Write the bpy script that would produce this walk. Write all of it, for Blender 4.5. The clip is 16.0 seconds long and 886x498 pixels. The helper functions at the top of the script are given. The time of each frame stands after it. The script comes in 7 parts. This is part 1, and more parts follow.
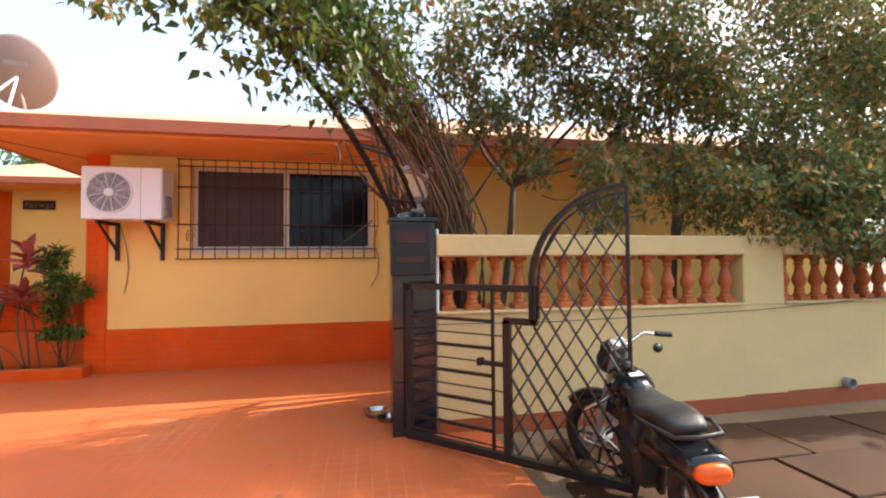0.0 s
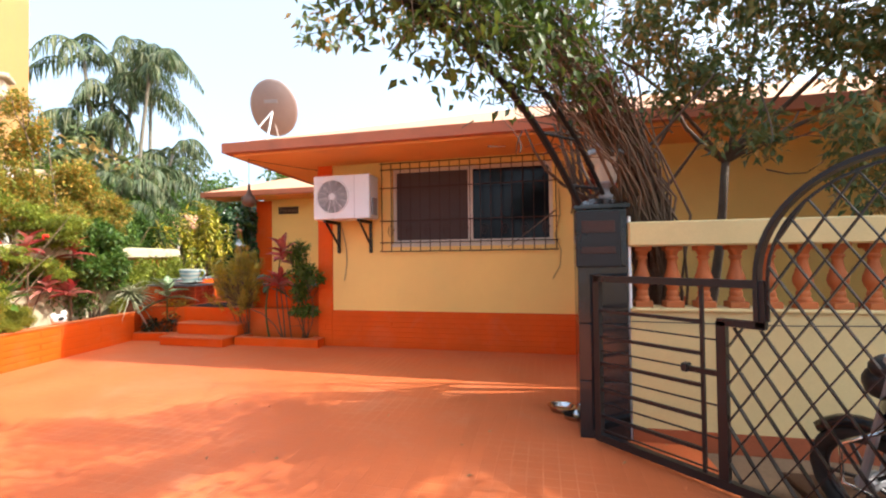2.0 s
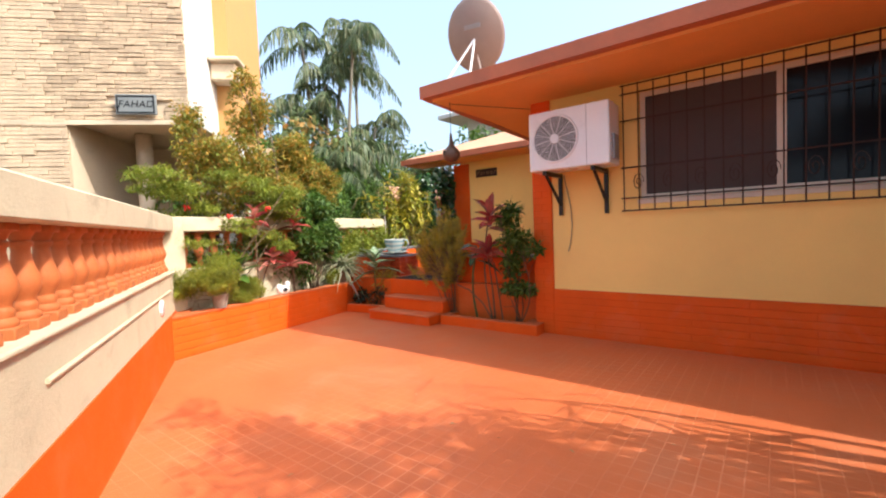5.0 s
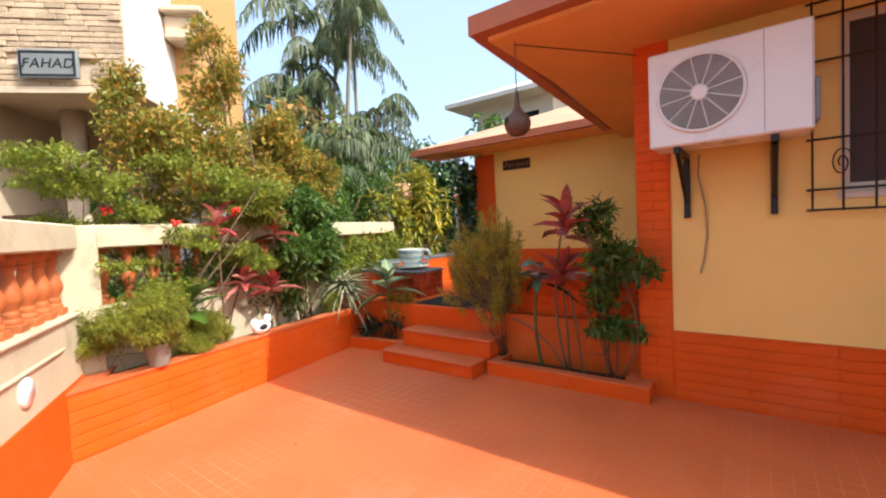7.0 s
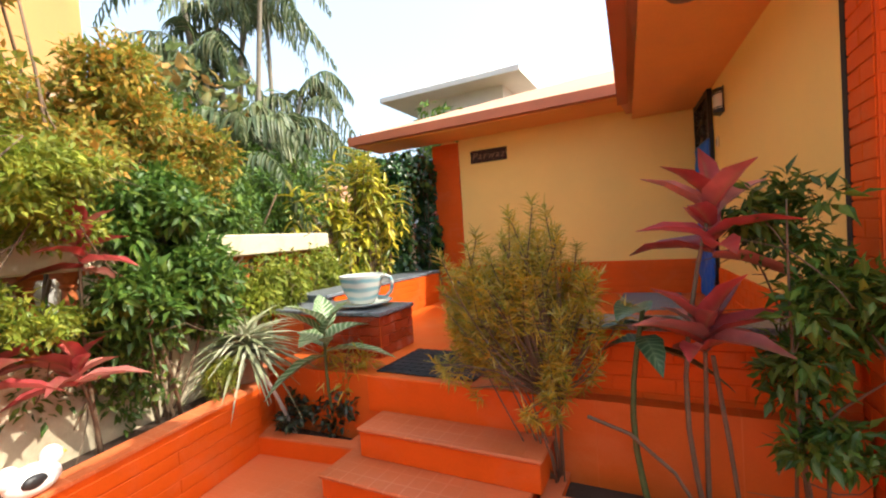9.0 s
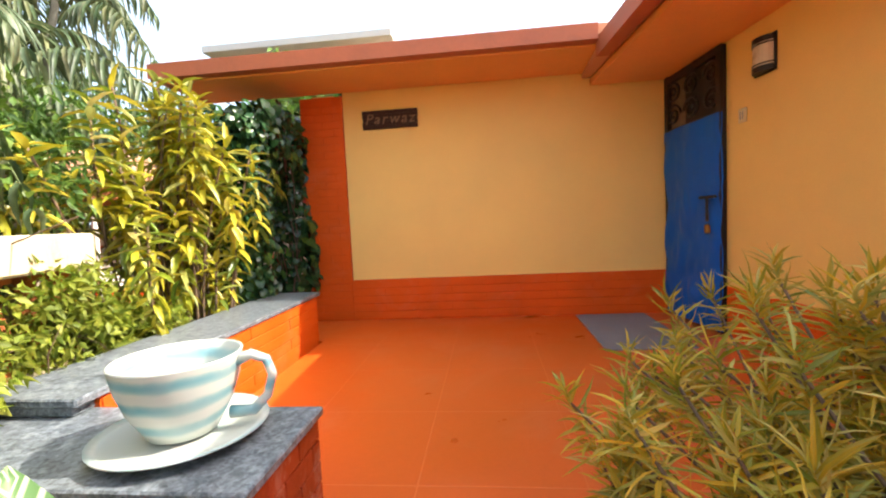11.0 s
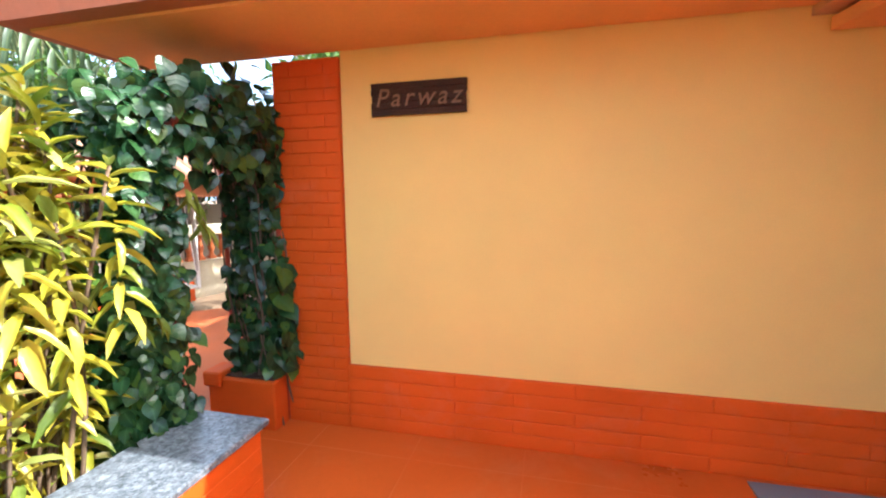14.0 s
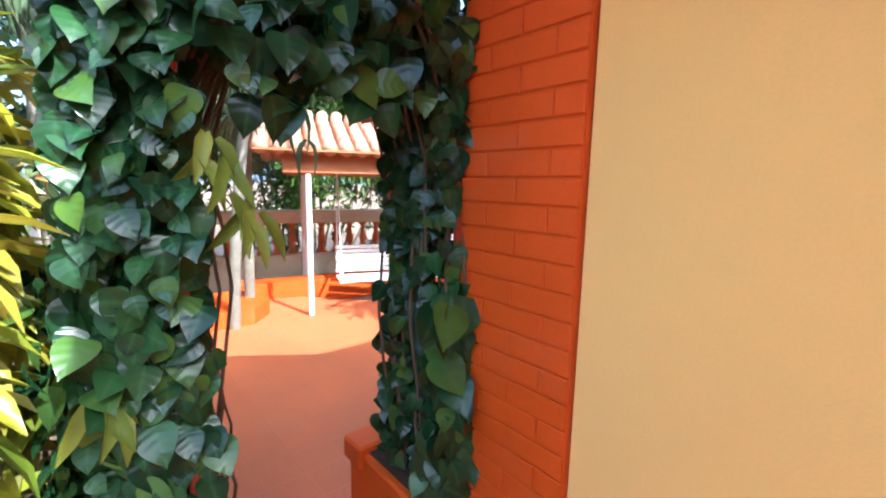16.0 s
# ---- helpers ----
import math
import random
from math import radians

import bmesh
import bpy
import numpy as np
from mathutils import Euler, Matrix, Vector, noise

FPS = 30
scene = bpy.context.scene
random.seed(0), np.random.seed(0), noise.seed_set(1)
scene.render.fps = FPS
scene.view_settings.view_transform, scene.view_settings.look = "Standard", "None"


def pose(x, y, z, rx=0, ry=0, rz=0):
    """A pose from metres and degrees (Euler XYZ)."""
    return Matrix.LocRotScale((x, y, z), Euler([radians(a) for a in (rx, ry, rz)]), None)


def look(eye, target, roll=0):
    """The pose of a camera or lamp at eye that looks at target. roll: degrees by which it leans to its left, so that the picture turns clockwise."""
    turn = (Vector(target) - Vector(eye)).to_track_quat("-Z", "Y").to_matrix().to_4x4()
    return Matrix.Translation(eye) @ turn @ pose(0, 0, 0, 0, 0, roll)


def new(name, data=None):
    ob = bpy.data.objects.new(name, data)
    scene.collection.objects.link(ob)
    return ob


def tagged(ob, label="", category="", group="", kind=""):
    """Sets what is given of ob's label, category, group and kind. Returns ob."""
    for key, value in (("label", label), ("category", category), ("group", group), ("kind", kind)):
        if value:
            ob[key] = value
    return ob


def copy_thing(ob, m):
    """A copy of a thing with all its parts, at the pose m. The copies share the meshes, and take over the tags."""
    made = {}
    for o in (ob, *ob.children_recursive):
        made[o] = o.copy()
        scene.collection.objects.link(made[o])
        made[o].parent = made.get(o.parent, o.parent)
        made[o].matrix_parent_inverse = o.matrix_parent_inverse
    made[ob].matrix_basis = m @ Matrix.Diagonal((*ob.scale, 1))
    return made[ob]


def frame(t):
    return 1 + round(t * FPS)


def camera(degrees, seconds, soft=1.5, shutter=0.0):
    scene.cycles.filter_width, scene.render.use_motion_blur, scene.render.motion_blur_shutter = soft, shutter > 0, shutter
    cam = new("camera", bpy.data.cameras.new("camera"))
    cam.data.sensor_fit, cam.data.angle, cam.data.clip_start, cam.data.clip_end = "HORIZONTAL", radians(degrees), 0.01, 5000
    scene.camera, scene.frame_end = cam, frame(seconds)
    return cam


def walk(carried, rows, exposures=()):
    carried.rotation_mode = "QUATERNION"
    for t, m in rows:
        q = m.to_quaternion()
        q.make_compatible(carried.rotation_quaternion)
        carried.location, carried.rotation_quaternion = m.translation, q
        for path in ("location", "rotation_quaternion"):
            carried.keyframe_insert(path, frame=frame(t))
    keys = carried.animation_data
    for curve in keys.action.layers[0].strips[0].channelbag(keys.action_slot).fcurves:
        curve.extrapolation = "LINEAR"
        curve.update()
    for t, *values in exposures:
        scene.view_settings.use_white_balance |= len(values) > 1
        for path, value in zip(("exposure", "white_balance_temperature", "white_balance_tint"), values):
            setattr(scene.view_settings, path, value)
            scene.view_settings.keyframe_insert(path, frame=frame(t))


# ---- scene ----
cam = camera(91.6, 16.0, 2.1)
PATH = [
    (0, (0.052, -0.783, 1.339), (0.413, 1.182, 1.408), -0.5),
    (0.5, (0.028, -0.761, 1.353), (0.173, 1.232, 1.417), -0.5),
    (1, (0.024, -0.751, 1.369), (-0.044, 1.247, 1.422), -0.7),
    (1.5, (0.022, -0.735, 1.348), (-0.235, 1.247, 1.396), -0.7),
    (2, (0.023, -0.728, 1.337), (-0.431, 1.22, 1.375), -0.7),
    (2.5, (0.01, -0.668, 1.315), (-0.673, 1.212, 1.299), -0.6),
    (3, (-0.102, -0.516, 1.27), (-0.985, 1.277, 1.204), -0.5),
    (3.5, (-0.275, -0.333, 1.272), (-1.3, 1.383, 1.194), -0.7),
    (4, (-0.473, -0.036, 1.269), (-1.639, 1.588, 1.191), -1.0),
    (6.5, (-2.19, 1.264, 1.405), (-3.418, 2.84, 1.306), -2.6),
    (7, (-2.556, 1.624, 1.423), (-3.755, 3.222, 1.329), -2.7),
    (7.5, (-2.913, 1.965, 1.445), (-4.043, 3.612, 1.363), -2.8),
    (8, (-3.236, 2.338, 1.454), (-4.335, 4.007, 1.373), -3.1),
    (10.5, (-5.288, 4.39, 1.482), (-5.693, 6.346, 1.39), -3.7),
    (11, (-5.45, 4.834, 1.553), (-5.661, 6.818, 1.418), -2.8),
    (11.5, (-5.606, 5.26, 1.583), (-5.556, 7.254, 1.438), -2.1),
    (12, (-5.635, 5.541, 1.654), (-5.426, 7.523, 1.488), -1.7),
    (12.5, (-5.609, 5.814, 1.764), (-5.428, 7.798, 1.591), -0.4),
    (13, (-5.624, 6.124, 1.836), (-5.477, 8.11, 1.652), -0.2),
    (13.5, (-5.63, 6.383, 1.951), (-5.708, 8.371, 1.755), -0.6),
    (14, (-5.649, 6.764, 2.035), (-6.125, 8.691, 1.793), -0.5),
    (14.5, (-5.687, 7.176, 2.004), (-6.521, 8.979, 1.777), -0.2),
    (15, (-5.847, 7.536, 2.005), (-6.89, 9.228, 1.774), -0.6),
    (15.5, (-6.046, 7.876, 2.0), (-7.326, 9.395, 1.760), 0.2),
    (16, (-6.275, 8.238, 1.978), (-7.786, 9.514, 1.680), 1.1),
]
walk(cam, [(t, look(eye, target, roll)) for t, eye, target, roll in PATH],
     exposures=((0.0, 1.88, 6500, 9), (4.0, 1.70, 6250, 9), (6.5, 1.45, 6150, 9), (8.0, 1.68, 6300, 9), (10.5, 2.15, 6800, 9), (12.5, 2.5, 5800, 7), (14.5, 2.74, 5600, 9), (16.0, 2.62, 5100, 8)))

# ---- light: hazy sun from over the house, high to the east ----
SUN_TO = Vector((0.95, 0.15, 1.0)).normalized()
world = bpy.data.worlds.new("sky")
scene.world = world
world.use_nodes = True
wn = world.node_tree
sky = wn.nodes.new("ShaderNodeTexSky")
sky.sky_type, sky.sun_disc = "NISHITA", False
sky.sun_elevation = math.asin(SUN_TO.z)
sky.sun_rotation = math.atan2(SUN_TO.x, SUN_TO.y)
sky.dust_density, sky.air_density, sky.ozone_density = 6.0, 1.0, 1.0
wn.nodes["Background"].inputs["Strength"].default_value = 0.15
haze = wn.nodes.new("ShaderNodeMix")
haze.data_type = "RGBA"
haze.inputs[0].default_value = 0.45
haze.inputs[7].default_value = (2.3, 2.9, 3.5, 1)
wn.links.new(sky.outputs[0], haze.inputs[6])
wn.links.new(haze.outputs[2], wn.nodes["Background"].inputs["Color"])
sun_data = bpy.data.lights.new("sun", "SUN")
sun_data.energy, sun_data.angle, sun_data.color = 2.15, radians(0.6), (1.0, 0.93, 0.82)
sun = new("sun", sun_data)
sun.matrix_world = look(SUN_TO * 30, (0, 0, 0))


# ---- materials ----
def shader(name):
    m = bpy.data.materials.new(name)
    m.use_nodes = True
    return m, m.node_tree, m.node_tree.nodes["Principled BSDF"]


def node(nt, kind, **values):
    n = nt.nodes.new(kind)
    for key, v in values.items():
        n.inputs[key.replace("_", " ")].default_value = v
    return n


def ramp(nt, fac, *stops):
    r = nt.nodes.new("ShaderNodeValToRGB")
    while len(r.color_ramp.elements) < len(stops):
        r.color_ramp.elements.new(0.5)
    for e, (p, c) in zip(r.color_ramp.elements, stops):
        e.position, e.color = p, (*c, 1)
    nt.links.new(fac, r.inputs[0])
    return r.outputs[0]


def shade(c, f):
    return tuple(min(1.0, v * f) for v in c)


def mix(nt, fac, a, b, kind="MIX"):
    m = nt.nodes.new("ShaderNodeMix")
    m.data_type, m.blend_type = "RGBA", kind
    for value, socket in ((fac, m.inputs[0]), (a, m.inputs[6]), (b, m.inputs[7])):
        if isinstance(value, bpy.types.NodeSocket):
            nt.links.new(value, socket)
        else:
            socket.default_value = value if isinstance(value, float) else (*value, 1)
    return m.outputs[2]


def surface(name, col, vary=0.18, rough=0.7, fine=60.0, broad=1.6, bump=0.25, metal=0.0, stain=None, stain_amount=0.5,
            stain_scale=0.9, spec=0.4, per_object=0.0, grid=0.0, joint=0.0, worn_from=0.40, joint_amount=0.65):
    """A painted or mineral surface: broad patches, fine grain, a stain with a shape of its own, and relief."""
    m, nt, b = shader(name)
    co = nt.nodes.new("ShaderNodeTexCoord").outputs["Object"]
    geo = nt.nodes.new("ShaderNodeNewGeometry").outputs["Position"]
    big = node(nt, "ShaderNodeTexNoise", Scale=broad, Detail=5.0, Roughness=0.65)
    small = node(nt, "ShaderNodeTexNoise", Scale=fine, Detail=4.0, Roughness=0.7)
    for n in (big, small):
        nt.links.new(geo, n.inputs["Vector"])
    c = ramp(nt, big.outputs[0], (0.3, shade(col, 1 - vary)), (0.7, shade(col, 1 + vary * 0.6)))
    g = ramp(nt, small.outputs[0], (0.3, (1 - vary * 0.7,) * 3), (0.7, (1.0, 1.0, 1.0)))
    c = mix(nt, 1.0, c, g, "MULTIPLY")
    if stain:
        st = node(nt, "ShaderNodeTexNoise", Scale=stain_scale, Detail=8.0, Roughness=0.72, Distortion=0.6)
        nt.links.new(geo, st.inputs["Vector"])
        f = ramp(nt, st.outputs[0], (0.52, (0, 0, 0)), (0.72, (stain_amount,) * 3))
        c = mix(nt, f, c, stain)
    lines = None
    if grid:
        lines = node(nt, "ShaderNodeTexBrick", Scale=1.0, Mortar_Size=joint or grid * 0.07, Mortar_Smooth=0.6, Brick_Width=grid, Row_Height=grid)
        lines.offset = 0.0
        nt.links.new(geo, lines.inputs["Vector"])
        worn = node(nt, "ShaderNodeTexNoise", Scale=0.8, Detail=4.0)
        nt.links.new(geo, worn.inputs["Vector"])
        amount = mix(nt, 1.0, ramp(nt, lines.outputs["Fac"], (0.0, (0, 0, 0)), (1.0, (1, 1, 1))), ramp(nt, worn.outputs[0], (worn_from, (0.0,) * 3), (worn_from + 0.2, (joint_amount,) * 3)), "MULTIPLY")
        c = mix(nt, amount, c, shade(stain or col, 1.25))
    if per_object:
        info = nt.nodes.new("ShaderNodeObjectInfo").outputs["Random"]
        c = mix(nt, 1.0, c, ramp(nt, info, (0.0, (1 - per_object,) * 3), (1.0, (1.0, 1.0, 1.0))), "MULTIPLY")
    nt.links.new(c, b.inputs["Base Color"])
    r = ramp(nt, big.outputs[0], (0.3, (max(0.03, rough - 0.12),) * 3), (0.7, (min(1, rough + 0.1),) * 3))
    nt.links.new(r, b.inputs["Roughness"])
    b.inputs["Metallic"].default_value, b.inputs["Specular IOR Level"].default_value = metal, spec
    if bump:
        bp = node(nt, "ShaderNodeBump", Strength=bump, Distance=0.01)
        nt.links.new(small.outputs[0], bp.inputs["Height"])
        if lines:
            rel = node(nt, "ShaderNodeBump", Strength=0.35, Distance=0.004)
            rel.invert = True
            nt.links.new(lines.outputs["Fac"], rel.inputs["Height"])
            nt.links.new(rel.outputs[0], bp.inputs["Normal"])
        nt.links.new(bp.outputs[0], b.inputs["Normal"])
    return m


def leaf_material(name, colours, gloss=0.45, through_light=0.25, spread=0.5, rib_colour=(0.22, 0.28, 0.10), pale_veins=0.0, relief=0.12):
    """Leaves that differ one by one, lit through a little."""
    m, nt, b = shader(name)
    isl = nt.nodes.new("ShaderNodeNewGeometry").outputs["Random Per Island"]
    stops = [(i / max(1, len(colours) - 1), c) for i, c in enumerate(colours)]
    c = ramp(nt, isl, *stops)
    geo = nt.nodes.new("ShaderNodeNewGeometry").outputs["Position"]
    n = node(nt, "ShaderNodeTexNoise", Scale=7.0, Detail=3.0)
    nt.links.new(geo, n.inputs["Vector"])
    c = mix(nt, 1.0, c, ramp(nt, n.outputs[0], (0.3, (1 - spread,) * 3), (0.7, (1, 1, 1))), "MULTIPLY")
    rib = nt.nodes.new("ShaderNodeAttribute")
    rib.attribute_name = "rib"
    vein = nt.nodes.new("ShaderNodeMath")
    vein.operation = "POWER"
    vein.inputs[1].default_value = 6.0
    nt.links.new(rib.outputs["Fac"], vein.inputs[0])
    c = mix(nt, ramp(nt, vein.outputs[0], (0.0, (0, 0, 0)), (1.0, (0.35, 0.35, 0.35))), c, rib_colour)
    side = nt.nodes.new("ShaderNodeAttribute")
    side.attribute_name = "side"
    wave = nt.nodes.new("ShaderNodeMath")
    wave.operation = "SINE"
    often = nt.nodes.new("ShaderNodeMath")
    often.operation = "MULTIPLY"
    often.inputs[1].default_value = 2.4 if pale_veins else 1.0
    nt.links.new(side.outputs["Fac"], often.inputs[0])
    nt.links.new(often.outputs[0], wave.inputs[0])
    if pale_veins:
        c = mix(nt, ramp(nt, wave.outputs[0], (0.2, (0, 0, 0)), (0.95, (pale_veins,) * 3)), c, rib_colour)
    bp = node(nt, "ShaderNodeBump", Strength=relief, Distance=0.003)
    nt.links.new(wave.outputs[0], bp.inputs["Height"])
    nt.links.new(bp.outputs[0], b.inputs["Normal"])
    nt.links.new(c, b.inputs["Base Color"])
    b.inputs["Roughness"].default_value, b.inputs["Specular IOR Level"].default_value = gloss, 0.4
    tr = nt.nodes.new("ShaderNodeBsdfTranslucent")
    nt.links.new(c, tr.inputs["Color"])
    mx = nt.nodes.new("ShaderNodeMixShader")
    mx.inputs[0].default_value = through_light
    nt.links.new(b.outputs[0], mx.inputs[1])
    nt.links.new(tr.outputs[0], mx.inputs[2])
    nt.links.new(mx.outputs[0], nt.nodes["Material Output"].inputs["Surface"])
    return m


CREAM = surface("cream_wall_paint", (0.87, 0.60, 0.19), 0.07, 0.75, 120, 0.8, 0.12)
RED = surface("red_oxide_brick_paint", (0.70, 0.100, 0.006), 0.12, 0.6, 80, 2.2, 0.2, spec=0.22, stain=(0.62, 0.2, 0.1), stain_amount=0.25, stain_scale=2.4)
FLOOR = surface("red_painted_screed", (0.60, 0.145, 0.045), 0.16, 0.55, 90, 1.3, 0.25, stain=(0.56, 0.22, 0.11), stain_amount=0.5, stain_scale=1.1, grid=0.098, joint=0.006, worn_from=0.45, joint_amount=0.5)
PATHWAY = surface("red_garden_tiles", (0.60, 0.155, 0.05), 0.2, 0.6, 90, 1.3, 0.25, stain=(0.52, 0.16, 0.065), stain_amount=0.5, stain_scale=1.1, grid=0.2, joint=0.006, worn_from=0.45, joint_amount=0.35)
PORCH = surface("red_polished_floor", (0.60, 0.108, 0.013), 0.10, 0.38, 60, 1.5, 0.06, stain=(0.62, 0.2, 0.08), stain_amount=0.4, stain_scale=1.3, grid=0.64, joint=0.004, worn_from=0.35, joint_amount=0.35)
ROOF = surface("faded_roof_paint", (0.62, 0.33, 0.20), 0.14, 0.8, 40, 1.0, 0.3)
FASCIA = surface("weathered_fascia_paint", (0.46, 0.145, 0.075), 0.14, 0.7, 50, 1.5, 0.2, stain=(0.2, 0.09, 0.06), stain_amount=0.35, stain_scale=1.8)
SOFFIT = surface("orange_soffit_paint", (0.84, 0.40, 0.13), 0.1, 0.75, 60, 1.2, 0.1)
WALLCAP = surface("old_cream_wall_paint", (0.66, 0.50, 0.235), 0.10, 0.8, 70, 1.5, 0.3, stain=(0.5, 0.38, 0.2), stain_amount=0.4, stain_scale=2.2)
SKIRT = surface("dusty_red_skirting", (0.34, 0.085, 0.03), 0.2, 0.8, 60, 3, 0.3)
LIME = surface("weathered_lime_paint", (0.54, 0.465, 0.32), 0.12, 0.85, 60, 1.6, 0.35, stain=(0.25, 0.2, 0.13), stain_amount=0.55, stain_scale=2.6)
TERRA = surface("terracotta_baluster", (0.50, 0.135, 0.035), 0.16, 0.7, 60, 3.0, 0.25, per_object=0.15)
BLACK = surface("black_iron", (0.012, 0.012, 0.014), 0.2, 0.38, 90, 5.0, 0.15)
BROWN_IRON = surface("brown_rusted_iron", (0.05, 0.022, 0.016), 0.3, 0.6, 90, 5.0, 0.2)
BLACK_STONE = surface("polished_black_granite", (0.016, 0.017, 0.02), 0.3, 0.14, 160, 3.0, 0.0, spec=0.6)
WHITE_METAL = surface("white_coated_metal", (0.78, 0.79, 0.80), 0.05, 0.35, 60, 1.5, 0.02)
GREY_METAL = surface("grey_metal", (0.30, 0.30, 0.31), 0.1, 0.4, 60, 3.0, 0.05)
STEEL = surface("stainless_steel", (0.6, 0.6, 0.6), 0.08, 0.18, 60, 3.0, 0.02, metal=1.0)
SOIL = surface("dark_soil", (0.07, 0.04, 0.025), 0.4, 0.95, 45, 6.0, 1.0)
EARTH = surface("dry_earth", (0.26, 0.17, 0.10), 0.3, 0.95, 30, 0.7, 0.6)
PAVE = surface("wet_brown_paving_stone", (0.088, 0.040, 0.021), 0.3, 0.7, 40, 1.8, 0.3, spec=0.14, stain=(0.07, 0.045, 0.03), stain_amount=0.7, stain_scale=1.0, per_object=0.3)
BARK = surface("grey_brown_bark", (0.13, 0.09, 0.065), 0.35, 0.9, 70, 8.0, 0.8)
# near-black colour painted in place of shade inside rooms, gaps and holes
DARK = surface("near_black_for_shade", (0.03, 0.025, 0.022), 0.2, 0.9, 10, 1.0, 0.0)
BEIGE = surface("beige_render", (0.62, 0.50, 0.36), 0.1, 0.85, 60, 1.2, 0.2, stain=(0.25, 0.18, 0.12), stain_amount=0.4, stain_scale=1.5)
WHITE_WALL = surface("white_render", (0.66, 0.63, 0.58), 0.08, 0.85, 60, 1.2, 0.2)
YELLOW_WALL = surface("ochre_render", (0.52, 0.28, 0.10), 0.1, 0.85, 60, 1.2, 0.2)
CLAD = surface("split_stone_cladding", (0.58, 0.45, 0.31), 0.2, 0.85, 40, 4.0, 0.6, stain=(0.2, 0.14, 0.1), stain_amount=0.5, stain_scale=1.2)


def granite():
    m, nt, b = shader("grey_granite")
    geo = nt.nodes.new("ShaderNodeNewGeometry").outputs["Position"]
    v = node(nt, "ShaderNodeTexVoronoi", Scale=85.0)
    n = node(nt, "ShaderNodeTexNoise", Scale=26.0, Detail=6.0, Roughness=0.75)
    for k in (v, n):
        nt.links.new(geo, k.inputs["Vector"])
    a = ramp(nt, n.outputs[0], (0.36, (0.035, 0.042, 0.05)), (0.5, (0.12, 0.14, 0.16)), (0.66, (0.34, 0.37, 0.39)))
    c = mix(nt, 0.4, a, ramp(nt, v.outputs["Color"], (0.2, (0.03, 0.035, 0.04)), (0.9, (0.32, 0.36, 0.4))))
    nt.links.new(c, b.inputs["Base Color"])
    b.inputs["Roughness"].default_value = 0.28
    return m


GRANITE = granite()


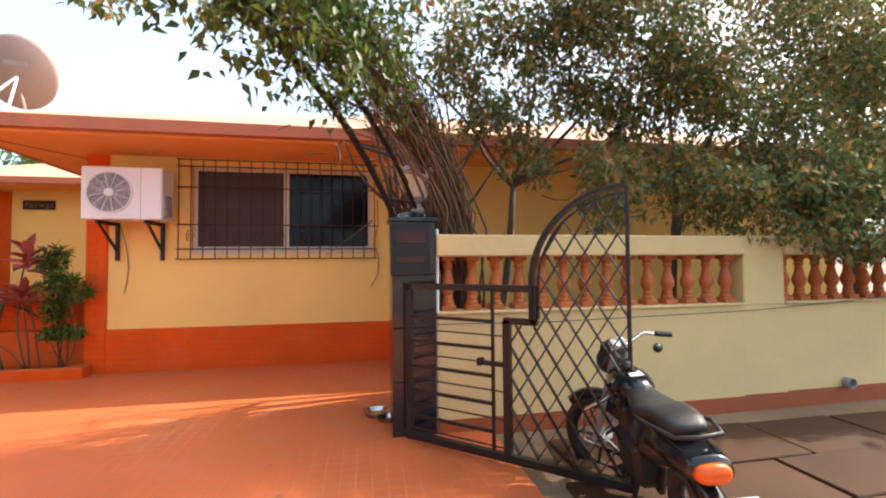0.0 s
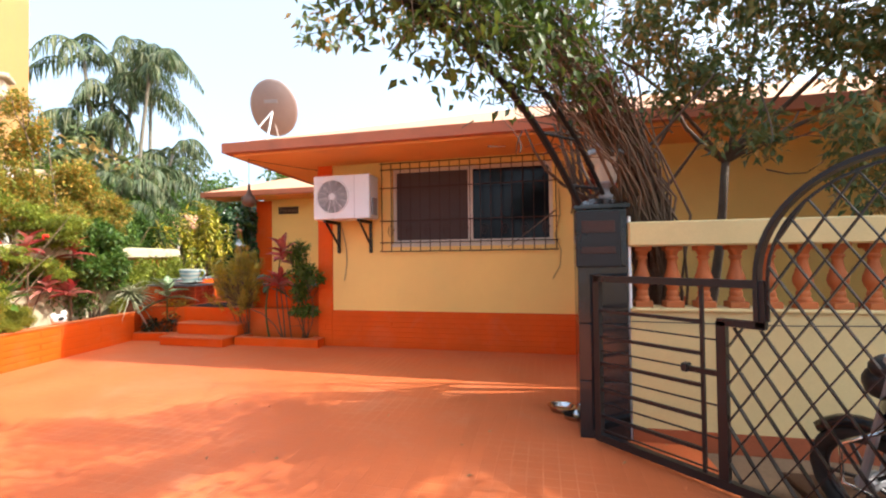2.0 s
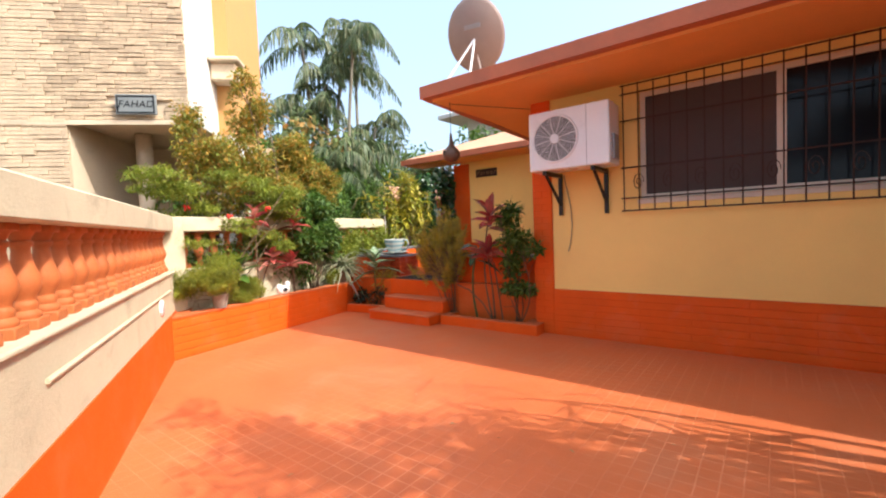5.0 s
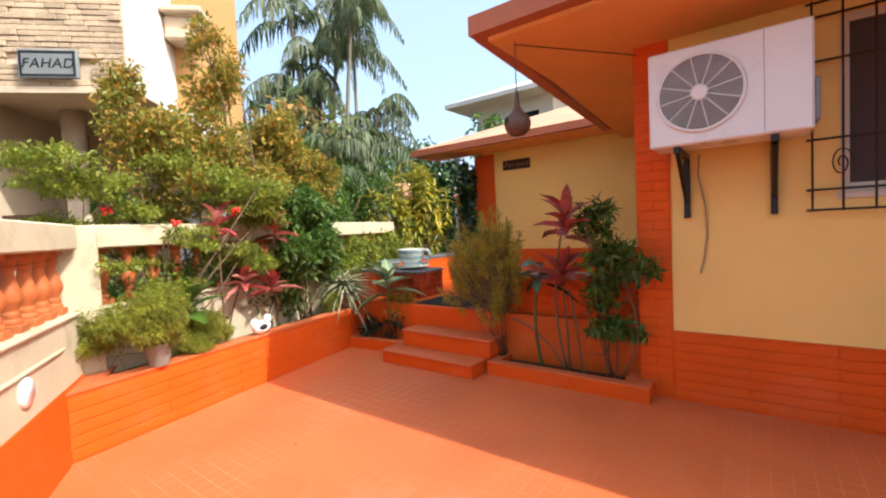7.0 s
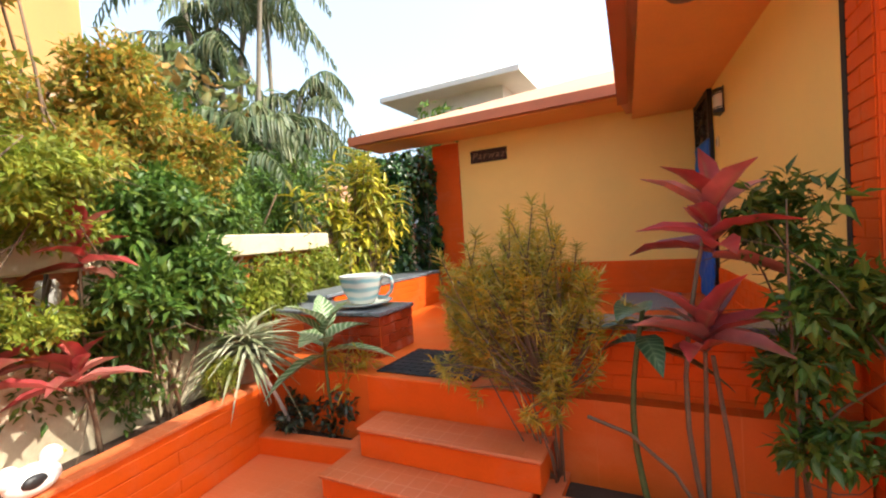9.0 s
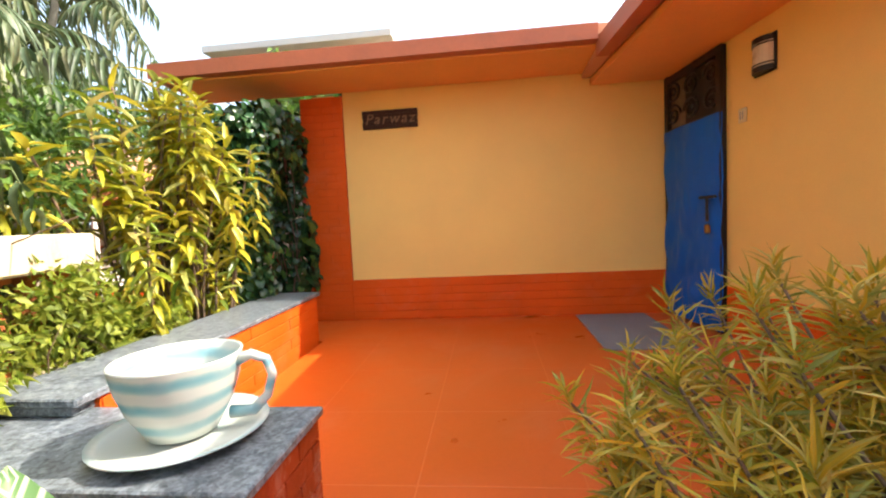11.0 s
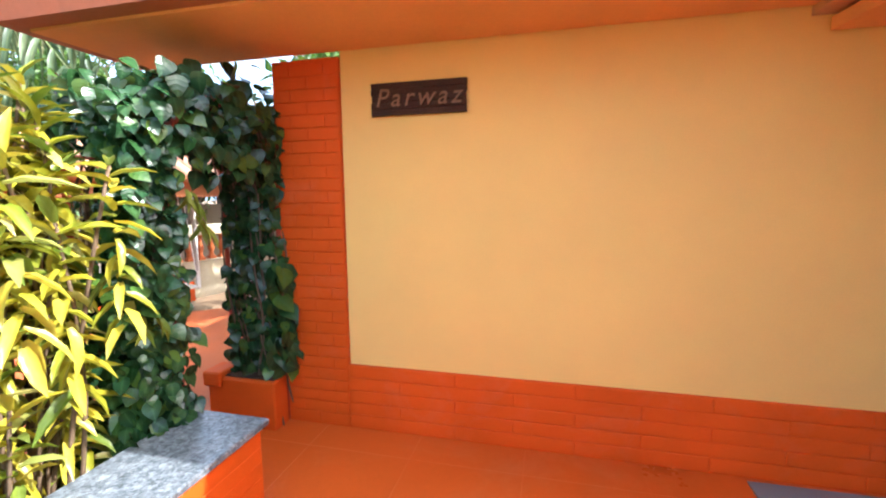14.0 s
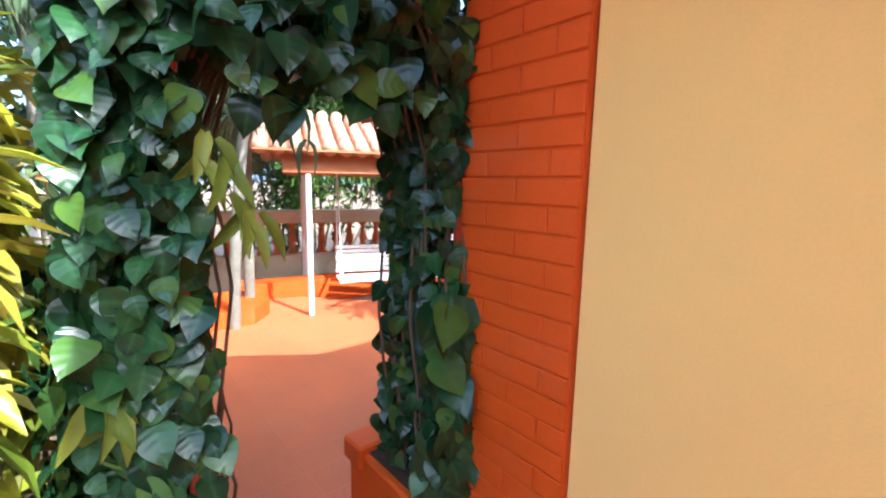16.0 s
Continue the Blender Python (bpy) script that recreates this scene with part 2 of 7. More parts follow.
# ---- mesh building ----
class Build:
    """Collects vertices and faces of one mesh."""

    def __init__(self):
        self.v, self.f, self.n = [], [], 0

    def add(self, verts, faces):
        verts = np.asarray(verts, float).reshape(-1, 3)
        self.v.append(verts)
        self.f += [tuple(i + self.n for i in f) for f in faces]
        self.n += len(verts)
        return self

    def box(self, lo, hi, bevel=0.0, m=None):
        (x0, y0, z0), (x1, y1, z1) = lo, hi
        if not bevel:
            v = [(x, y, z) for x in (x0, x1) for y in (y0, y1) for z in (z0, z1)]
            f = [(0, 1, 3, 2), (4, 6, 7, 5), (0, 4, 5, 1), (2, 3, 7, 6), (0, 2, 6, 4), (1, 5, 7, 3)]
        else:
            c = np.array([(x0 + x1) / 2, (y0 + y1) / 2, (z0 + z1) / 2])
            h = np.array([x1 - x0, y1 - y0, z1 - z0]) / 2
            b = min(bevel, *(h * 0.9))
            idx, v, f = {}, [], []
            for sx in (-1, 1):
                for sy in (-1, 1):
                    for sz in (-1, 1):
                        sg = np.array([sx, sy, sz])
                        for ax in range(3):
                            p = (h - b) * sg
                            p[ax] = h[ax] * sg[ax]
                            idx[sx, sy, sz, ax] = len(v)
                            v.append(c + p)
            def key(ax, s, t, u):
                o = [0, 0, 0]
                o[ax], o[(ax + 1) % 3], o[(ax + 2) % 3] = s, t, u
                return tuple(o)
            for ax in range(3):
                for s in (-1, 1):
                    q = [idx[(*key(ax, s, t, u), ax)] for t, u in ((-1, -1), (1, -1), (1, 1), (-1, 1))]
                    f.append(tuple(q if s > 0 else q[::-1]))
                a2 = (ax + 1) % 3
                a3 = (ax + 2) % 3
                for s in (-1, 1):
                    for t in (-1, 1):
                        q = [idx[(*key(ax, s, t, -1), ax)], idx[(*key(ax, s, t, 1), ax)], idx[(*key(ax, s, t, 1), a2)], idx[(*key(ax, s, t, -1), a2)]]
                        f.append(tuple(q if s * t < 0 else q[::-1]))
            for sx in (-1, 1):
                for sy in (-1, 1):
                    for sz in (-1, 1):
                        q = [idx[sx, sy, sz, ax] for ax in range(3)]
                        f.append(tuple(q if sx * sy * sz > 0 else q[::-1]))
        v = np.array(v, float)
        if m is not None:
            v = np.array([m @ Vector(p) for p in v])
        return self.add(v, f)

    def prism(self, poly, z0, z1):
        """An upright prism over a plan polygon, counter-clockwise."""
        k = len(poly)
        v = [(x, y, z0) for x, y in poly] + [(x, y, z1) for x, y in poly]
        f = [tuple(range(k))[::-1], tuple(range(k, 2 * k))] + [(i, (i + 1) % k, k + (i + 1) % k, k + i) for i in range(k)]
        return self.add(v, f)

    def slab(self, poly, thick):
        """A sloping plate: its top polygon, and the same lowered by its thickness."""
        k = len(poly)
        v = list(poly) + [(x, y, z - thick) for x, y, z in poly]
        f = [tuple(range(k)), tuple(range(k, 2 * k))[::-1]] + [(i, k + i, k + (i + 1) % k, (i + 1) % k) for i in range(k)]
        return self.add(v, f)

    def tube(self, pts, r, sides=6, cap=True):
        pts = [Vector(p) for p in pts]
        rs = [r] * len(pts) if isinstance(r, (int, float)) else list(r)
        v, f = [], []
        up = None
        for i, p in enumerate(pts):
            d = (pts[min(i + 1, len(pts) - 1)] - pts[max(i - 1, 0)])
            d = d.normalized() if d.length > 1e-9 else Vector((0, 0, 1))
            if up is None:
                up = d.orthogonal().normalized()
            up = (up - d * up.dot(d))
            up = up.normalized() if up.length > 1e-6 else d.orthogonal().normalized()
            side = d.cross(up)
            for s in range(sides):
                a = 2 * math.pi * s / sides
                v.append(p + (up * math.cos(a) + side * math.sin(a)) * rs[i])
        for i in range(len(pts) - 1):
            for s in range(sides):
                t = (s + 1) % sides
                f.append((i * sides + s, i * sides + t, (i + 1) * sides + t, (i + 1) * sides + s))
        if cap:
            f.append(tuple(range(sides))[::-1])
            f.append(tuple(range((len(pts) - 1) * sides, len(pts) * sides)))
        return self.add([tuple(p) for p in v], f)

    def lathe(self, profile, sides=16, m=None, ring=1.0):
        """Turned about z: profile of (radius, z)."""
        v, f = [], []
        for r, z in profile:
            for s in range(sides):
                a = 2 * math.pi * s / sides
                v.append((r * math.cos(a), r * math.sin(a), z))
        k = len(profile)
        for i in range(k - 1):
            for s in range(sides):
                t = (s + 1) % sides
                f.append((i * sides + s, i * sides + t, (i + 1) * sides + t, (i + 1) * sides + s))
        f.append(tuple(range(sides))[::-1])
        f.append(tuple(range((k - 1) * sides, k * sides)))
        if m is not None:
            v = [tuple(m @ Vector(p)) for p in v]
        return self.add(v, f)

    def ball(self, c, r, rings=8, sides=12, m=None):
        rx, ry, rz = (r, r, r) if isinstance(r, (int, float)) else r
        prof = [(math.sin(math.pi * i / rings), -math.cos(math.pi * i / rings)) for i in range(rings + 1)]
        prof[0], prof[-1] = (0.02, -1), (0.02, 1)
        mm = Matrix.Translation(c) @ (m or Matrix()) @ Matrix.Diagonal((rx, ry, rz, 1))
        return self.lathe(prof, sides, mm)

    def loft(self, rings, sides=16):
        """A closed body through upright elliptic sections across x: (x, z, half width, half height)."""
        v, f, k = [], [], len(rings)
        for x, z, w, h in rings:
            for s in range(sides):
                a = 2 * math.pi * s / sides
                v.append((x, w * math.copysign(abs(math.cos(a)) ** 0.7, math.cos(a)), z + h * math.copysign(abs(math.sin(a)) ** 0.8, math.sin(a))))
        for i in range(k - 1):
            for s in range(sides):
                t = (s + 1) % sides
                f.append((i * sides + s, i * sides + t, (i + 1) * sides + t, (i + 1) * sides + s))
        f.append(tuple(range(sides))[::-1])
        f.append(tuple(range((k - 1) * sides, k * sides)))
        return self.add(v, f)

    def mesh(self, name, smooth=False):
        me = bpy.data.meshes.new(name)
        v = np.concatenate(self.v) if self.v else np.zeros((0, 3))
        me.from_pydata(v.tolist(), [], self.f)
        if smooth:
            me.shade_smooth()
        return me


def part(name, b, material, parent=None, label="", smooth=False, kind="", at=None):
    """One mesh object, under a thing or a part if a parent is given."""
    me = b.mesh(name, smooth) if isinstance(b, Build) else b
    if not me.materials:
        me.materials.append(material)
    ob = new(name, me)
    if smooth and isinstance(b, Build) and smooth == "auto":
        me.set_sharp_from_angle(angle=radians(40))
    if at is not None:
        ob.matrix_basis = at
    ob.parent = parent
    return tagged(ob, label, "", "", kind)


def thing(name, label, category, at=None, group="", kind=""):
    ob = new(name)
    ob.empty_display_size = 0.1
    if at is not None:
        ob.matrix_basis = at if isinstance(at, Matrix) else Matrix.Translation(at)
    return tagged(ob, label, category, group, kind)


def structure(name, b, material, label="", category="", smooth=False):
    return tagged(part(name, b, material, smooth=smooth), label, category, "", "structure")


# ---- ground, floors ----
GATE_R, GATE_L = Vector((0.38, 2.53, 0)), Vector((-1.2, -0.44, 0))
WALL_A, WALL_B = Vector((-1.25, -0.27, 0)), Vector((-6.19, 2.33, 0))
structure("ground", Build().add([(-400, -400, -0.12), (400, -400, -0.12), (400, 400, -0.12), (-400, 400, -0.12)], [(0, 1, 2, 3)]), EARTH,
          "bare brown earth reaching to the horizon", "ground")
yard = Build().prism([(-1.25, -0.27), (-1.3, -4.0), (1.15, -4.0), (1.05, 2.7), (1.0, 5.5), (-3.3, 5.5), (-6.1, 5.8), (-6.9, 5.6), (-6.3, 2.3)], -0.3, 0.0)
structure("yard_floor", yard, FLOOR, "red-orange painted screed yard floor, scuffed and dusty", "floor")

PORCH_Z = 0.54
structure("porch_floor", Build().prism([(-6.93, 5.45), (-3.4, 5.45), (-3.4, 9.3), (-6.9, 9.3), (-6.9, 9.24), (-7.45, 9.24), (-7.45, 8.425), (-6.93, 8.425)], -0.1, PORCH_Z), PORCH,
          "smooth red-orange polished porch floor", "floor")
structure("garden_floor", Build().prism([(-12.0, 8.42), (-7.453, 8.42), (-7.453, 9.24), (-7.9, 9.24), (-7.9, 13.4), (-9.0, 12.6), (-12.0, 9.8)], -0.1, PORCH_Z - 0.004), PATHWAY,
          "red tiled garden path behind the vine arch", "floor")

# ---- house walls ----
def wall_x(x0, x1, y0, y1, z0, z1, hole=None):
    b = Build()
    if not hole:
        return b.box((x0, y0, z0), (x1, y1, z1))
    a, c, lo, hi = hole
    b.box((x0, y0, z0), (a, y1, z1)).box((c, y0, z0), (x1, y1, z1))
    return b.box((a, y0, z0), (c, y1, lo)).box((a, y0, hi), (c, y1, z1))


WIN = (-2.17, 0.16, 1.545, 2.66)
SOFFIT_Z = 2.77
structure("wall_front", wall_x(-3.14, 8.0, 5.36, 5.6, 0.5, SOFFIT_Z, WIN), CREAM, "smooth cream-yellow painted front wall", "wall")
# the side wall of the porch stands five degrees off square
SIDE_TURN = Matrix.Translation((-3.70, 9.24, 0)) @ Matrix.Rotation(radians(4.97), 4, "Z") @ Matrix.Translation((3.70, -9.24, 0))
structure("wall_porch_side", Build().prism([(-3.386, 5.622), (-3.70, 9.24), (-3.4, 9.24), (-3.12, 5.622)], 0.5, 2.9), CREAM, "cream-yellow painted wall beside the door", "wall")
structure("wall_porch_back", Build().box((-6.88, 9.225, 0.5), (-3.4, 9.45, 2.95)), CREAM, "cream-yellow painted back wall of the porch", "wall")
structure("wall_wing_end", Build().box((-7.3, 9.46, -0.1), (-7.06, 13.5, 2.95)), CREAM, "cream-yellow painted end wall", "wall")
# added room box: its dimness is put into the near-black colour
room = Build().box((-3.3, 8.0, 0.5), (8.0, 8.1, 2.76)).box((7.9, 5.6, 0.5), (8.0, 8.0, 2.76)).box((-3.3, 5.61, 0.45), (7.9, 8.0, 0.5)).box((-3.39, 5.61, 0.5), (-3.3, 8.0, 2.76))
structure("room_inside", room, DARK, "near-black room box standing in for the dim inside", "room")

# ---- roof: eave bands, flat soffits, sloping planes ----
EY, EX, BY, BX = 4.33, -4.26, 8.42, -8.35
EB = EX - 0.26
roof = Build()
R = 0.375
roof.slab([(EX, EY, 2.93), (8, EY, 2.93), (8, 9.5, 2.93 + R * (9.5 - EY)), (EX + 9.5 - EY, 9.5, 2.93 + R * (9.5 - EY))], 0.08)
roof.slab([(EX, EY, 2.93), (EX + 9.5 - EY, 9.5, 2.93 + R * (9.5 - EY)), (EX + 9.5 - EY, 15, 2.93 + R * (9.5 - EY)), (EX, 15, 2.93), (EB, BY, 2.93)], 0.08)
roof.slab([(BX, BY, 3.025), (EB + 0.1, BY, 3.025), (EB + 0.1 + 3.1, BY + 3.1, 3.025 + R * 3.1), (BX + 3.1, BY + 3.1, 3.025 + R * 3.1)], 0.08)
roof.slab([(BX, BY, 3.025), (BX + 0.82, 9.24, 3.025 + R * 0.82), (BX, 9.24, 3.025)], 0.08)
structure("roof", roof, ROOF, "low pink-orange painted hipped roof", "roof")
band = Build().box((EX, EY - 0.01, 2.80), (8.0, EY + 0.1, 2.935)).prism([(EX - 0.01, EY + 0.1), (EX + 0.1, EY + 0.1), (EB + 0.1, BY + 0.09), (EB - 0.01, BY + 0.09)], 2.80, 2.935)
band.box((BX, BY - 0.01, 2.905), (EB - 0.012, BY + 0.1, 3.03)).box((BX - 0.01, BY + 0.1, 2.905), (BX + 0.1, 9.25, 3.03)).box((BX + 0.1, 9.15, 2.905), (-7.335, 9.25, 3.03))
structure("eave_band", band, FASCIA, "weathered brown-red eave band along the roof edge", "fascia")
sof = Build().box((EX + 0.1, EY + 0.1, SOFFIT_Z), (8.0, 5.62, SOFFIT_Z + 0.06)).prism([(EX + 0.1, EY + 1.29), (-3.4, EY + 1.29), (-3.4, 9.2), (EB + 0.1, 9.2)], SOFFIT_Z + 0.002, SOFFIT_Z + 0.06)
sof.box((BX + 0.1, BY + 0.1, 2.89), (EB + 0.1, 9.203, 2.94))
structure("ceiling", sof, SOFFIT, "orange painted eave soffit", "ceiling")
# unseen added sheets that shut the open roof, coloured near-black
structure("roof_back", Build().box((-7.0, 9.5, 2.96), (-3.4, 13.0, 3.0)).box((-3.3, 8.1, 2.78), (8, 14, 2.82)), DARK, "added near-black sheets closing off the roof space", "roof")


# ---- brickwork: painted courses standing proud of recessed joints ----
BRICK_MESHES = {}


def brick_mesh(length, height, depth):
    key = (round(length, 3), round(height, 3), round(depth, 3))
    if key not in BRICK_MESHES:
        me = Build().box((0, -depth, 0), (length, 0, height), 0.003).mesh("brick")
        me.materials.append(RED)
        BRICK_MESHES[key] = me
    return BRICK_MESHES[key]


def courses(parent, start, end, z0, z1, course=0.077, length=0.23, depth=0.007, joined=None, gap=0.006):
    """Bricks along the line start to end; their faces look to the right of that line."""
    a, b = Vector((*start, 0)), Vector((*end, 0))
    run = (b - a).length
    turn = math.atan2(b.y - a.y, b.x - a.x)
    rows = max(1, round((z1 - z0) / course))
    h = (z1 - z0) / rows
    for r in range(rows):
        s = -(r % 2) * length / 2
        while s < run - 1e-4:
            lo, hi = max(0.0, s), min(run, s + length)
            if hi - lo > 0.03:
                m = Matrix.Translation((a.x, a.y, z0 + r * h)) @ Matrix.Rotation(turn, 4, "Z") @ Matrix.Translation((lo + gap / 2, 0, gap / 2))
                if joined is None:
                    ob = new("brick", brick_mesh(hi - lo - gap, h - gap, depth))
                    ob.matrix_basis = m
                    ob.parent = parent
                else:
                    joined.box((0, -depth, 0), (hi - lo - gap, 0, h - gap), 0.004, m)
            s += length


# ---- steps ----
def step(label, x0, x1, y0, z0, z1):
    st = tagged(part("step", Build().box((x0, y0, z0), (x1, 5.5, z1 - 0.013), 0.006), RED), label, "step", "porch steps", "structure")
    part("tread", Build().box((x0 - 0.012, y0 - 0.015, z1 - 0.012), (x1 + 0.012, 5.5, z1 + 0.012), 0.008), FLOOR, st, "dusty worn tread")
    return st


step("red painted lower step of the porch stair", -5.93, -4.77, 4.93, 0.0, 0.128)
step("red painted upper step of the porch stair", -5.83, -4.71, 5.17, 0.14, 0.308)
structure("porch_riser", Build().box((-5.95, 5.43, 0.3), (-4.71, 5.455, PORCH_Z + 0.006), 0.006), RED, "red painted top riser of the porch stair", "step")

# ---- plinths and columns of the house ----
plinth = structure("plinth_front", Build().box((-3.14, 5.345, 0.0), (8.0, 5.362, 0.535)).box((-3.14, 5.34, 0.535), (8.0, 5.362, 0.545)), RED, "red painted brick plinth", "plinth")
courses(plinth, (-3.13, 5.345), (0.5, 5.345), 0.02, 0.535, length=0.95)
col = structure("column_front", Build().box((-3.38, 5.342, 0.0), (-3.14, 5.62, SOFFIT_Z)), RED, "red painted brick corner column", "column")
courses(col, (-3.375, 5.342), (-3.145, 5.342), 0.02, 2.72)
courses(col, (-3.38, 5.615), (-3.38, 5.347), 0.02, 2.72, length=0.27)
colb = structure("column_porch", Build().box((-7.33, 9.205, -0.1), (-6.885, 9.45, 2.86)), RED, "red painted brick column at the porch end", "column")
courses(colb, (-7.325, 9.205), (-6.885, 9.205), 0.55, 2.84)
bandb = structure("plinth_porch", Build().box((-6.885, 9.207, 0.52), (-3.7, 9.224, 0.965)), RED, "red painted brick plinth of the porch wall", "plinth")
courses(bandb, (-6.885, 9.207), (-3.72, 9.207), 0.55, 0.965, length=0.7)
bands = structure("plinth_door_wall", Build().box((-3.715, 5.63, 0.52), (-3.701, 8.33, 0.935)), RED, "red painted brick plinth beside the door", "plinth")
bb = Build()
courses(None, (-3.715, 8.32), (-3.715, 5.65), 0.55, 0.935, joined=bb)
part("brick_courses", bb, RED, bands, "red painted brick courses", kind="stuff")
bands.matrix_basis = SIDE_TURN

# ---- low walls of the porch with granite copings ----
lw = structure("parapet_front", Build().box((-4.70, 5.56, 0.0), (-3.385, 5.72, 0.90)), RED, "red painted low brick wall beside the steps", "parapet")
courses(lw, (-4.70, 5.56), (-3.39, 5.56), 0.1, 0.89, length=0.3)
structure("coping_front", Build().box((-4.74, 5.52, 0.902), (-3.385, 5.78, 0.935), 0.006), GRANITE, "grey granite coping on the low wall", "coping")
GLAZED = surface("glossy_red_glazed_tile", (0.42, 0.055, 0.018), 0.2, 0.16, 60, 4.0, 0.03, stain=(0.5, 0.3, 0.22), stain_amount=0.5, stain_scale=5.0, per_object=0.3)
ped = structure("pedestal", Build().box((-7.28, 5.83, 0.0), (-6.10, 6.295, 0.862)), RED, "pedestal clad in glossy red brick tiles", "pedestal")
PED = {}


def tile_face(parent, start, end, z0, z1, n):
    a, b = Vector((*start, 0)), Vector((*end, 0))
    run, turn = (b - a).length, math.atan2(b.y - a.y, b.x - a.x)
    h = (z1 - z0) / n
    length = 0.2
    for r in range(n):
        s = -(r % 2) * length / 2
        while s < run - 1e-4:
            lo, hi = max(0, s), min(run, s + length)
            if hi - lo > 0.02:
                key = round(hi - lo, 3)
                if key not in PED:
                    me = Build().box((0, -0.01, 0), (hi - lo - 0.006, 0, h - 0.006), 0.003).mesh("tile")
                    me.materials.append(GLAZED)
                    PED[key] = me
                ob = new("tile", PED[key])
                ob.matrix_basis = Matrix.Translation((a.x, a.y, z0 + r * h)) @ Matrix.Rotation(turn, 4, "Z") @ Matrix.Translation((lo + 0.003, 0, 0.003))
                ob.parent = parent
            s += length


tile_face(ped, (-6.10, 5.83), (-6.10, 6.295), 0.545, 0.862, 4)
tile_face(ped, (-6.9, 5.83), (-6.10, 5.83), 0.07, 0.862, 10)
structure("coping_pedestal", Build().box((-7.31, 5.80, 0.864), (-6.075, 6.31, 0.897), 0.006), GRANITE, "polished grey granite slab on the pedestal", "coping")
par = structure("parapet_side", Build().box((-7.34, 6.315, -0.1), (-6.975, 8.44, 0.935)), RED, "red painted brick parapet along the porch", "parapet")
courses(par, (-6.975, 6.32), (-6.975, 8.44), 0.55, 0.93, depth=0.006, length=1.06)
courses(par, (-6.975, 8.44), (-7.34, 8.44), 0.55, 0.93, depth=0.008)
structure("coping_side", Build().box((-7.40, 6.20, 0.937), (-6.955, 8.49, 0.970), 0.006).box((-7.38, 6.215, 0.899), (-6.99, 6.31, 0.936), 0.003), GRANITE, "polished grey granite coping of the porch parapet", "coping")

# ---- planters ----
pl_poly = [(-6.19, 2.33), (-6.50, 3.9), (-6.74, 5.19), (-6.98, 5.62), (-7.35, 5.62), (-6.9, 2.75), (-6.72, 2.62)]
def ring(outer, inner, z0, z1):
    b, k = Build(), len(outer)
    v = [(x, y, z) for z in (z0, z1) for p in (outer, inner) for x, y in p]
    f = []
    for i in range(k):
        j = (i + 1) % k
        f += [(i, j, 2 * k + j, 2 * k + i), (k + j, k + i, 3 * k + i, 3 * k + j), (2 * k + i, 2 * k + j, 3 * k + j, 3 * k + i), (i, k + i, k + j, j)]
    return b.add(v, f)


def inset(poly, d):
    out, k = [], len(poly)
    for i in range(k):
        p, q, r = Vector(poly[i - 1]), Vector(poly[i]), Vector(poly[(i + 1) % k])
        n1 = Vector((-(q - p).y, (q - p).x)).normalized()
        n2 = Vector((-(r - q).y, (r - q).x)).normalized()
        n = (n1 + n2).normalized()
        out.append(tuple(q + n * d / max(0.4, n.dot(n1))))
    return out


plw = structure("planter_side", ring(pl_poly, inset(pl_poly, 0.12), 0.0, 0.455), RED, "red painted brick planter along the balustrade", "planter")
part("rim", ring(inset(pl_poly, -0.012), inset(pl_poly, 0.135), 0.4555, 0.474), FLOOR, plw, "dusty worn rim")
for p, q in zip(pl_poly[:3], pl_poly[1:4]):
    courses(plw, p, q, 0.012, 0.42, course=0.083, length=1.3, depth=0.007)
structure("soil_side", Build().prism(inset(pl_poly, 0.118), 0.0, 0.42), SOIL, "dark dry soil in the planter", "soil")
for nm, poly, lab in (("planter_right", [(-4.72, 5.13), (-3.28, 5.13), (-3.28, 5.335), (-3.39, 5.335), (-3.39, 5.552), (-4.72, 5.552)], "low red kerb planter below the porch wall"),
                      ("planter_left", [(-6.74, 5.16), (-5.95, 5.25), (-5.95, 5.815), (-6.96, 5.815)], "low red kerb planter beside the steps")):
    kerb = structure(nm, ring(poly, inset(poly, 0.09), 0.0, 0.117), RED, lab, "planter")
    part("rim", ring(poly, inset(poly, 0.095), 0.1175, 0.129), FLOOR, kerb, "dusty worn rim")
    structure(nm.replace("planter", "soil"), Build().prism(inset(poly, 0.088), 0.0, 0.075), SOIL, "dark damp soil in the low planter", "soil")

# ---- balustrades ----
def baluster_mesh():
    b = Build()
    b.box((-0.072, -0.072, 0), (0.072, 0.072, 0.05), 0.006)
    prof = [(0.058, 0.05), (0.062, 0.06), (0.058, 0.075), (0.046, 0.085), (0.05, 0.10), (0.05, 0.115), (0.042, 0.125), (0.045, 0.14), (0.062, 0.165), (0.072, 0.195),
            (0.068, 0.225), (0.054, 0.26), (0.042, 0.30), (0.037, 0.335), (0.039, 0.35), (0.05, 0.36), (0.05, 0.372), (0.04, 0.38), (0.05, 0.40), (0.06, 0.415)]
    b.lathe(prof, 14)
    b.box((-0.068, -0.068, 0.415), (0.068, 0.068, 0.45), 0.006)
    me = b.mesh("baluster", True)
    me.set_sharp_from_angle(angle=radians(42))
    me.materials.append(TERRA)
    return me


BAL = baluster_mesh()


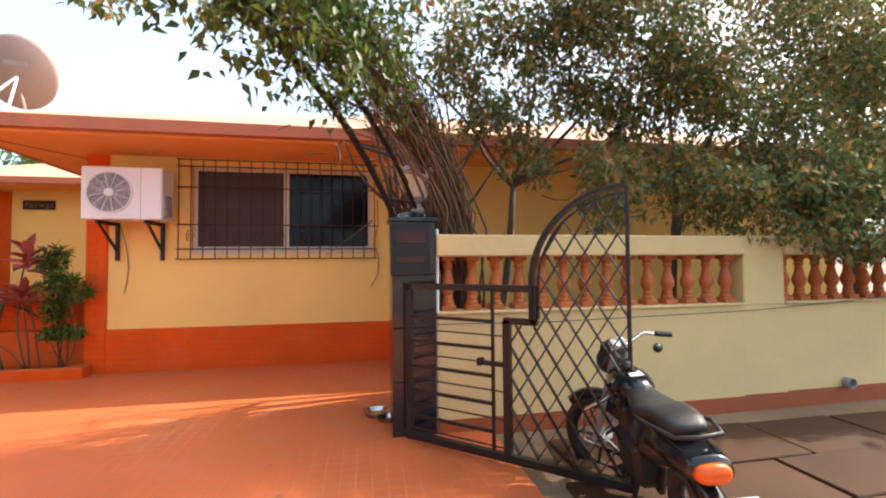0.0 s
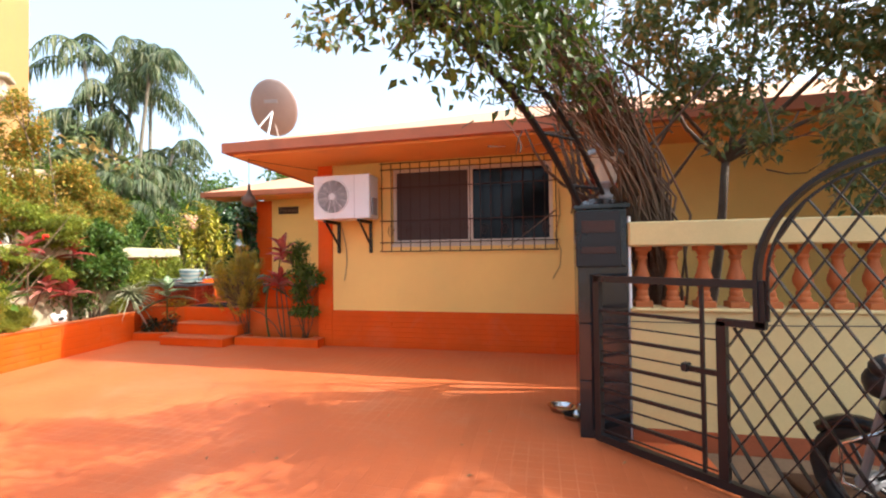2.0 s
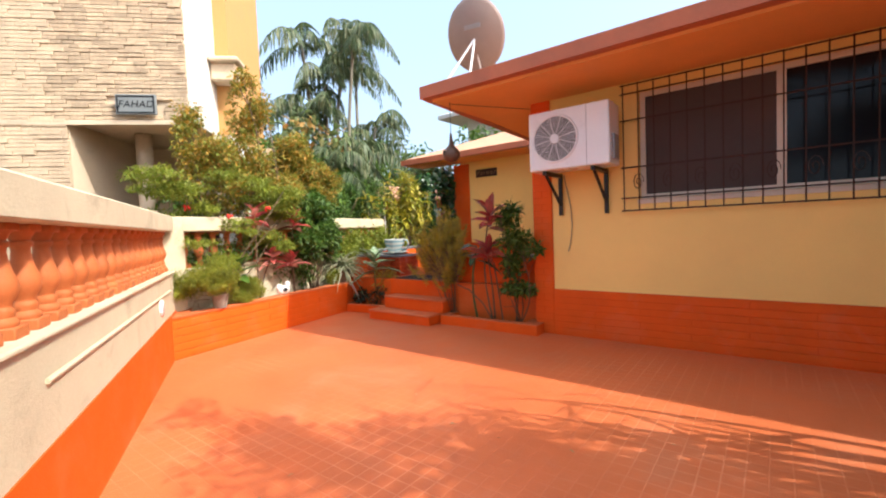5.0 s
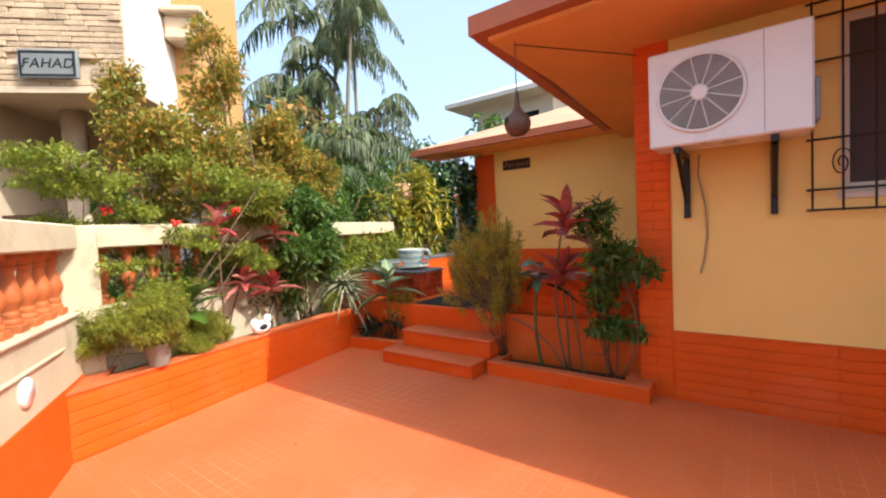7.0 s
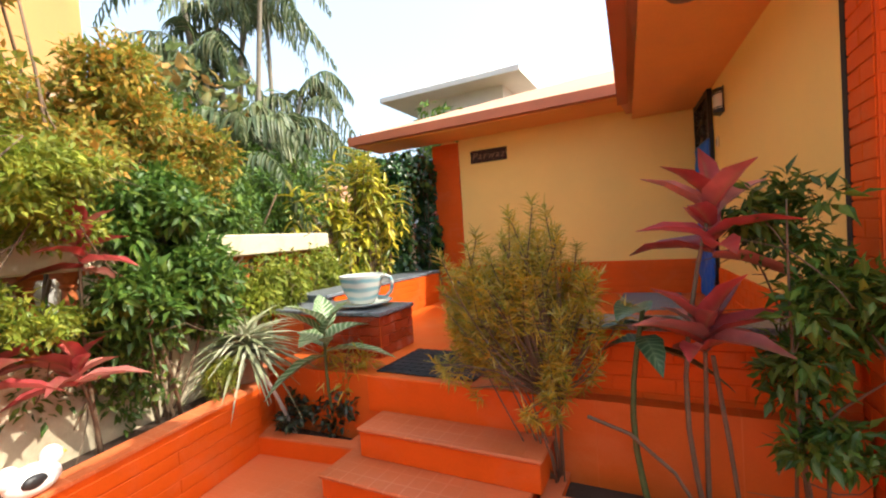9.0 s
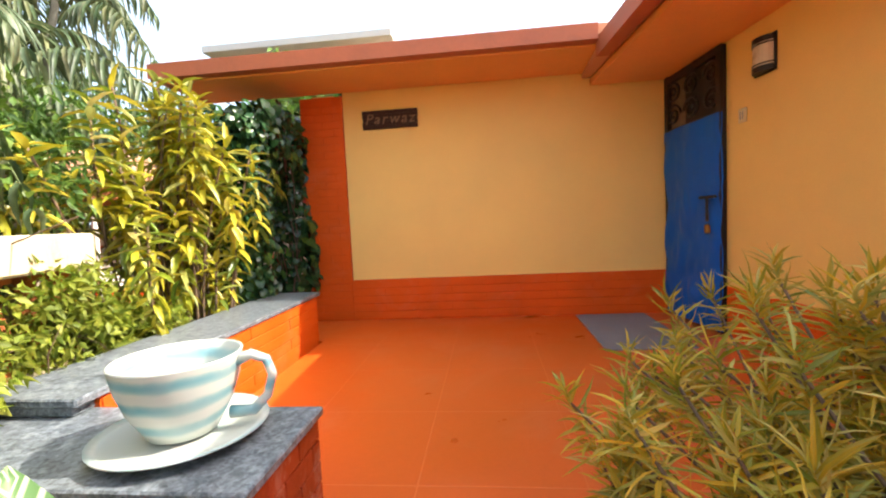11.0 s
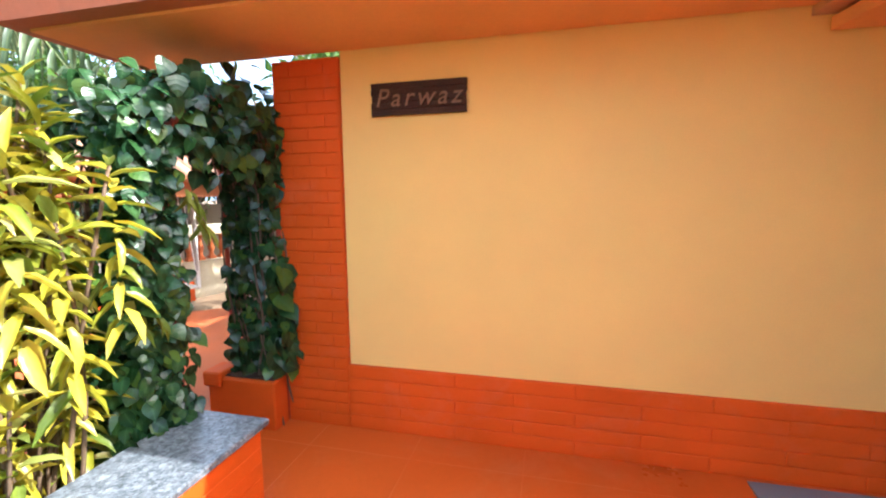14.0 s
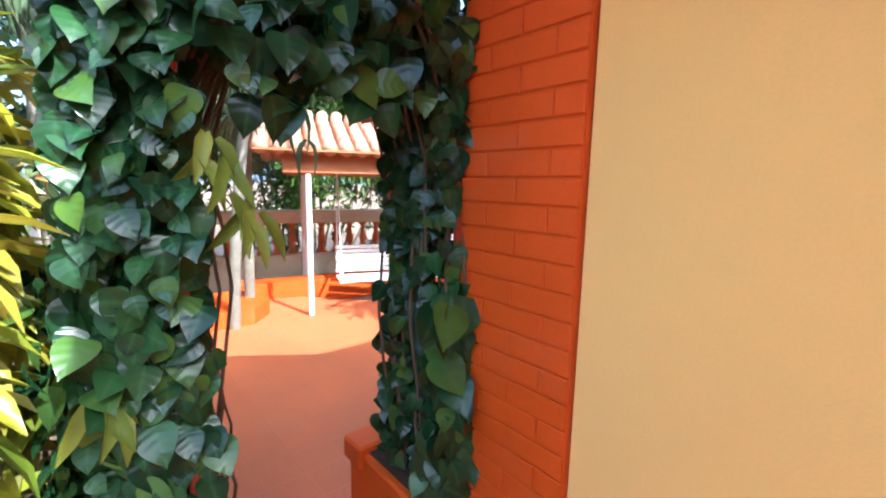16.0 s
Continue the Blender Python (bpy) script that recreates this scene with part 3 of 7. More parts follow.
def balustrade(name, a, b, paint, label, foot=None, foot_z=0.5, side=1, cap=0.3, base_z=-0.12):
    """A compound wall with turned balusters and a cap from a to b (its yard or street face lies on the line)."""
    a, b = Vector((*a, 0)), Vector((*b, 0))
    run, turn = (b - a).length, math.atan2(b.y - a.y, b.x - a.x)
    m = Matrix.Translation(a) @ Matrix.Rotation(turn, 4, "Z")
    y0, y1 = (0, 0.2) if side > 0 else (-0.2, 0)
    w = tagged(part(name, Build().box((0, y0, base_z), (run, y1, 0.93)), paint, at=m), label, "wall", "", "structure")
    part("ledge", Build().box((0, y0 - 0.025, 0.932), (run, y1 + 0.025, 0.955), 0.006), paint, w)
    part("cap", Build().box((-0.01, y0 - 0.03, 1.397), (run + 0.01, y1 + 0.03, 1.575), 0.012), paint, w)
    n = max(2, int(run / 0.2))
    for i in range(n):
        ob = new("baluster", BAL)
        ob.matrix_basis = Matrix.Translation((run * (i + 0.5) / n, (y0 + y1) / 2, 0.951)) @ Matrix.Diagonal((0.84, 0.84, 0.995, 1))
        ob.parent = w
    if foot:
        yy = (y0 - 0.008, y0) if side > 0 else (y1, y1 + 0.008)
        part("skirting", Build().box((0, yy[0], base_z), (run, yy[1], foot_z), 0.003), foot, w, "red painted skirting band")
    return w


balustrade("wall_street", (0.63, 2.62), (3.52, 2.66), WALLCAP, "cream compound wall with terracotta balusters", SKIRT, 0.1)
balustrade("wall_street", (3.97, 2.662), (9.0, 2.78), WALLCAP, "cream compound wall with terracotta balusters beyond the pier", SKIRT, 0.12)
structure("pier_street", Build().box((3.50, 2.659, -0.12), (3.99, 2.88, 0.93)).box((3.52, 2.655, 0.93), (3.97, 2.88, 1.58), 0.008), WALLCAP, "cream painted pier of the compound wall", "pier")
structure("skirting_pier", Build().box((3.50, 2.652, -0.12), (3.99, 2.659, 0.11)), SKIRT, "red painted skirting of the pier", "skirting")
tagged(part("cable", Build().tube([(0.62, 2.6, 0.86), (1.6, 2.6, 0.85), (2.6, 2.6, 0.87), (3.6, 2.61, 0.89), (5.2, 2.67, 0.97), (8.0, 2.75, 1.1)], 0.004, 5), BLACK),
       "thin black cable along the compound wall", "cable")
left_wall = balustrade("wall_yard", (WALL_A.x, WALL_A.y), (WALL_B.x - 0.33, WALL_B.y + 0.17), LIME, "weathered white compound wall with terracotta balusters", RED, 0.5, side=1)
balustrade("wall_neighbour", (-6.62, 2.62), (-7.0, 4.6), LIME, "weathered white compound wall behind the planter", None, side=1)
balustrade("wall_neighbour", (-7.0, 4.6), (-7.6, 6.95), LIME, "weathered white compound wall behind the porch parapet", None, side=1)
structure("pier_corner", Build().box((-6.80, 2.42, 0), (-6.56, 2.66, 1.572), 0.01), LIME, "weathered white corner pier", "pier")
direction = (WALL_B - WALL_A).normalized()
wall_turn = math.atan2(direction.y, direction.x)
bulk = thing("bulkhead_light", "white round bulkhead light on the yard wall", "light", Matrix.Translation((-5.70, 2.08, 0.66)) @ Matrix.Rotation(wall_turn, 4, "Z") @ Matrix.Rotation(radians(-90), 4, "X"))
part("housing", Build().lathe([(0.075, -0.01), (0.08, 0.0), (0.08, 0.03), (0.07, 0.04)], 20), WHITE_METAL, bulk, smooth=True)
part("glass", Build().lathe([(0.066, 0.035), (0.064, 0.055), (0.05, 0.075), (0.02, 0.085)], 20), GREY_METAL, bulk, "frosted glass dome", True)
part("conduit", Build().tube([(-2.2, 0.26, 0.008), (1.0, 0.26, 0.008)], 0.012, 8), LIME, left_wall, at=Matrix.Translation((4.6, 0.0, 0.5)) @ Matrix.Rotation(radians(90), 4, "X"))

# ---- gate posts, arch and leaves ----
def gate_post(at, label):
    p = thing("gate_post", label, "gate post", at, "gate posts")
    for i in range(4):
        part("stone_block", Build().box((0, 0, i * 0.42), (0.345, 0.36, i * 0.42 + 0.416), 0.004), BLACK_STONE, p)
    part("cap", Build().add([(-0.02, -0.02, 1.682), (0.365, -0.02, 1.682), (0.365, 0.38, 1.682), (-0.02, 0.38, 1.682), (-0.02, -0.02, 1.71), (0.365, -0.02, 1.71), (0.365, 0.38, 1.71),
                             (-0.02, 0.38, 1.71), (0.12, 0.13, 1.77), (0.22, 0.13, 1.77), (0.22, 0.23, 1.77), (0.12, 0.23, 1.77)],
                            [(3, 2, 1, 0), (0, 1, 5, 4), (1, 2, 6, 5), (2, 3, 7, 6), (3, 0, 4, 7), (4, 5, 9, 8), (5, 6, 10, 9), (6, 7, 11, 10), (7, 4, 8, 11), (8, 9, 10, 11)]),
         BLACK_STONE, p)
    return p


post_r = gate_post((0.268, 2.605, 0), "polished black granite gate post with letter box")
part("letter_box", Build().box((-0.012, -0.03, 1.25), (0.30, -0.002, 1.66), 0.008), BLACK, post_r, "black letter box with brown plates")
part("nameplate", Build().box((0.03, -0.036, 1.5), (0.26, -0.03, 1.59), 0.002).box((0.03, -0.036, 1.35), (0.26, -0.03, 1.4), 0.002), BROWN_IRON, post_r, "faded brown name plates")
tagged(part("pipe", Build().box((0.622, 2.63, 0.0), (0.645, 2.67, 1.62), 0.006), WHITE_METAL), "white painted pipe beside the gate post", "pipe")
post_l = gate_post((-1.62, -0.72, 0), "polished black granite gate post")

lantern = thing("post_lantern", "weathered white post lantern on the gate post", "lantern", (0.50, 2.80, 1.77))
part("base", Build().lathe([(0.05, 0), (0.055, 0.03), (0.03, 0.05), (0.028, 0.09), (0.07, 0.11), (0.075, 0.13)], 12), GREY_METAL, lantern, smooth=True)
PALE_GLASS = surface("milky_lantern_glass", (0.66, 0.60, 0.50), 0.08, 0.25, 30, 6, 0.0)
part("glass", Build().lathe([(0.075, 0.13), (0.13, 0.33), (0.13, 0.34)], 6), PALE_GLASS, lantern, "milky lantern panes")
part("roof", Build().lathe([(0.17, 0.335), (0.165, 0.35), (0.09, 0.41), (0.06, 0.44), (0.02, 0.47), (0.012, 0.52)], 6), GREY_METAL, lantern)

arch = thing("gate_arch", "black iron arch over the gate, carrying a creeper", "arch")
A0, A1 = Vector((0.29, 2.62, 0)), Vector((-1.30, -0.46, 0))
along = (A1 - A0).normalized()
across = Vector((0.68, 0.73, 0))


def arch_point(s, off=0.0):
    u = s * 2 - 1
    p = A0.lerp(A1, s) + across * off
    p.z = 1.70 + 0.74 * (1 - u * u if u < 0 else math.sqrt(max(0.0, 1 - u ** 2.2)))
    return p


for off in (0.0, 0.36):
    part("rail", Build().tube([arch_point(i / 40, off) for i in range(41)], 0.024 if off == 0 else 0.017, 8), BLACK, arch)
for i in range(2, 39, 5):
    part("rung", Build().tube([arch_point(i / 40, 0), arch_point(i / 40, 0.36)], 0.012, 6), BLACK, arch)
mesh_net = Build()
for k in range(1, 6):
    mesh_net.tube([arch_point(i / 120, 0.06 * k) for i in range(14)], 0.0022, 4, False)
for i in range(14):
    mesh_net.tube([arch_point(i / 120, 0), arch_point(i / 120, 0.36)], 0.0022, 4, False)
part("wire_mesh", mesh_net, BROWN_IRON, arch, "rusty wire mesh", kind="stuff")


def flat_bar(b, p, q, w=0.008, d=0.024):
    """A flat bar in the leaf's own plane, from p to q (s, z)."""
    p, q = Vector((p[0], 0, p[1])), Vector((q[0], 0, q[1]))
    t = (q - p)
    l = t.length
    t.normalize()
    m = Matrix(((t.x, 0, -t.z, p.x), (0, 1, 0, 0), (t.z, 0, t.x, p.z), (0, 0, 0, 1)))
    return b.box((0, -d / 2, -w / 2), (l, d / 2, w / 2), 0, m)


def gate_leaf(label, at):
    g = thing("gate_leaf", label, "gate", at, "gate leaves")
    part("bottom_rail", flat_bar(Build(), (0, 0.055), (1.60, 0.055), 0.05, 0.05), BLACK, g)
    part("hinge_stile", flat_bar(Build(), (0.02, 0.03), (0.02, 1.19), 0.045, 0.045), BLACK, g)
    part("top_rail", flat_bar(Build(), (0, 1.172), (1.03, 1.172), 0.045, 0.045), BLACK, g)
    part("step_stile", flat_bar(Build(), (1.01, 1.15), (1.01, 0.945), 0.045, 0.045), BLACK, g)
    part("step_rail", flat_bar(Build(), (0.80, 0.955), (1.03, 0.955), 0.04, 0.045), BLACK, g)
    part("lock_stile", flat_bar(Build(), (0.82, 0.08), (0.82, 0.96), 0.05, 0.045), BLACK, g)
    part("inner_stile", flat_bar(Build(), (0.715, 0.08), (0.715, 1.15), 0.02, 0.02), BLACK, g)
    part("free_stile", flat_bar(Build(), (1.58, 0.08), (1.58, 1.79), 0.022, 0.03), BLACK, g)
    for i in range(5):
        z = 0.19 + i * 0.185
        part("bar", flat_bar(Build(), (0.04, z + 0.015), (0.715, z + 0.015), 0.022, 0.02), BLACK, g)
        part("rod", flat_bar(Build(), (0.04, z - 0.08), (0.80, z - 0.08), 0.009, 0.009), BLACK, g)
    for r, w, dep in ((0.585, 0.022, 0.075), (0.54, 0.012, 0.02)):
        arc = [(1.58 - r * math.cos(math.pi / 2 * i / 14), 1.2 + (r + 0.005) * math.sin(math.pi / 2 * i / 14)) for i in range(15)]
        b = flat_bar(Build(), (arc[0][0], 0.98), (arc[0][0], 1.21), w, dep)
        for p, q in zip(arc, arc[1:]):
            flat_bar(b, p, q, w, dep)
        part("arc", b, BLACK, g)
    # crossing bars, clipped to the panel under the arc
    def inside(s, z):
        if s > 1.575 or z < 0.085 or s < 0.845:
            return False
        if z < 0.935:
            return True
        if s < 1.03:
            return False
        return z < 1.2 or ((s - 1.58) / 0.54) ** 2 + ((z - 1.2) / 0.545) ** 2 < 1
    for sg in (1, -1):
        k = -1.6
        while k < 3.4:
            b, on, last = Build(), None, None
            for i in range(181):
                z = i * 0.01
                s = k + sg * (z - 0.9) * 0.62
                if inside(s, z):
                    on = on or (s, z)
                    last = (s, z)
                elif on:
                    if last[1] - on[1] > 0.03:
                        flat_bar(b, on, last, 0.006, 0.034)
                    on = None
            if on and last[1] - on[1] > 0.03:
                flat_bar(b, on, last, 0.006, 0.034)
            if b.n:
                b.v = [v + np.array([0, 0.003 * sg, 0]) for v in b.v]
                part("lattice_bar", b, BLACK, g)
            k += 0.125
    latch = part("latch", flat_bar(Build(), (0.62, 0.66), (0.82, 0.66), 0.03, 0.03).box((0.60, -0.03, 0.64), (0.64, 0.03, 0.69), 0.006), BLACK, g, "iron slide latch")
    return g


def on_line(p, d):
    return Matrix.Translation(p) @ Matrix.Rotation(math.atan2(d[1], d[0]), 4, "Z")


leaf_r = gate_leaf("black iron gate leaf with diamond lattice, standing open", on_line((0.378, 2.532, 0.0), (0.748, -0.664)))
leaf_l = copy_thing(leaf_r, on_line((-1.24, -0.42, 0.0), (-0.79, 0.613)))

# ---- window with grille ----
win = tagged(new("window_1"), "aluminium sliding window with a mesh screen and dark glass", "window", "", "structure")
x0, x1, z0, z1 = WIN
frame_b = Build().box((x0, 5.42, z0), (x1, 5.50, z0 + 0.05)).box((x0, 5.42, z1 - 0.05), (x1, 5.50, z1)).box((x0, 5.42, z0 + 0.05), (x0 + 0.05, 5.50, z1 - 0.05))
frame_b.box((x1 - 0.05, 5.42, z0 + 0.05), (x1, 5.50, z1 - 0.05)).box((-1.03, 5.418, z0 + 0.05), (-0.96, 5.50, z1 - 0.05))
FRAME_WHITE = surface("greyish_white_frame", (0.62, 0.56, 0.46), 0.1, 0.5, 60, 3, 0.05)
part("window_frame", frame_b, FRAME_WHITE, win)
GLASS = surface("dark_window_glass", (0.008, 0.010, 0.014), 0.2, 0.05, 10, 1.0, 0.0, spec=0.2)
SCREEN = surface("dusty_insect_screen", (0.075, 0.055, 0.05), 0.2, 0.8, 300, 2.0, 0.3)
part("screen", Build().box((x0 + 0.05, 5.445, z0 + 0.05), (-1.03, 5.45, z1 - 0.05)), SCREEN, win, "brown insect screen")
part("pane", Build().box((-0.96, 5.455, z0 + 0.05), (x1 - 0.05, 5.46, z1 - 0.05)), GLASS, win, "dark reflecting pane")
part("window_sill", Build().box((x0 - 0.02, 5.345, z0 - 0.05), (x1 + 0.02, 5.42, z0 - 0.002), 0.005), FRAME_WHITE, win)
# added lid that keeps the sky out of the room box, painted near-black
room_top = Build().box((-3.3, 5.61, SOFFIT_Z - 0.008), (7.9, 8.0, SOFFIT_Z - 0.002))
structure("ceiling_room", room_top, DARK, "near-black lid over the room box", "ceiling")
gr = thing("window_grille", "brown rusted iron window grille with scroll work", "window grille", (0, 0, 0))
gx0, gx1 = -2.31, 0.20
for z in (2.735, 2.645, 2.37, 1.88, 1.56, 1.43):
    part("bar", Build().tube([(gx0 - 0.03, 5.31, z), (gx1 + 0.03, 5.31, z)], 0.008, 5), BROWN_IRON, gr)
for i in range(18):
    x = gx0 + (gx1 - gx0) * i / 17
    part("upright", Build().tube([(x, 5.303, 1.42), (x, 5.303, 2.745)], 0.0065, 5), BROWN_IRON, gr)
for x in (gx0, gx1):
    for z in (2.37, 1.56):
        part("fixing", Build().tube([(x, 5.305, z), (x, 5.37, z)], 0.007, 5), BROWN_IRON, gr)
for i in range(9):
    x = gx0 + (gx1 - gx0) * (i + 0.5) / 9
    pts = [(x + 0.055 * (1 - k / 26) * math.cos(k * 0.5), 5.30, 1.72 + 0.10 * (1 - k / 26) * math.sin(k * 0.5)) for k in range(22)]
    part("scroll", Build().tube(pts, 0.0045, 4), BROWN_IRON, gr)
tagged(part("loose_cable", Build().tube([(0.24, 5.34, 2.25), (0.25, 5.34, 1.9), (0.18, 5.345, 1.62), (0.26, 5.345, 1.42), (0.24, 5.345, 1.2), (0.14, 5.35, 1.02)], 0.004, 5), BLACK),
       "loose black cable hanging from the window", "cable")

# ---- air conditioner on brackets ----
ac = thing("air_conditioner", "white outdoor air conditioner unit with round fan grille", "air conditioner", (-3.185, 4.87, 1.895))
AW, AD, AH = 0.86, 0.33, 0.625
fan_c, fan_r = (0.30, 0.32), 0.235
part("body", Build().box((0, 0, 0), (AW, AD, AH), 0.012), WHITE_METAL, ac)
part("fan_well", Build().lathe([(fan_r, 0), (fan_r, 0.003), (fan_r - 0.02, 0.004)], 36, Matrix.Translation((fan_c[0], 0.0, fan_c[1])) @ Matrix.Rotation(radians(90), 4, "X")), surface("dark_grey_fan", (0.13, 0.13, 0.135), 0.2, 0.5), ac, "dark grey fan opening")
for i in range(16):
    r = 0.058 + i * 0.0115
    part("wire_ring", Build().tube([(fan_c[0] + r * math.cos(a * math.pi / 18), -0.012, fan_c[1] + r * math.sin(a * math.pi / 18)) for a in range(37)], 0.0017, 4, False), WHITE_METAL, ac)
for i in range(12):
    a = i * math.pi / 6 + 0.2
    part("spoke", Build().tube([(fan_c[0] + 0.04 * math.cos(a), -0.014, fan_c[1] + 0.04 * math.sin(a)), (fan_c[0] + fan_r * math.cos(a), -0.012, fan_c[1] + fan_r * math.sin(a))], 0.004, 4), WHITE_METAL, ac)
part("rim", Build().tube([(fan_c[0] + (fan_r + 0.006) * math.cos(a * math.pi / 24), -0.008, fan_c[1] + (fan_r + 0.006) * math.sin(a * math.pi / 24)) for a in range(49)], 0.011, 6, False), WHITE_METAL, ac)
part("hub", Build().lathe([(0.05, 0.0), (0.05, 0.014), (0.04, 0.02)], 20, Matrix.Translation((fan_c[0], -0.005, fan_c[1])) @ Matrix.Rotation(radians(90), 4, "X")), WHITE_METAL, ac, smooth=False)
part("seam", Build().box((0.63, -0.002, 0.01), (0.634, 0.0, AH - 0.01)), GREY_METAL, ac)
part("valve_cover", Build().box((AW, 0.06, 0.05), (AW + 0.03, 0.22, 0.3), 0.01), GREY_METAL, ac)
for x in (0.14, 0.66):
    br = part("bracket", Build().box((x, 0.02, -0.045), (x + 0.04, 0.487, -0.002), 0.004).box((x, 0.447, -0.48), (x + 0.04, 0.487, -0.045), 0.004), BLACK, ac, "black steel angle bracket")
    part("brace", Build().tube([(x + 0.02, 0.08, -0.05), (x + 0.02, 0.46, -0.36)], 0.018, 6), BLACK, br)
tagged(part("drain_hose", Build().tube([(-2.93, 5.2, 1.86), (-2.95, 5.33, 1.72), (-2.91, 5.342, 1.5), (-2.90, 5.346, 1.3), (-2.925, 5.348, 1.1), (-2.95, 5.348, 1.0)], 0.0065, 6), surface("grey_hose", (0.35, 0.27, 0.17), 0.1, 0.6)),
       "thin grey drain hose hanging below the air conditioner", "hose")

# ---- porch door under blue sheet ----
door = tagged(new("door_1"), "black iron grille door covered with a blue plastic sheet", "door", "", "structure")
door.matrix_basis = SIDE_TURN
dy0, dy1, dz1 = 8.345, 9.19, 2.76
dx = -3.70
part("door_frame", Build().box((dx - 0.05, dy0, 0.56), (dx - 0.005, dy0 + 0.06, dz1)).box((dx - 0.05, dy1 - 0.06, 0.56), (dx - 0.005, dy1, dz1 + 0.04)).box((dx - 0.05, dy0 + 0.06, dz1 - 0.06), (dx - 0.005, dy1 - 0.06, dz1)).box((dx - 0.05, dy0 + 0.06, 2.23), (dx - 0.005, dy1 - 0.06, 2.28)), BLACK, door)
# the darkness behind the grille is painted: a near-black panel
part("backing", Build().box((dx - 0.012, dy0 + 0.06, 2.28), (dx - 0.004, dy0 + 0.55, dz1 - 0.06)), DARK, door, "near-black panel painted as the dark gap behind the grille")
part("curtain", Build().box((dx - 0.012, dy0 + 0.55, 2.28), (dx - 0.004, dy1 - 0.06, dz1 - 0.06)), surface("grey_cloth", (0.20, 0.15, 0.10), 0.3, 0.9, 20, 6), door, "pale cloth behind the grille")
for i in range(6):
    yc, zc = dy0 + 0.14 + (i % 3) * 0.29, 2.40 + (i // 3) * 0.20
    sg = 1 if i % 2 else -1
    pts = [(dx - 0.03, yc + sg * 0.125 * (1 - k / 30) * math.cos(k * 0.45), zc + 0.10 * (1 - k / 30) * math.sin(k * 0.45)) for k in range(27)]
    part("scroll", Build().tube(pts, 0.011, 5), BLACK, door)


def sheet_mesh():
    b, ny, nz = Build(), 36, 70
    v, f = [], []
    for i in range(ny + 1):
        for j in range(nz + 1):
            u, w = i / ny, j / nz
            y, z = dy0 - 0.012 + (dy1 - dy0 + 0.024) * u, 0.575 + 1.69 * w
            crease = noise.noise((u * 3, w * 5 + u * 2.5, 1.0)) * 0.024 + abs(noise.noise((u * 6 + w * 5, w * 8 - u * 4, 4.0))) * 0.03 * (1.3 - w)
            crease += 0.012 * math.sin(w * 26 + u * 9) * max(0, 0.45 - w) * (1 - u * 0.4)
            edge = 0.02 * (1 - min(1, min(u, 1 - u) * 14))
            yw = y + (0.008 * noise.noise((w * 6, 9.0, u)) if u < 0.05 or u > 0.95 else 0)
            v.append((dx - 0.062 - crease * 0.9 + edge, yw, z + 0.006 * noise.noise((u * 4, 2.0, 5.0))))
    for i in range(ny):
        for j in range(nz):
            a = i * (nz + 1) + j
            f.append((a, a + 1, a + nz + 2, a + nz + 1))
    return b.add(v, f)


BLUE = surface("blue_plastic_sheet", (0.001, 0.115, 0.56), 0.12, 0.5, 40, 3.0, 0.1, spec=0.25)
part("blue_sheet", sheet_mesh(), BLUE, door, "creased blue plastic sheet", True)
bolt = part("bolt", Build().tube([(dx - 0.10, dy0 - 0.02, 1.63), (dx - 0.10, dy0 + 0.19, 1.63)], 0.012, 8).box((dx - 0.105, dy0 + 0.085, 1.44), (dx - 0.09, dy0 + 0.115, 1.64), 0.006), BLACK, door, "black slide bolt")
part("padlock", Build().box((dx - 0.115, dy0 + 0.075, 1.345), (dx - 0.08, dy0 + 0.12, 1.415), 0.01), surface("brass", (0.35, 0.2, 0.06), 0.2, 0.35, metal=0.9), bolt, "small brass padlock")
lamp = thing("wall_lamp", "black and white half-round wall lamp", "wall lamp", SIDE_TURN @ Matrix.Translation((-3.702, 7.94, 2.415)))
part("shade", Build().lathe([(0.085, 0.03), (0.085, 0.19)], 20, Matrix.Diagonal((0.8, 1, 1, 1))), PALE_GLASS, lamp, "milky glass half cylinder", False)
for z, h in ((0.0, 0.035), (0.185, 0.035), (0.045, 0.008), (0.17, 0.008)):
    part("band", Build().lathe([(0.09, z), (0.09, z + h)], 20, Matrix.Diagonal((0.82, 1, 1, 1))), BLACK, lamp)
part("back_plate", Build().box((-0.012, -0.10, -0.01), (-0.001, 0.10, 0.23), 0.003), BLACK, lamp)
sw = thing("switch", "small white bell switch plate", "switch", SIDE_TURN @ Matrix.Translation((-3.703, 8.16, 2.19)))
part("plate", Build().box((-0.012, -0.04, -0.05), (0, 0.04, 0.05), 0.004), surface("cream_plastic", (0.74, 0.62, 0.36), 0.05, 0.4), sw)
for y in (-0.012, 0.012):
    part("button", Build().box((-0.017, y - 0.005, -0.028), (-0.012, y + 0.005, 0.028), 0.002), GREY_METAL, sw)


def lettering(text, size, depth, material, parent, at, shear=0.0, label="", space=1.0):
    cu = bpy.data.curves.new("lettering", "FONT")
    cu.body, cu.size, cu.extrude, cu.shear, cu.space_character = text, size, depth, shear, space
    cu.align_x, cu.align_y = "CENTER", "CENTER"
    tmp = bpy.data.objects.new("lettering", cu)
    me = bpy.data.meshes.new_from_object(tmp)
    bpy.data.objects.remove(tmp)
    me.materials.clear()
    me.materials.append(material)
    return part("lettering", me, material, parent, label, at=at)


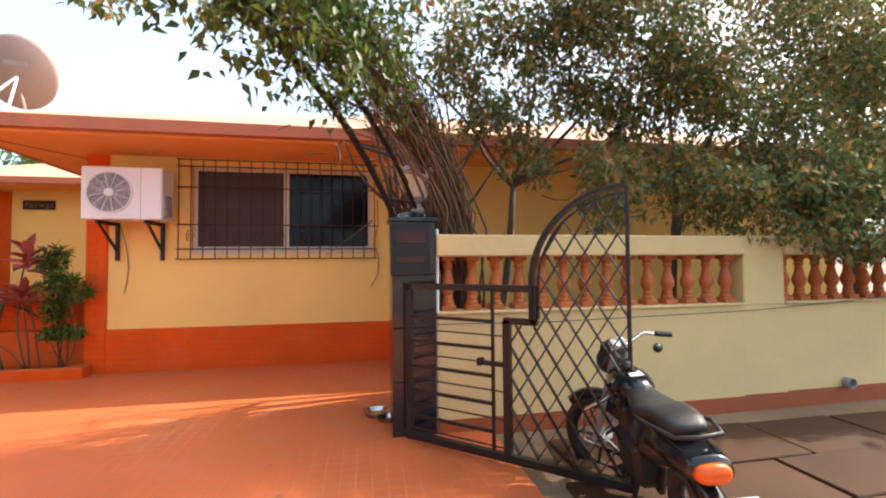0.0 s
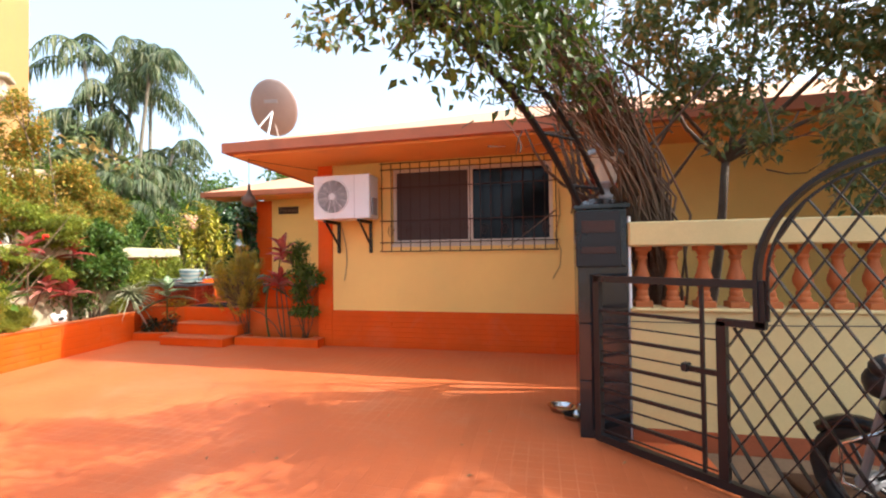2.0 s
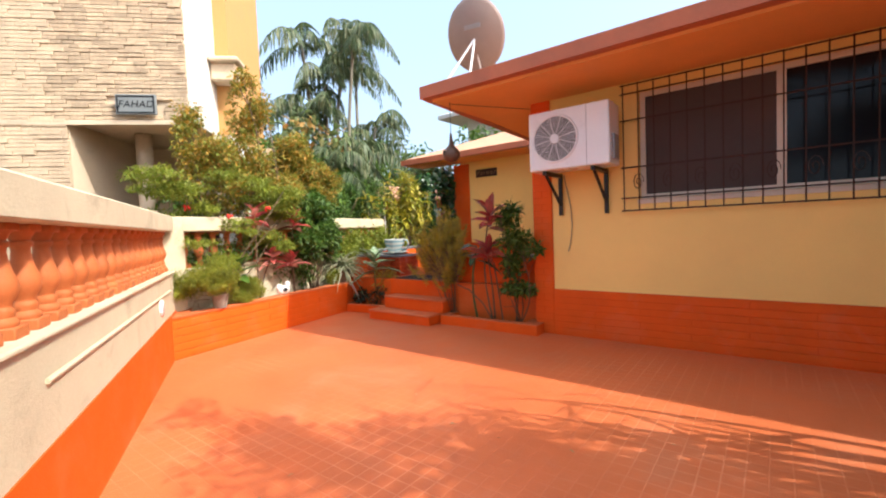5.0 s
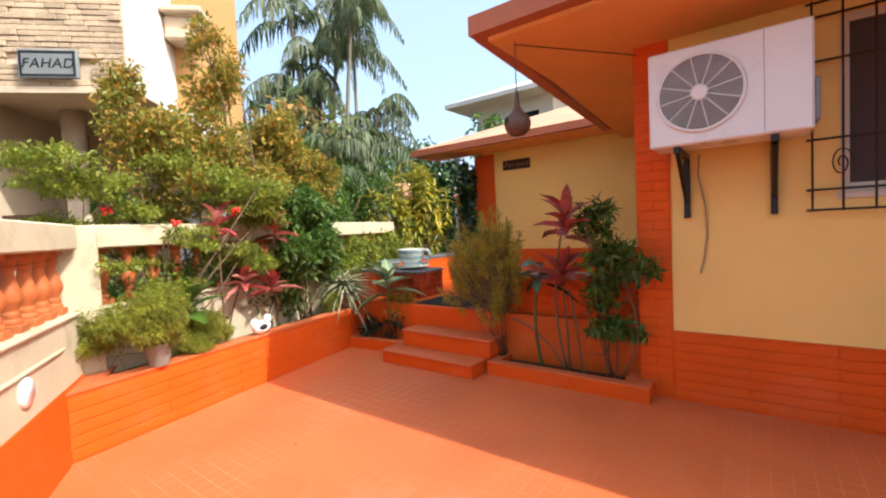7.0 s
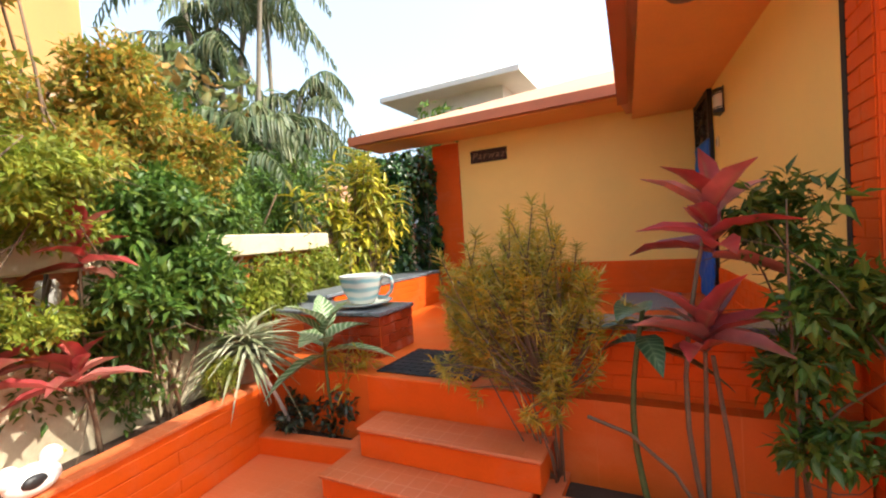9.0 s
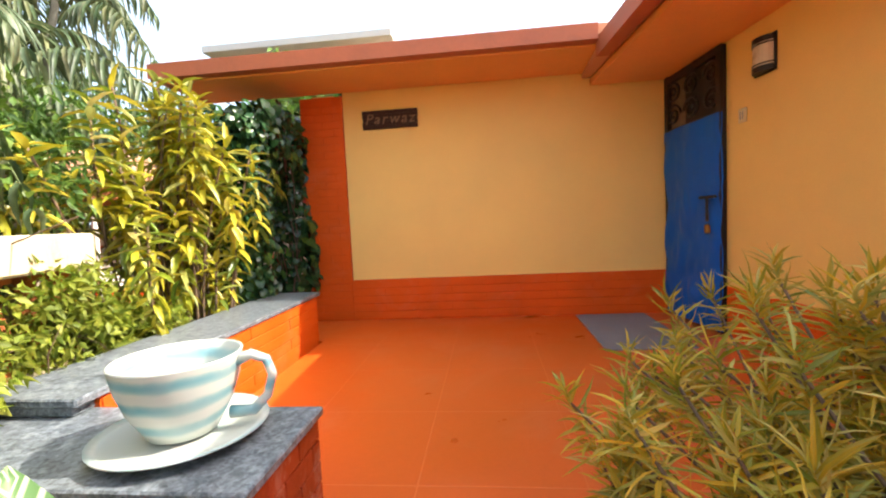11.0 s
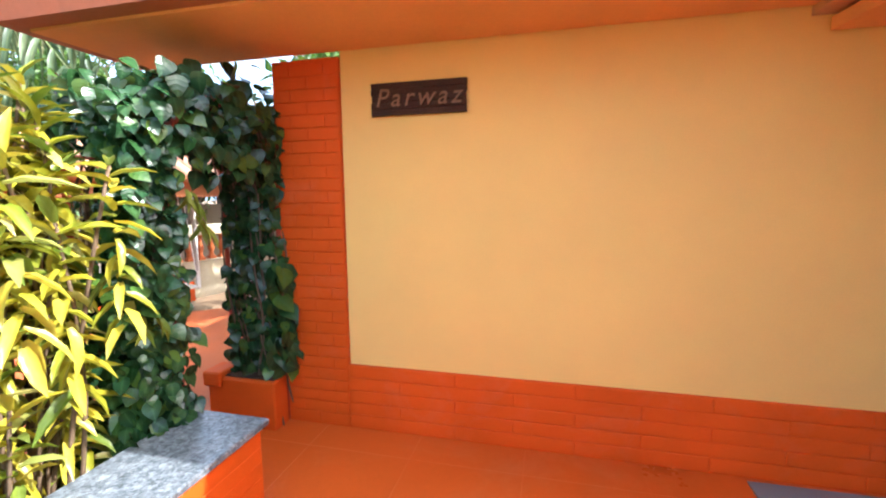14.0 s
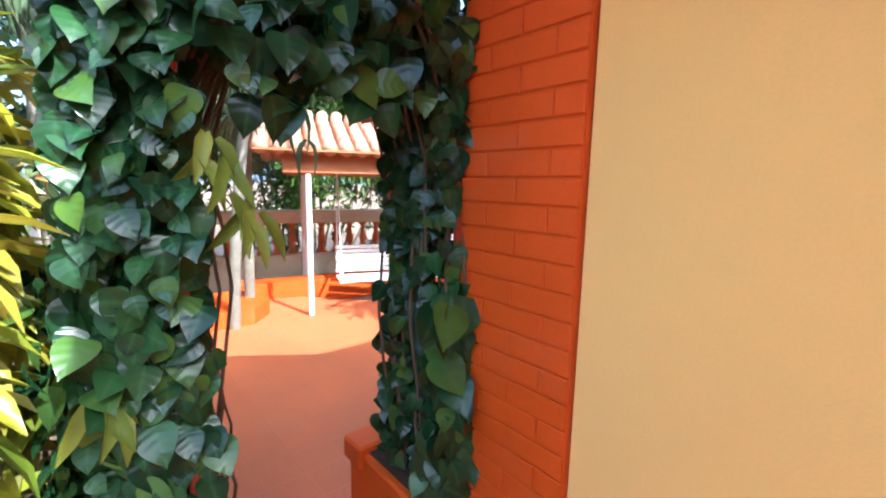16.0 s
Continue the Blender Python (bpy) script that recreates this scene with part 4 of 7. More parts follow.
WOOD = surface("dark_carved_wood", (0.055, 0.022, 0.014), 0.45, 0.6, 90, 9.0, 0.8)
sign = thing("name_board", "dark carved wooden name board with raised letters", "sign", (-6.392, 9.222, 2.597))
sb = Build()
rng = random.Random(4)
for i in range(5):
    z = -0.092 + i * 0.037
    sb.box((-0.287 + rng.uniform(0, 0.008), -0.024 - rng.uniform(0, 0.005), z), (0.287 - rng.uniform(0, 0.008), 0, z + 0.0365), 0.004)
part("board", sb, WOOD, sign)
lettering("Parwaz", 0.145, 0.004, surface("carved_letter_wood", (0.26, 0.15, 0.085), 0.2, 0.6, 60, 8), sign, Matrix.Translation((0, -0.033, 0.0)) @ Matrix.Rotation(radians(90), 4, "X"), 0.25, "lighter carved letters", 1.25)

# ---- mats and bowls ----
mat_g = thing("door_mat", "flat grey plastic door mat", "mat", (0, 0, 0))
part("mat", Build().prism([(-4.63, 8.02), (-3.98, 8.04), (-3.97, 9.17), (-4.62, 9.16)], PORCH_Z + 0.001, PORCH_Z + 0.011), surface("grey_plastic_mat", (0.20, 0.235, 0.27), 0.08, 0.6, 150, 3.0, 0.4, stain=(0.24, 0.18, 0.1), stain_amount=0.35, stain_scale=4.0), mat_g)
mat_b = thing("door_mat", "black rubber mat with raised trellis pattern", "mat", (-5.58, 5.81, PORCH_Z))
RUBBER = surface("black_rubber", (0.012, 0.012, 0.013), 0.2, 0.55, 120, 3.0, 0.3)
part("mat", Build().box((-0.36, -0.28, 0.001), (0.38, 0.30, 0.009), 0.003), RUBBER, mat_b)
tr = Build()
for i in range(11):
    for j in range(8):
        cx, cy = -0.325 + i * 0.068, -0.25 + j * 0.073
        tr.tube([(cx + 0.03 * math.cos(k * math.pi / 4), cy + 0.033 * math.sin(k * math.pi / 4), 0.0105) for k in range(9)], 0.0035, 4, False)
part("raised_pattern", tr, RUBBER, mat_b, kind="stuff")
bowl = thing("steel_bowl", "shallow steel pet bowl on the floor", "bowl", (0.16, 3.15, 0))
part("bowl", Build().lathe([(0.085, 0.0), (0.10, 0.004), (0.115, 0.04), (0.125, 0.045), (0.11, 0.04), (0.09, 0.012), (0.02, 0.01)], 24), STEEL, bowl, smooth=True)
copy_thing(bowl, Matrix.Translation((0.25, 2.95 + 0.04, 0)) @ Matrix.Diagonal((0.8, 0.8, 0.9, 1)))

# ---- giant cup and saucer ----
def cup_material():
    m, nt, b = shader("blue_banded_glaze")
    geo = nt.nodes.new("ShaderNodeTexCoord").outputs["Object"]
    n = node(nt, "ShaderNodeTexNoise", Scale=5.0, Detail=4.0)
    nt.links.new(geo, n.inputs["Vector"])
    sep = nt.nodes.new("ShaderNodeSeparateXYZ")
    nt.links.new(geo, sep.inputs[0])
    add = nt.nodes.new("ShaderNodeMath")
    add.operation = "MULTIPLY_ADD"
    add.inputs[1].default_value = 0.05
    nt.links.new(n.outputs[0], add.inputs[0])
    nt.links.new(sep.outputs["Z"], add.inputs[2])
    wv = nt.nodes.new("ShaderNodeMath")
    wv.operation = "MULTIPLY"
    wv.inputs[1].default_value = 105.0
    nt.links.new(add.outputs[0], wv.inputs[0])
    sn = nt.nodes.new("ShaderNodeMath")
    sn.operation = "SINE"
    nt.links.new(wv.outputs[0], sn.inputs[0])
    md = nt.nodes.new("ShaderNodeMath")
    md.operation = "MULTIPLY_ADD"
    md.inputs[1].default_value = md.inputs[2].default_value = 0.5
    nt.links.new(sn.outputs[0], md.inputs[0])
    c = ramp(nt, md.outputs[0], (0.25, (0.50, 0.53, 0.49)), (0.8, (0.20, 0.37, 0.40)), (1.0, (0.14, 0.33, 0.38)))
    c = mix(nt, ramp(nt, n.outputs[0], (0.4, (0.0, 0.0, 0.0)), (0.75, (0.5, 0.5, 0.5))), c, (0.52, 0.53, 0.48))
    nt.links.new(c, b.inputs["Base Color"])
    b.inputs["Roughness"].default_value = 0.25
    return m


GLAZE = cup_material()
cup = thing("cup", "oversized pale blue banded ceramic cup on its saucer", "cup", Matrix.Translation((-6.44, 6.075, 0.9225)) @ Matrix.Rotation(radians(12), 4, "Z") @ Matrix.Diagonal((1.17, 1.17, 1.19, 1)))
part("bowl", Build().lathe([(0.07, 0.0), (0.085, 0.004), (0.10, 0.03), (0.128, 0.08), (0.148, 0.14), (0.159, 0.20), (0.160, 0.206), (0.152, 0.206), (0.14, 0.14), (0.12, 0.08), (0.09, 0.03), (0.02, 0.02)], 40), GLAZE, cup, smooth=True)
part("handle", Build().tube([(0.150, 0.0, 0.180), (0.19, 0.0, 0.194), (0.228, 0.0, 0.178), (0.242, 0.0, 0.135), (0.226, 0.0, 0.08), (0.185, 0.0, 0.04), (0.125, 0.0, 0.04)], [0.016, 0.014, 0.013, 0.013, 0.013, 0.015, 0.018], 10), GLAZE, cup, smooth=True)
saucer = thing("saucer", "pale blue ceramic saucer on the granite slab", "saucer", Matrix.Translation((-6.44, 6.075, 0.898)) @ Matrix.Diagonal((1.16, 1.16, 1.2, 1)))
part("saucer", Build().lathe([(0.10, 0.0), (0.12, 0.003), (0.19, 0.02), (0.218, 0.032), (0.218, 0.036), (0.19, 0.028), (0.11, 0.014), (0.02, 0.013)], 44), GLAZE, saucer, smooth=True)

# ---- hanging gourd and satellite dish ----
gourd = thing("hanging_gourd", "brown dried gourd bird house hanging from the eave", "bird house", (-4.02, 4.57, 2.08))
GOURD = surface("brown_gourd", (0.13, 0.075, 0.05), 0.3, 0.5, 30, 5, 0.3)
part("gourd", Build().lathe([(0.01, 0.0), (0.055, 0.012), (0.09, 0.05), (0.10, 0.095), (0.085, 0.14), (0.045, 0.18), (0.024, 0.22), (0.017, 0.29), (0.012, 0.33)], 20), GOURD, gourd, smooth=True)
# no opening is cut; a near-black disc carries the hole's shade
part("entrance", Build().lathe([(0.026, 0.0), (0.026, 0.006)], 14, Matrix.Translation((-0.05, -0.078, 0.115)) @ Matrix.Rotation(radians(-33), 4, "Z") @ Matrix.Rotation(radians(80), 4, "X")), DARK, gourd, "round entrance hole painted as a near-black disc")
part("string", Build().tube([(0, 0, 0.32), (0, 0, SOFFIT_Z - 2.08)], 0.004, 5), BLACK, gourd)
dish = thing("satellite_dish", "pale brown satellite dish on the roof edge", "satellite dish", (-3.98, 4.75, 2.98))
DISH = surface("pale_brown_dish", (0.30, 0.22, 0.19), 0.1, 0.5, 60, 3)
dm = Matrix.Translation((0.14, 0.1, 0.58)) @ Matrix.Rotation(radians(192), 4, "Z") @ Matrix.Rotation(radians(68), 4, "X")
dprof = [(0.02 + 0.36 * i / 10, 0.09 * (i / 10) ** 2) for i in range(11)]
part("reflector", Build().lathe(dprof + [(r, z - 0.008) for r, z in dprof[::-1]], 36, dm @ Matrix.Diagonal((0.93, 1.08, 1, 1))), DISH, dish, smooth=True)
part("plate", Build().box((-0.10, -0.025, -0.008), (0.10, 0.025, 0.001), 0.002, dm @ Matrix.Translation((0, 0.1, 0))), GREY_METAL, dish, "faded logo bar")
part("feed_arm", Build().tube([dm @ Vector((0, -0.36, 0.08)), dm @ Vector((0, -0.3, 0.4)), dm @ Vector((0, -0.05, 0.46))], 0.012, 6), GREY_METAL, dish)
part("feed_horn", Build().ball(dm @ Vector((0, -0.05, 0.44)), 0.04), GREY_METAL, dish, smooth=True)
for p in ((-0.14, -0.15, 0.0), (0.2, -0.12, 0.0), (0.1, 0.35, 0.12)):
    part("leg", Build().tube([(0.14, 0.12, 0.55), p], 0.014, 6), WHITE_METAL, dish)
tagged(part("wire", Build().tube([(-4.02, 4.57, 2.75), (-3.7, 4.9, 2.72), (-3.35, 5.3, 2.70)], 0.004, 5), BLACK), "thin wire under the eave", "cable")


# ---- foliage ----
def template(outline, fold=0.12, droop=0.15):
    """A leaf along +y, one long, one wide: outline of (y, half width). Folded along its rib and drooping to its tip."""
    v, f = [], []
    for y, w in outline:
        z = -droop * y * y
        v += [(-w, y, z, fold * w), (0, y, z, 0), (w, y, z, fold * w)]
    for i in range(len(outline) - 1):
        a, b = 3 * i, 3 * i + 3
        f += [(a, a + 1, b + 1, b), (a + 1, a + 2, b + 2, b + 1)]
    return np.array(v, float), f


OVATE = template([(0, 0.04), (0.4, 0.5), (1, 0.02)], 0.45, 0.2)
STRAP = template([(0, 0.25), (0.3, 0.5), (0.7, 0.4), (1, 0.03)], 0.8, 0.35)
ARCHED = template([(0, 0.3), (0.25, 0.5), (0.5, 0.5), (0.75, 0.35), (1, 0.03)], 0.9, 0.8)
BROAD = template([(0, 0.05), (0.15, 0.36), (0.4, 0.5), (0.7, 0.36), (0.9, 0.14), (1, 0.01)], 0.35, 0.35)
HEART = template([(-0.15, 0.16), (-0.12, 0.34), (-0.03, 0.47), (0.12, 0.55), (0.3, 0.56), (0.48, 0.49), (0.66, 0.36), (0.82, 0.2), (0.94, 0.07), (1.04, 0.005)], 0.16, 0.26)


def unit(a):
    return a / np.maximum(1e-9, np.linalg.norm(a, axis=1, keepdims=True))


LEAF_EXTRA = []


def leaves(tpl, P, D, L, W, rs, roll=0.5, up=(0, 0, 1)):
    """Many leaves as vertices and faces: at P, growing along D, L long and W wide, faces turned up by and large."""
    v, f = tpl
    n = len(P)
    D = unit(D)
    upv = unit(np.array(up)[None] + rs.normal(0, roll, (n, 3)))
    X = unit(np.cross(D, upv))
    Z = np.cross(X, D)
    V = (v[None, :, 0:1] * np.asarray(W).reshape(-1, 1, 1) * X[:, None] + v[None, :, 1:2] * np.asarray(L).reshape(-1, 1, 1) * D[:, None]
         + (v[None, :, 2:3] * np.asarray(L).reshape(-1, 1, 1) + v[None, :, 3:4] * np.asarray(W).reshape(-1, 1, 1)) * Z[:, None] + P[:, None])
    base = (np.arange(n) * len(v))[:, None, None]
    F = np.array(f)[None] + base
    rib = np.tile([0.0, 1.0, 0.0], n * len(v) // 3)
    side = np.tile(np.repeat(v[1::3, 1], 3) * 24 + np.tile([-5.0, 0.0, -5.0], len(v) // 3), n)
    LEAF_EXTRA.append((rib, side))
    return V.reshape(-1, 3), F.reshape(-1, 4)


def quads(name, V, F, material, smooth=True, extra=None):
    me = bpy.data.meshes.new(name)
    me.vertices.add(len(V))
    me.vertices.foreach_set("co", V.astype(np.float32).ravel())
    me.loops.add(F.size)
    me.loops.foreach_set("vertex_index", F.astype(np.int32).ravel())
    me.polygons.add(len(F))
    me.polygons.foreach_set("loop_start", np.arange(0, F.size, 4, dtype=np.int32))
    me.update(calc_edges=True)
    for key, values in (extra or {}).items():
        me.attributes.new(key, "FLOAT", "POINT").data.foreach_set("value", values.astype(np.float32))
    if smooth:
        me.shade_smooth()
    me.materials.append(material)
    return me


def foliage(name, chunks, material, parent, label="", kind=""):
    V, F, k = [], [], 0
    for v, f in chunks:
        V.append(v)
        F.append(f + k)
        k += len(v)
    more = LEAF_EXTRA[-len(chunks):]
    extra = {"rib": np.concatenate([r for r, _ in more]), "side": np.concatenate([q for _, q in more])}
    return part(name, quads(name, np.concatenate(V), np.concatenate(F), material, True, extra), material, parent, label, kind=kind)


def clumps(blobs, rs, k=7, size=0.42):
    """Breaks each ellipsoid up into smaller ones, so that a crown has clumps and gaps."""
    out = []
    for c, r in blobs:
        for i in range(k):
            d = unit(rs.normal(0, 1, (1, 3)))[0]
            out.append((np.array(c) + d * np.array(r) * rs.uniform(0.35, 0.85), np.array(r) * size * rs.uniform(0.7, 1.25)))
    return out


def blob_points(blobs, n, rs, shell=0.55):
    """Points in a set of ellipsoids, more of them near the outside, in clumps; with the outward way at each."""
    vol = np.array([r[0] * r[1] * r[2] for _, r in blobs]) ** 0.75
    pick = rs.choice(len(blobs), n, p=vol / vol.sum())
    c = np.array([b[0] for b in blobs])[pick]
    r = np.array([b[1] for b in blobs])[pick]
    d = unit(rs.normal(0, 1, (n, 3)))
    clump = np.array([noise.noise(Vector(x * 3.1) + Vector((i % 7, 0, 0))) for x, i in zip(d, pick)])
    t = shell + (1 - shell) * rs.random(n) ** 0.6
    t = t * (1 + 0.28 * clump)
    return c + d * r * t[:, None], d


def limb(b, p, q, r0, r1, rs, bend=0.12, n=6, sides=6):
    p, q = np.array(p, float), np.array(q, float)
    off = rs.normal(0, bend, 3) * np.linalg.norm(q - p)
    pts = [p + (q - p) * t + off * math.sin(math.pi * t) * 0.5 for t in np.linspace(0, 1, n)]
    b.tube([tuple(x) for x in pts], list(np.linspace(r0, r1, n)), sides)
    return pts


G_DARK = leaf_material("dark_green_leaves", [(0.018, 0.042, 0.014), (0.035, 0.075, 0.02), (0.05, 0.10, 0.026), (0.07, 0.10, 0.035)], 0.4)
G_TREE = leaf_material("dull_tree_leaves", [(0.06, 0.11, 0.04), (0.11, 0.17, 0.06), (0.16, 0.22, 0.075), (0.23, 0.27, 0.10), (0.58, 0.30, 0.09), (0.18, 0.24, 0.085)], 0.45, 0.4, 0.35)
G_MID = leaf_material("fresh_green_leaves", [(0.045, 0.12, 0.018), (0.08, 0.18, 0.024), (0.12, 0.23, 0.03), (0.20, 0.29, 0.04)], 0.42, 0.35)
G_LIME = leaf_material("lime_green_leaves", [(0.17, 0.25, 0.022), (0.29, 0.35, 0.03), (0.40, 0.41, 0.05), (0.21, 0.30, 0.027)], 0.5, 0.45)
G_ORANGE = leaf_material("orange_tipped_leaves", [(0.18, 0.23, 0.035), (0.32, 0.34, 0.05), (0.56, 0.36, 0.05), (0.68, 0.32, 0.05), (0.24, 0.30, 0.04), (0.40, 0.36, 0.05)], 0.5, 0.4)
G_CROTON = leaf_material("yellow_croton_leaves", [(0.22, 0.27, 0.028), (0.42, 0.38, 0.038), (0.70, 0.48, 0.043), (0.80, 0.50, 0.043), (0.32, 0.33, 0.033), (0.77, 0.63, 0.18), (0.50, 0.39, 0.042)], 0.4, 0.4, 0.35)
G_SONG = leaf_material("yellow_striped_leaves", [(0.26, 0.32, 0.02), (0.58, 0.50, 0.03), (0.76, 0.62, 0.07), (0.48, 0.46, 0.03), (0.15, 0.24, 0.02), (0.72, 0.62, 0.2)], 0.32, 0.3)
G_SPIDER = leaf_material("pale_striped_leaves", [(0.50, 0.52, 0.34), (0.36, 0.40, 0.20), (0.62, 0.60, 0.44)], 0.45, 0.2)
G_RED = leaf_material("red_cordyline_leaves", [(0.82, 0.18, 0.16), (0.56, 0.07, 0.07), (0.84, 0.34, 0.28), (0.32, 0.04, 0.04), (0.78, 0.13, 0.13)], 0.35, 0.35)
G_BLACK = leaf_material("dark_bronze_leaves", [(0.012, 0.02, 0.012), (0.03, 0.035, 0.018), (0.02, 0.03, 0.012)], 0.3, 0.1)
G_FERN = leaf_material("feathery_green_leaves", [(0.28, 0.34, 0.03), (0.42, 0.44, 0.035), (0.20, 0.26, 0.03), (0.55, 0.48, 0.05)], 0.6, 0.45)
G_PALM = leaf_material("palm_leaves", [(0.06, 0.11, 0.05), (0.11, 0.17, 0.075), (0.16, 0.21, 0.10), (0.23, 0.24, 0.115)], 0.4, 0.35)
G_BETEL = leaf_material("betel_leaves", [(0.012, 0.045, 0.016), (0.025, 0.08, 0.024), (0.04, 0.115, 0.03), (0.02, 0.065, 0.026), (0.03, 0.09, 0.03), (0.11, 0.21, 0.03)], 0.27, 0.12, 0.5, (0.07, 0.16, 0.06), 0.0, 0.12)
CANE = surface("brown_plant_stem", (0.17, 0.11, 0.065), 0.3, 0.8, 60, 8, 0.4)
GREEN_STEM = surface("green_plant_stem", (0.10, 0.13, 0.04), 0.3, 0.6, 60, 8, 0.2)


def shrub(name, label, base, blobs, n, size, material, seed, tpl=OVATE, aspect=0.45, stems=6, stem_r=0.012, droop=0.2, outward=0.7, cat="shrub", shell=0.5, clumpy=True):
    rs = np.random.RandomState(seed)
    t = thing(name, label, cat, base)
    o = np.array(base, float)
    blobs = [(np.array(c, float) - o, np.array(r, float)) for c, r in blobs]
    b = Build()
    for i in range(stems):
        c, r = blobs[i % len(blobs)]
        end = c + rs.normal(0, 0.35, 3) * r
        pts = limb(b, (rs.normal(0, 0.03), rs.normal(0, 0.03), -0.02), end, stem_r, stem_r * 0.35, rs, 0.16, 7, 5)
        for k in range(5):
            j = rs.randint(3, 7)
            limb(b, pts[j], pts[j] + rs.normal(0, 0.6, 3) * r, stem_r * 0.4, stem_r * 0.15, rs, 0.15, 4, 4)
    part("stem", b, CANE, t, smooth=True)
    P, out = blob_points(clumps(blobs, rs, 17, 0.38) if clumpy else blobs, n, rs, shell * 0.5 if clumpy else shell)
    D = out * outward + rs.normal(0, 0.6, (n, 3)) + np.array([0, 0, -droop])
    L = size * rs.uniform(0.65, 1.25, n)
    foliage("foliage", [leaves(tpl, P, D, L, L * aspect, rs)], material, t)
    return t


def whorl_plant(name, label, base, heads, leaf_n, length, width, material, seed, tpl=STRAP, stem=CANE, stem_r=0.012, tilt=0.6, cat="plant", droop=0.0):
    """Canes that carry rosettes of long leaves."""
    rs = np.random.RandomState(seed)
    t = thing(name, label, cat, base)
    chunks = []
    b = Build()
    for hx, hy, z_lo, z_hi in heads:
        limb(b, (rs.normal(0, 0.02), rs.normal(0, 0.02), -0.02), (hx, hy, z_hi), stem_r, stem_r * 0.6, rs, 0.08, 7, 6)
        n = leaf_n
        a = np.arange(n) * 2.4 + rs.uniform(0, 6)
        k = np.linspace(0, 1, n)
        P = np.stack([np.full(n, hx), np.full(n, hy), z_lo + (z_hi - z_lo) * k], 1)
        el = tilt * (0.1 + 1.2 * k) - droop + rs.normal(0, 0.12, n)
        D = np.stack([np.cos(a) * np.cos(el), np.sin(a) * np.cos(el), np.sin(el)], 1)
        L = length * rs.uniform(0.75, 1.15, n) * (1 - 0.3 * k)
        chunks.append(leaves(tpl, P, D, L, np.full(n, width) * rs.uniform(0.8, 1.2, n), rs, 0.15))
    part("stem", b, stem, t, smooth=True)
    foliage("foliage", chunks, material, t)
    return t


def pot(label, at, r, h, material):
    p = thing("plant_pot", label, "pot", at)
    part("pot", Build().lathe([(r * 0.72, 0), (r * 0.98, h * 0.9), (r * 1.06, h * 0.9), (r * 1.06, h), (r * 0.92, h), (r * 0.88, h * 0.9), (0.01, h * 0.88)], 24), material, p, smooth="auto")
    part("soil", Build().lathe([(r * 0.9, h * 0.885), (r * 0.88, h * 0.9), (0.01, h * 0.92)], 16), SOIL, p)
    return p


CLAY = surface("dusty_clay_pot", (0.34, 0.20, 0.12), 0.25, 0.85, 50, 6, 0.4)
GREYPOT = surface("weathered_cement_pot", (0.26, 0.22, 0.18), 0.25, 0.9, 50, 6, 0.4)

# the bed along the balustrade
BED = 0.42
pot("weathered cement pot on the planter", (-6.33, 2.92, 0.4745), 0.095, 0.17, GREYPOT)
shrub("asparagus_fern", "feathery yellow-green asparagus fern in a pot", (-6.33, 2.92, 0.60), [((-6.36, 2.85, 0.88), (0.30, 0.28, 0.25)), ((-6.42, 2.62, 0.76), (0.24, 0.22, 0.24)), ((-6.22, 2.98, 0.8), (0.2, 0.18, 0.2))], 15000, 0.032, G_FERN, 11, STRAP, 0.2, 14, 0.004, cat="fern", shell=0.2)
shrub("asparagus_fern", "feathery yellow-green asparagus fern in the planter", (-6.55, 3.42, BED), [((-6.55, 3.42, 0.62), (0.2, 0.24, 0.18)), ((-6.45, 3.25, 0.55), (0.14, 0.16, 0.13))], 7500, 0.03, G_FERN, 12, STRAP, 0.2, 10, 0.004, cat="fern", shell=0.2)
whorl_plant("dumb_cane", "dark green dumb cane with broad leaves", (-6.56, 3.26, BED), [(0.0, 0.0, 0.34, 0.50)], 10, 0.36, 0.14, G_MID, 13, BROAD, GREEN_STEM, 0.012, 0.75)
whorl_plant("cordyline", "red-leaved cordyline with bare canes", (-6.72, 3.62, BED), [(0.10, -0.05, 1.0, 1.20), (0.05, 0.2, 0.5, 0.62)], 13, 0.28, 0.085, G_RED, 14, tilt=0.85)
whorl_plant("cordyline", "pink-red cordyline behind the ornament", (-6.85, 4.28, BED), [(0.14, -0.06, 0.98, 1.20), (0.16, -0.14, 0.42, 0.52)], 13, 0.28, 0.085, G_RED, 15, tilt=0.95)
# flat sprays at uneven heights
spray_rs = np.random.RandomState(160)
spray_blobs = []
for k in range(26):
    sy = spray_rs.uniform(2.25, 4.15)
    spray_blobs.append(((spray_rs.uniform(-7.05, -6.40), sy, 1.35 + 0.85 * spray_rs.random() - 0.12 * abs(sy - 3.2)), (spray_rs.uniform(0.16, 0.32), spray_rs.uniform(0.18, 0.34), spray_rs.uniform(0.06, 0.13))))
for k in range(14):
    spray_blobs.append(((spray_rs.uniform(-6.95, -6.5), spray_rs.uniform(2.35, 4.2), spray_rs.uniform(0.85, 1.4)), (0.16, spray_rs.uniform(0.14, 0.26), spray_rs.uniform(0.06, 0.12))))
shrub("flowering_shrub", "spreading light green shrub with small red flowers", (-6.75, 2.98, BED), spray_blobs, 18000, 0.046, G_LIME, 16, OVATE, 0.42, 16, 0.010, 0.05, shell=0.1)
fl = thing("red_flower", "small red blossoms in the flowering shrub", "flower", (-6.55, 3.2, 1.58))
PETAL = surface("red_petals", (0.70, 0.03, 0.015), 0.2, 0.5)
rs0 = np.random.RandomState(3)
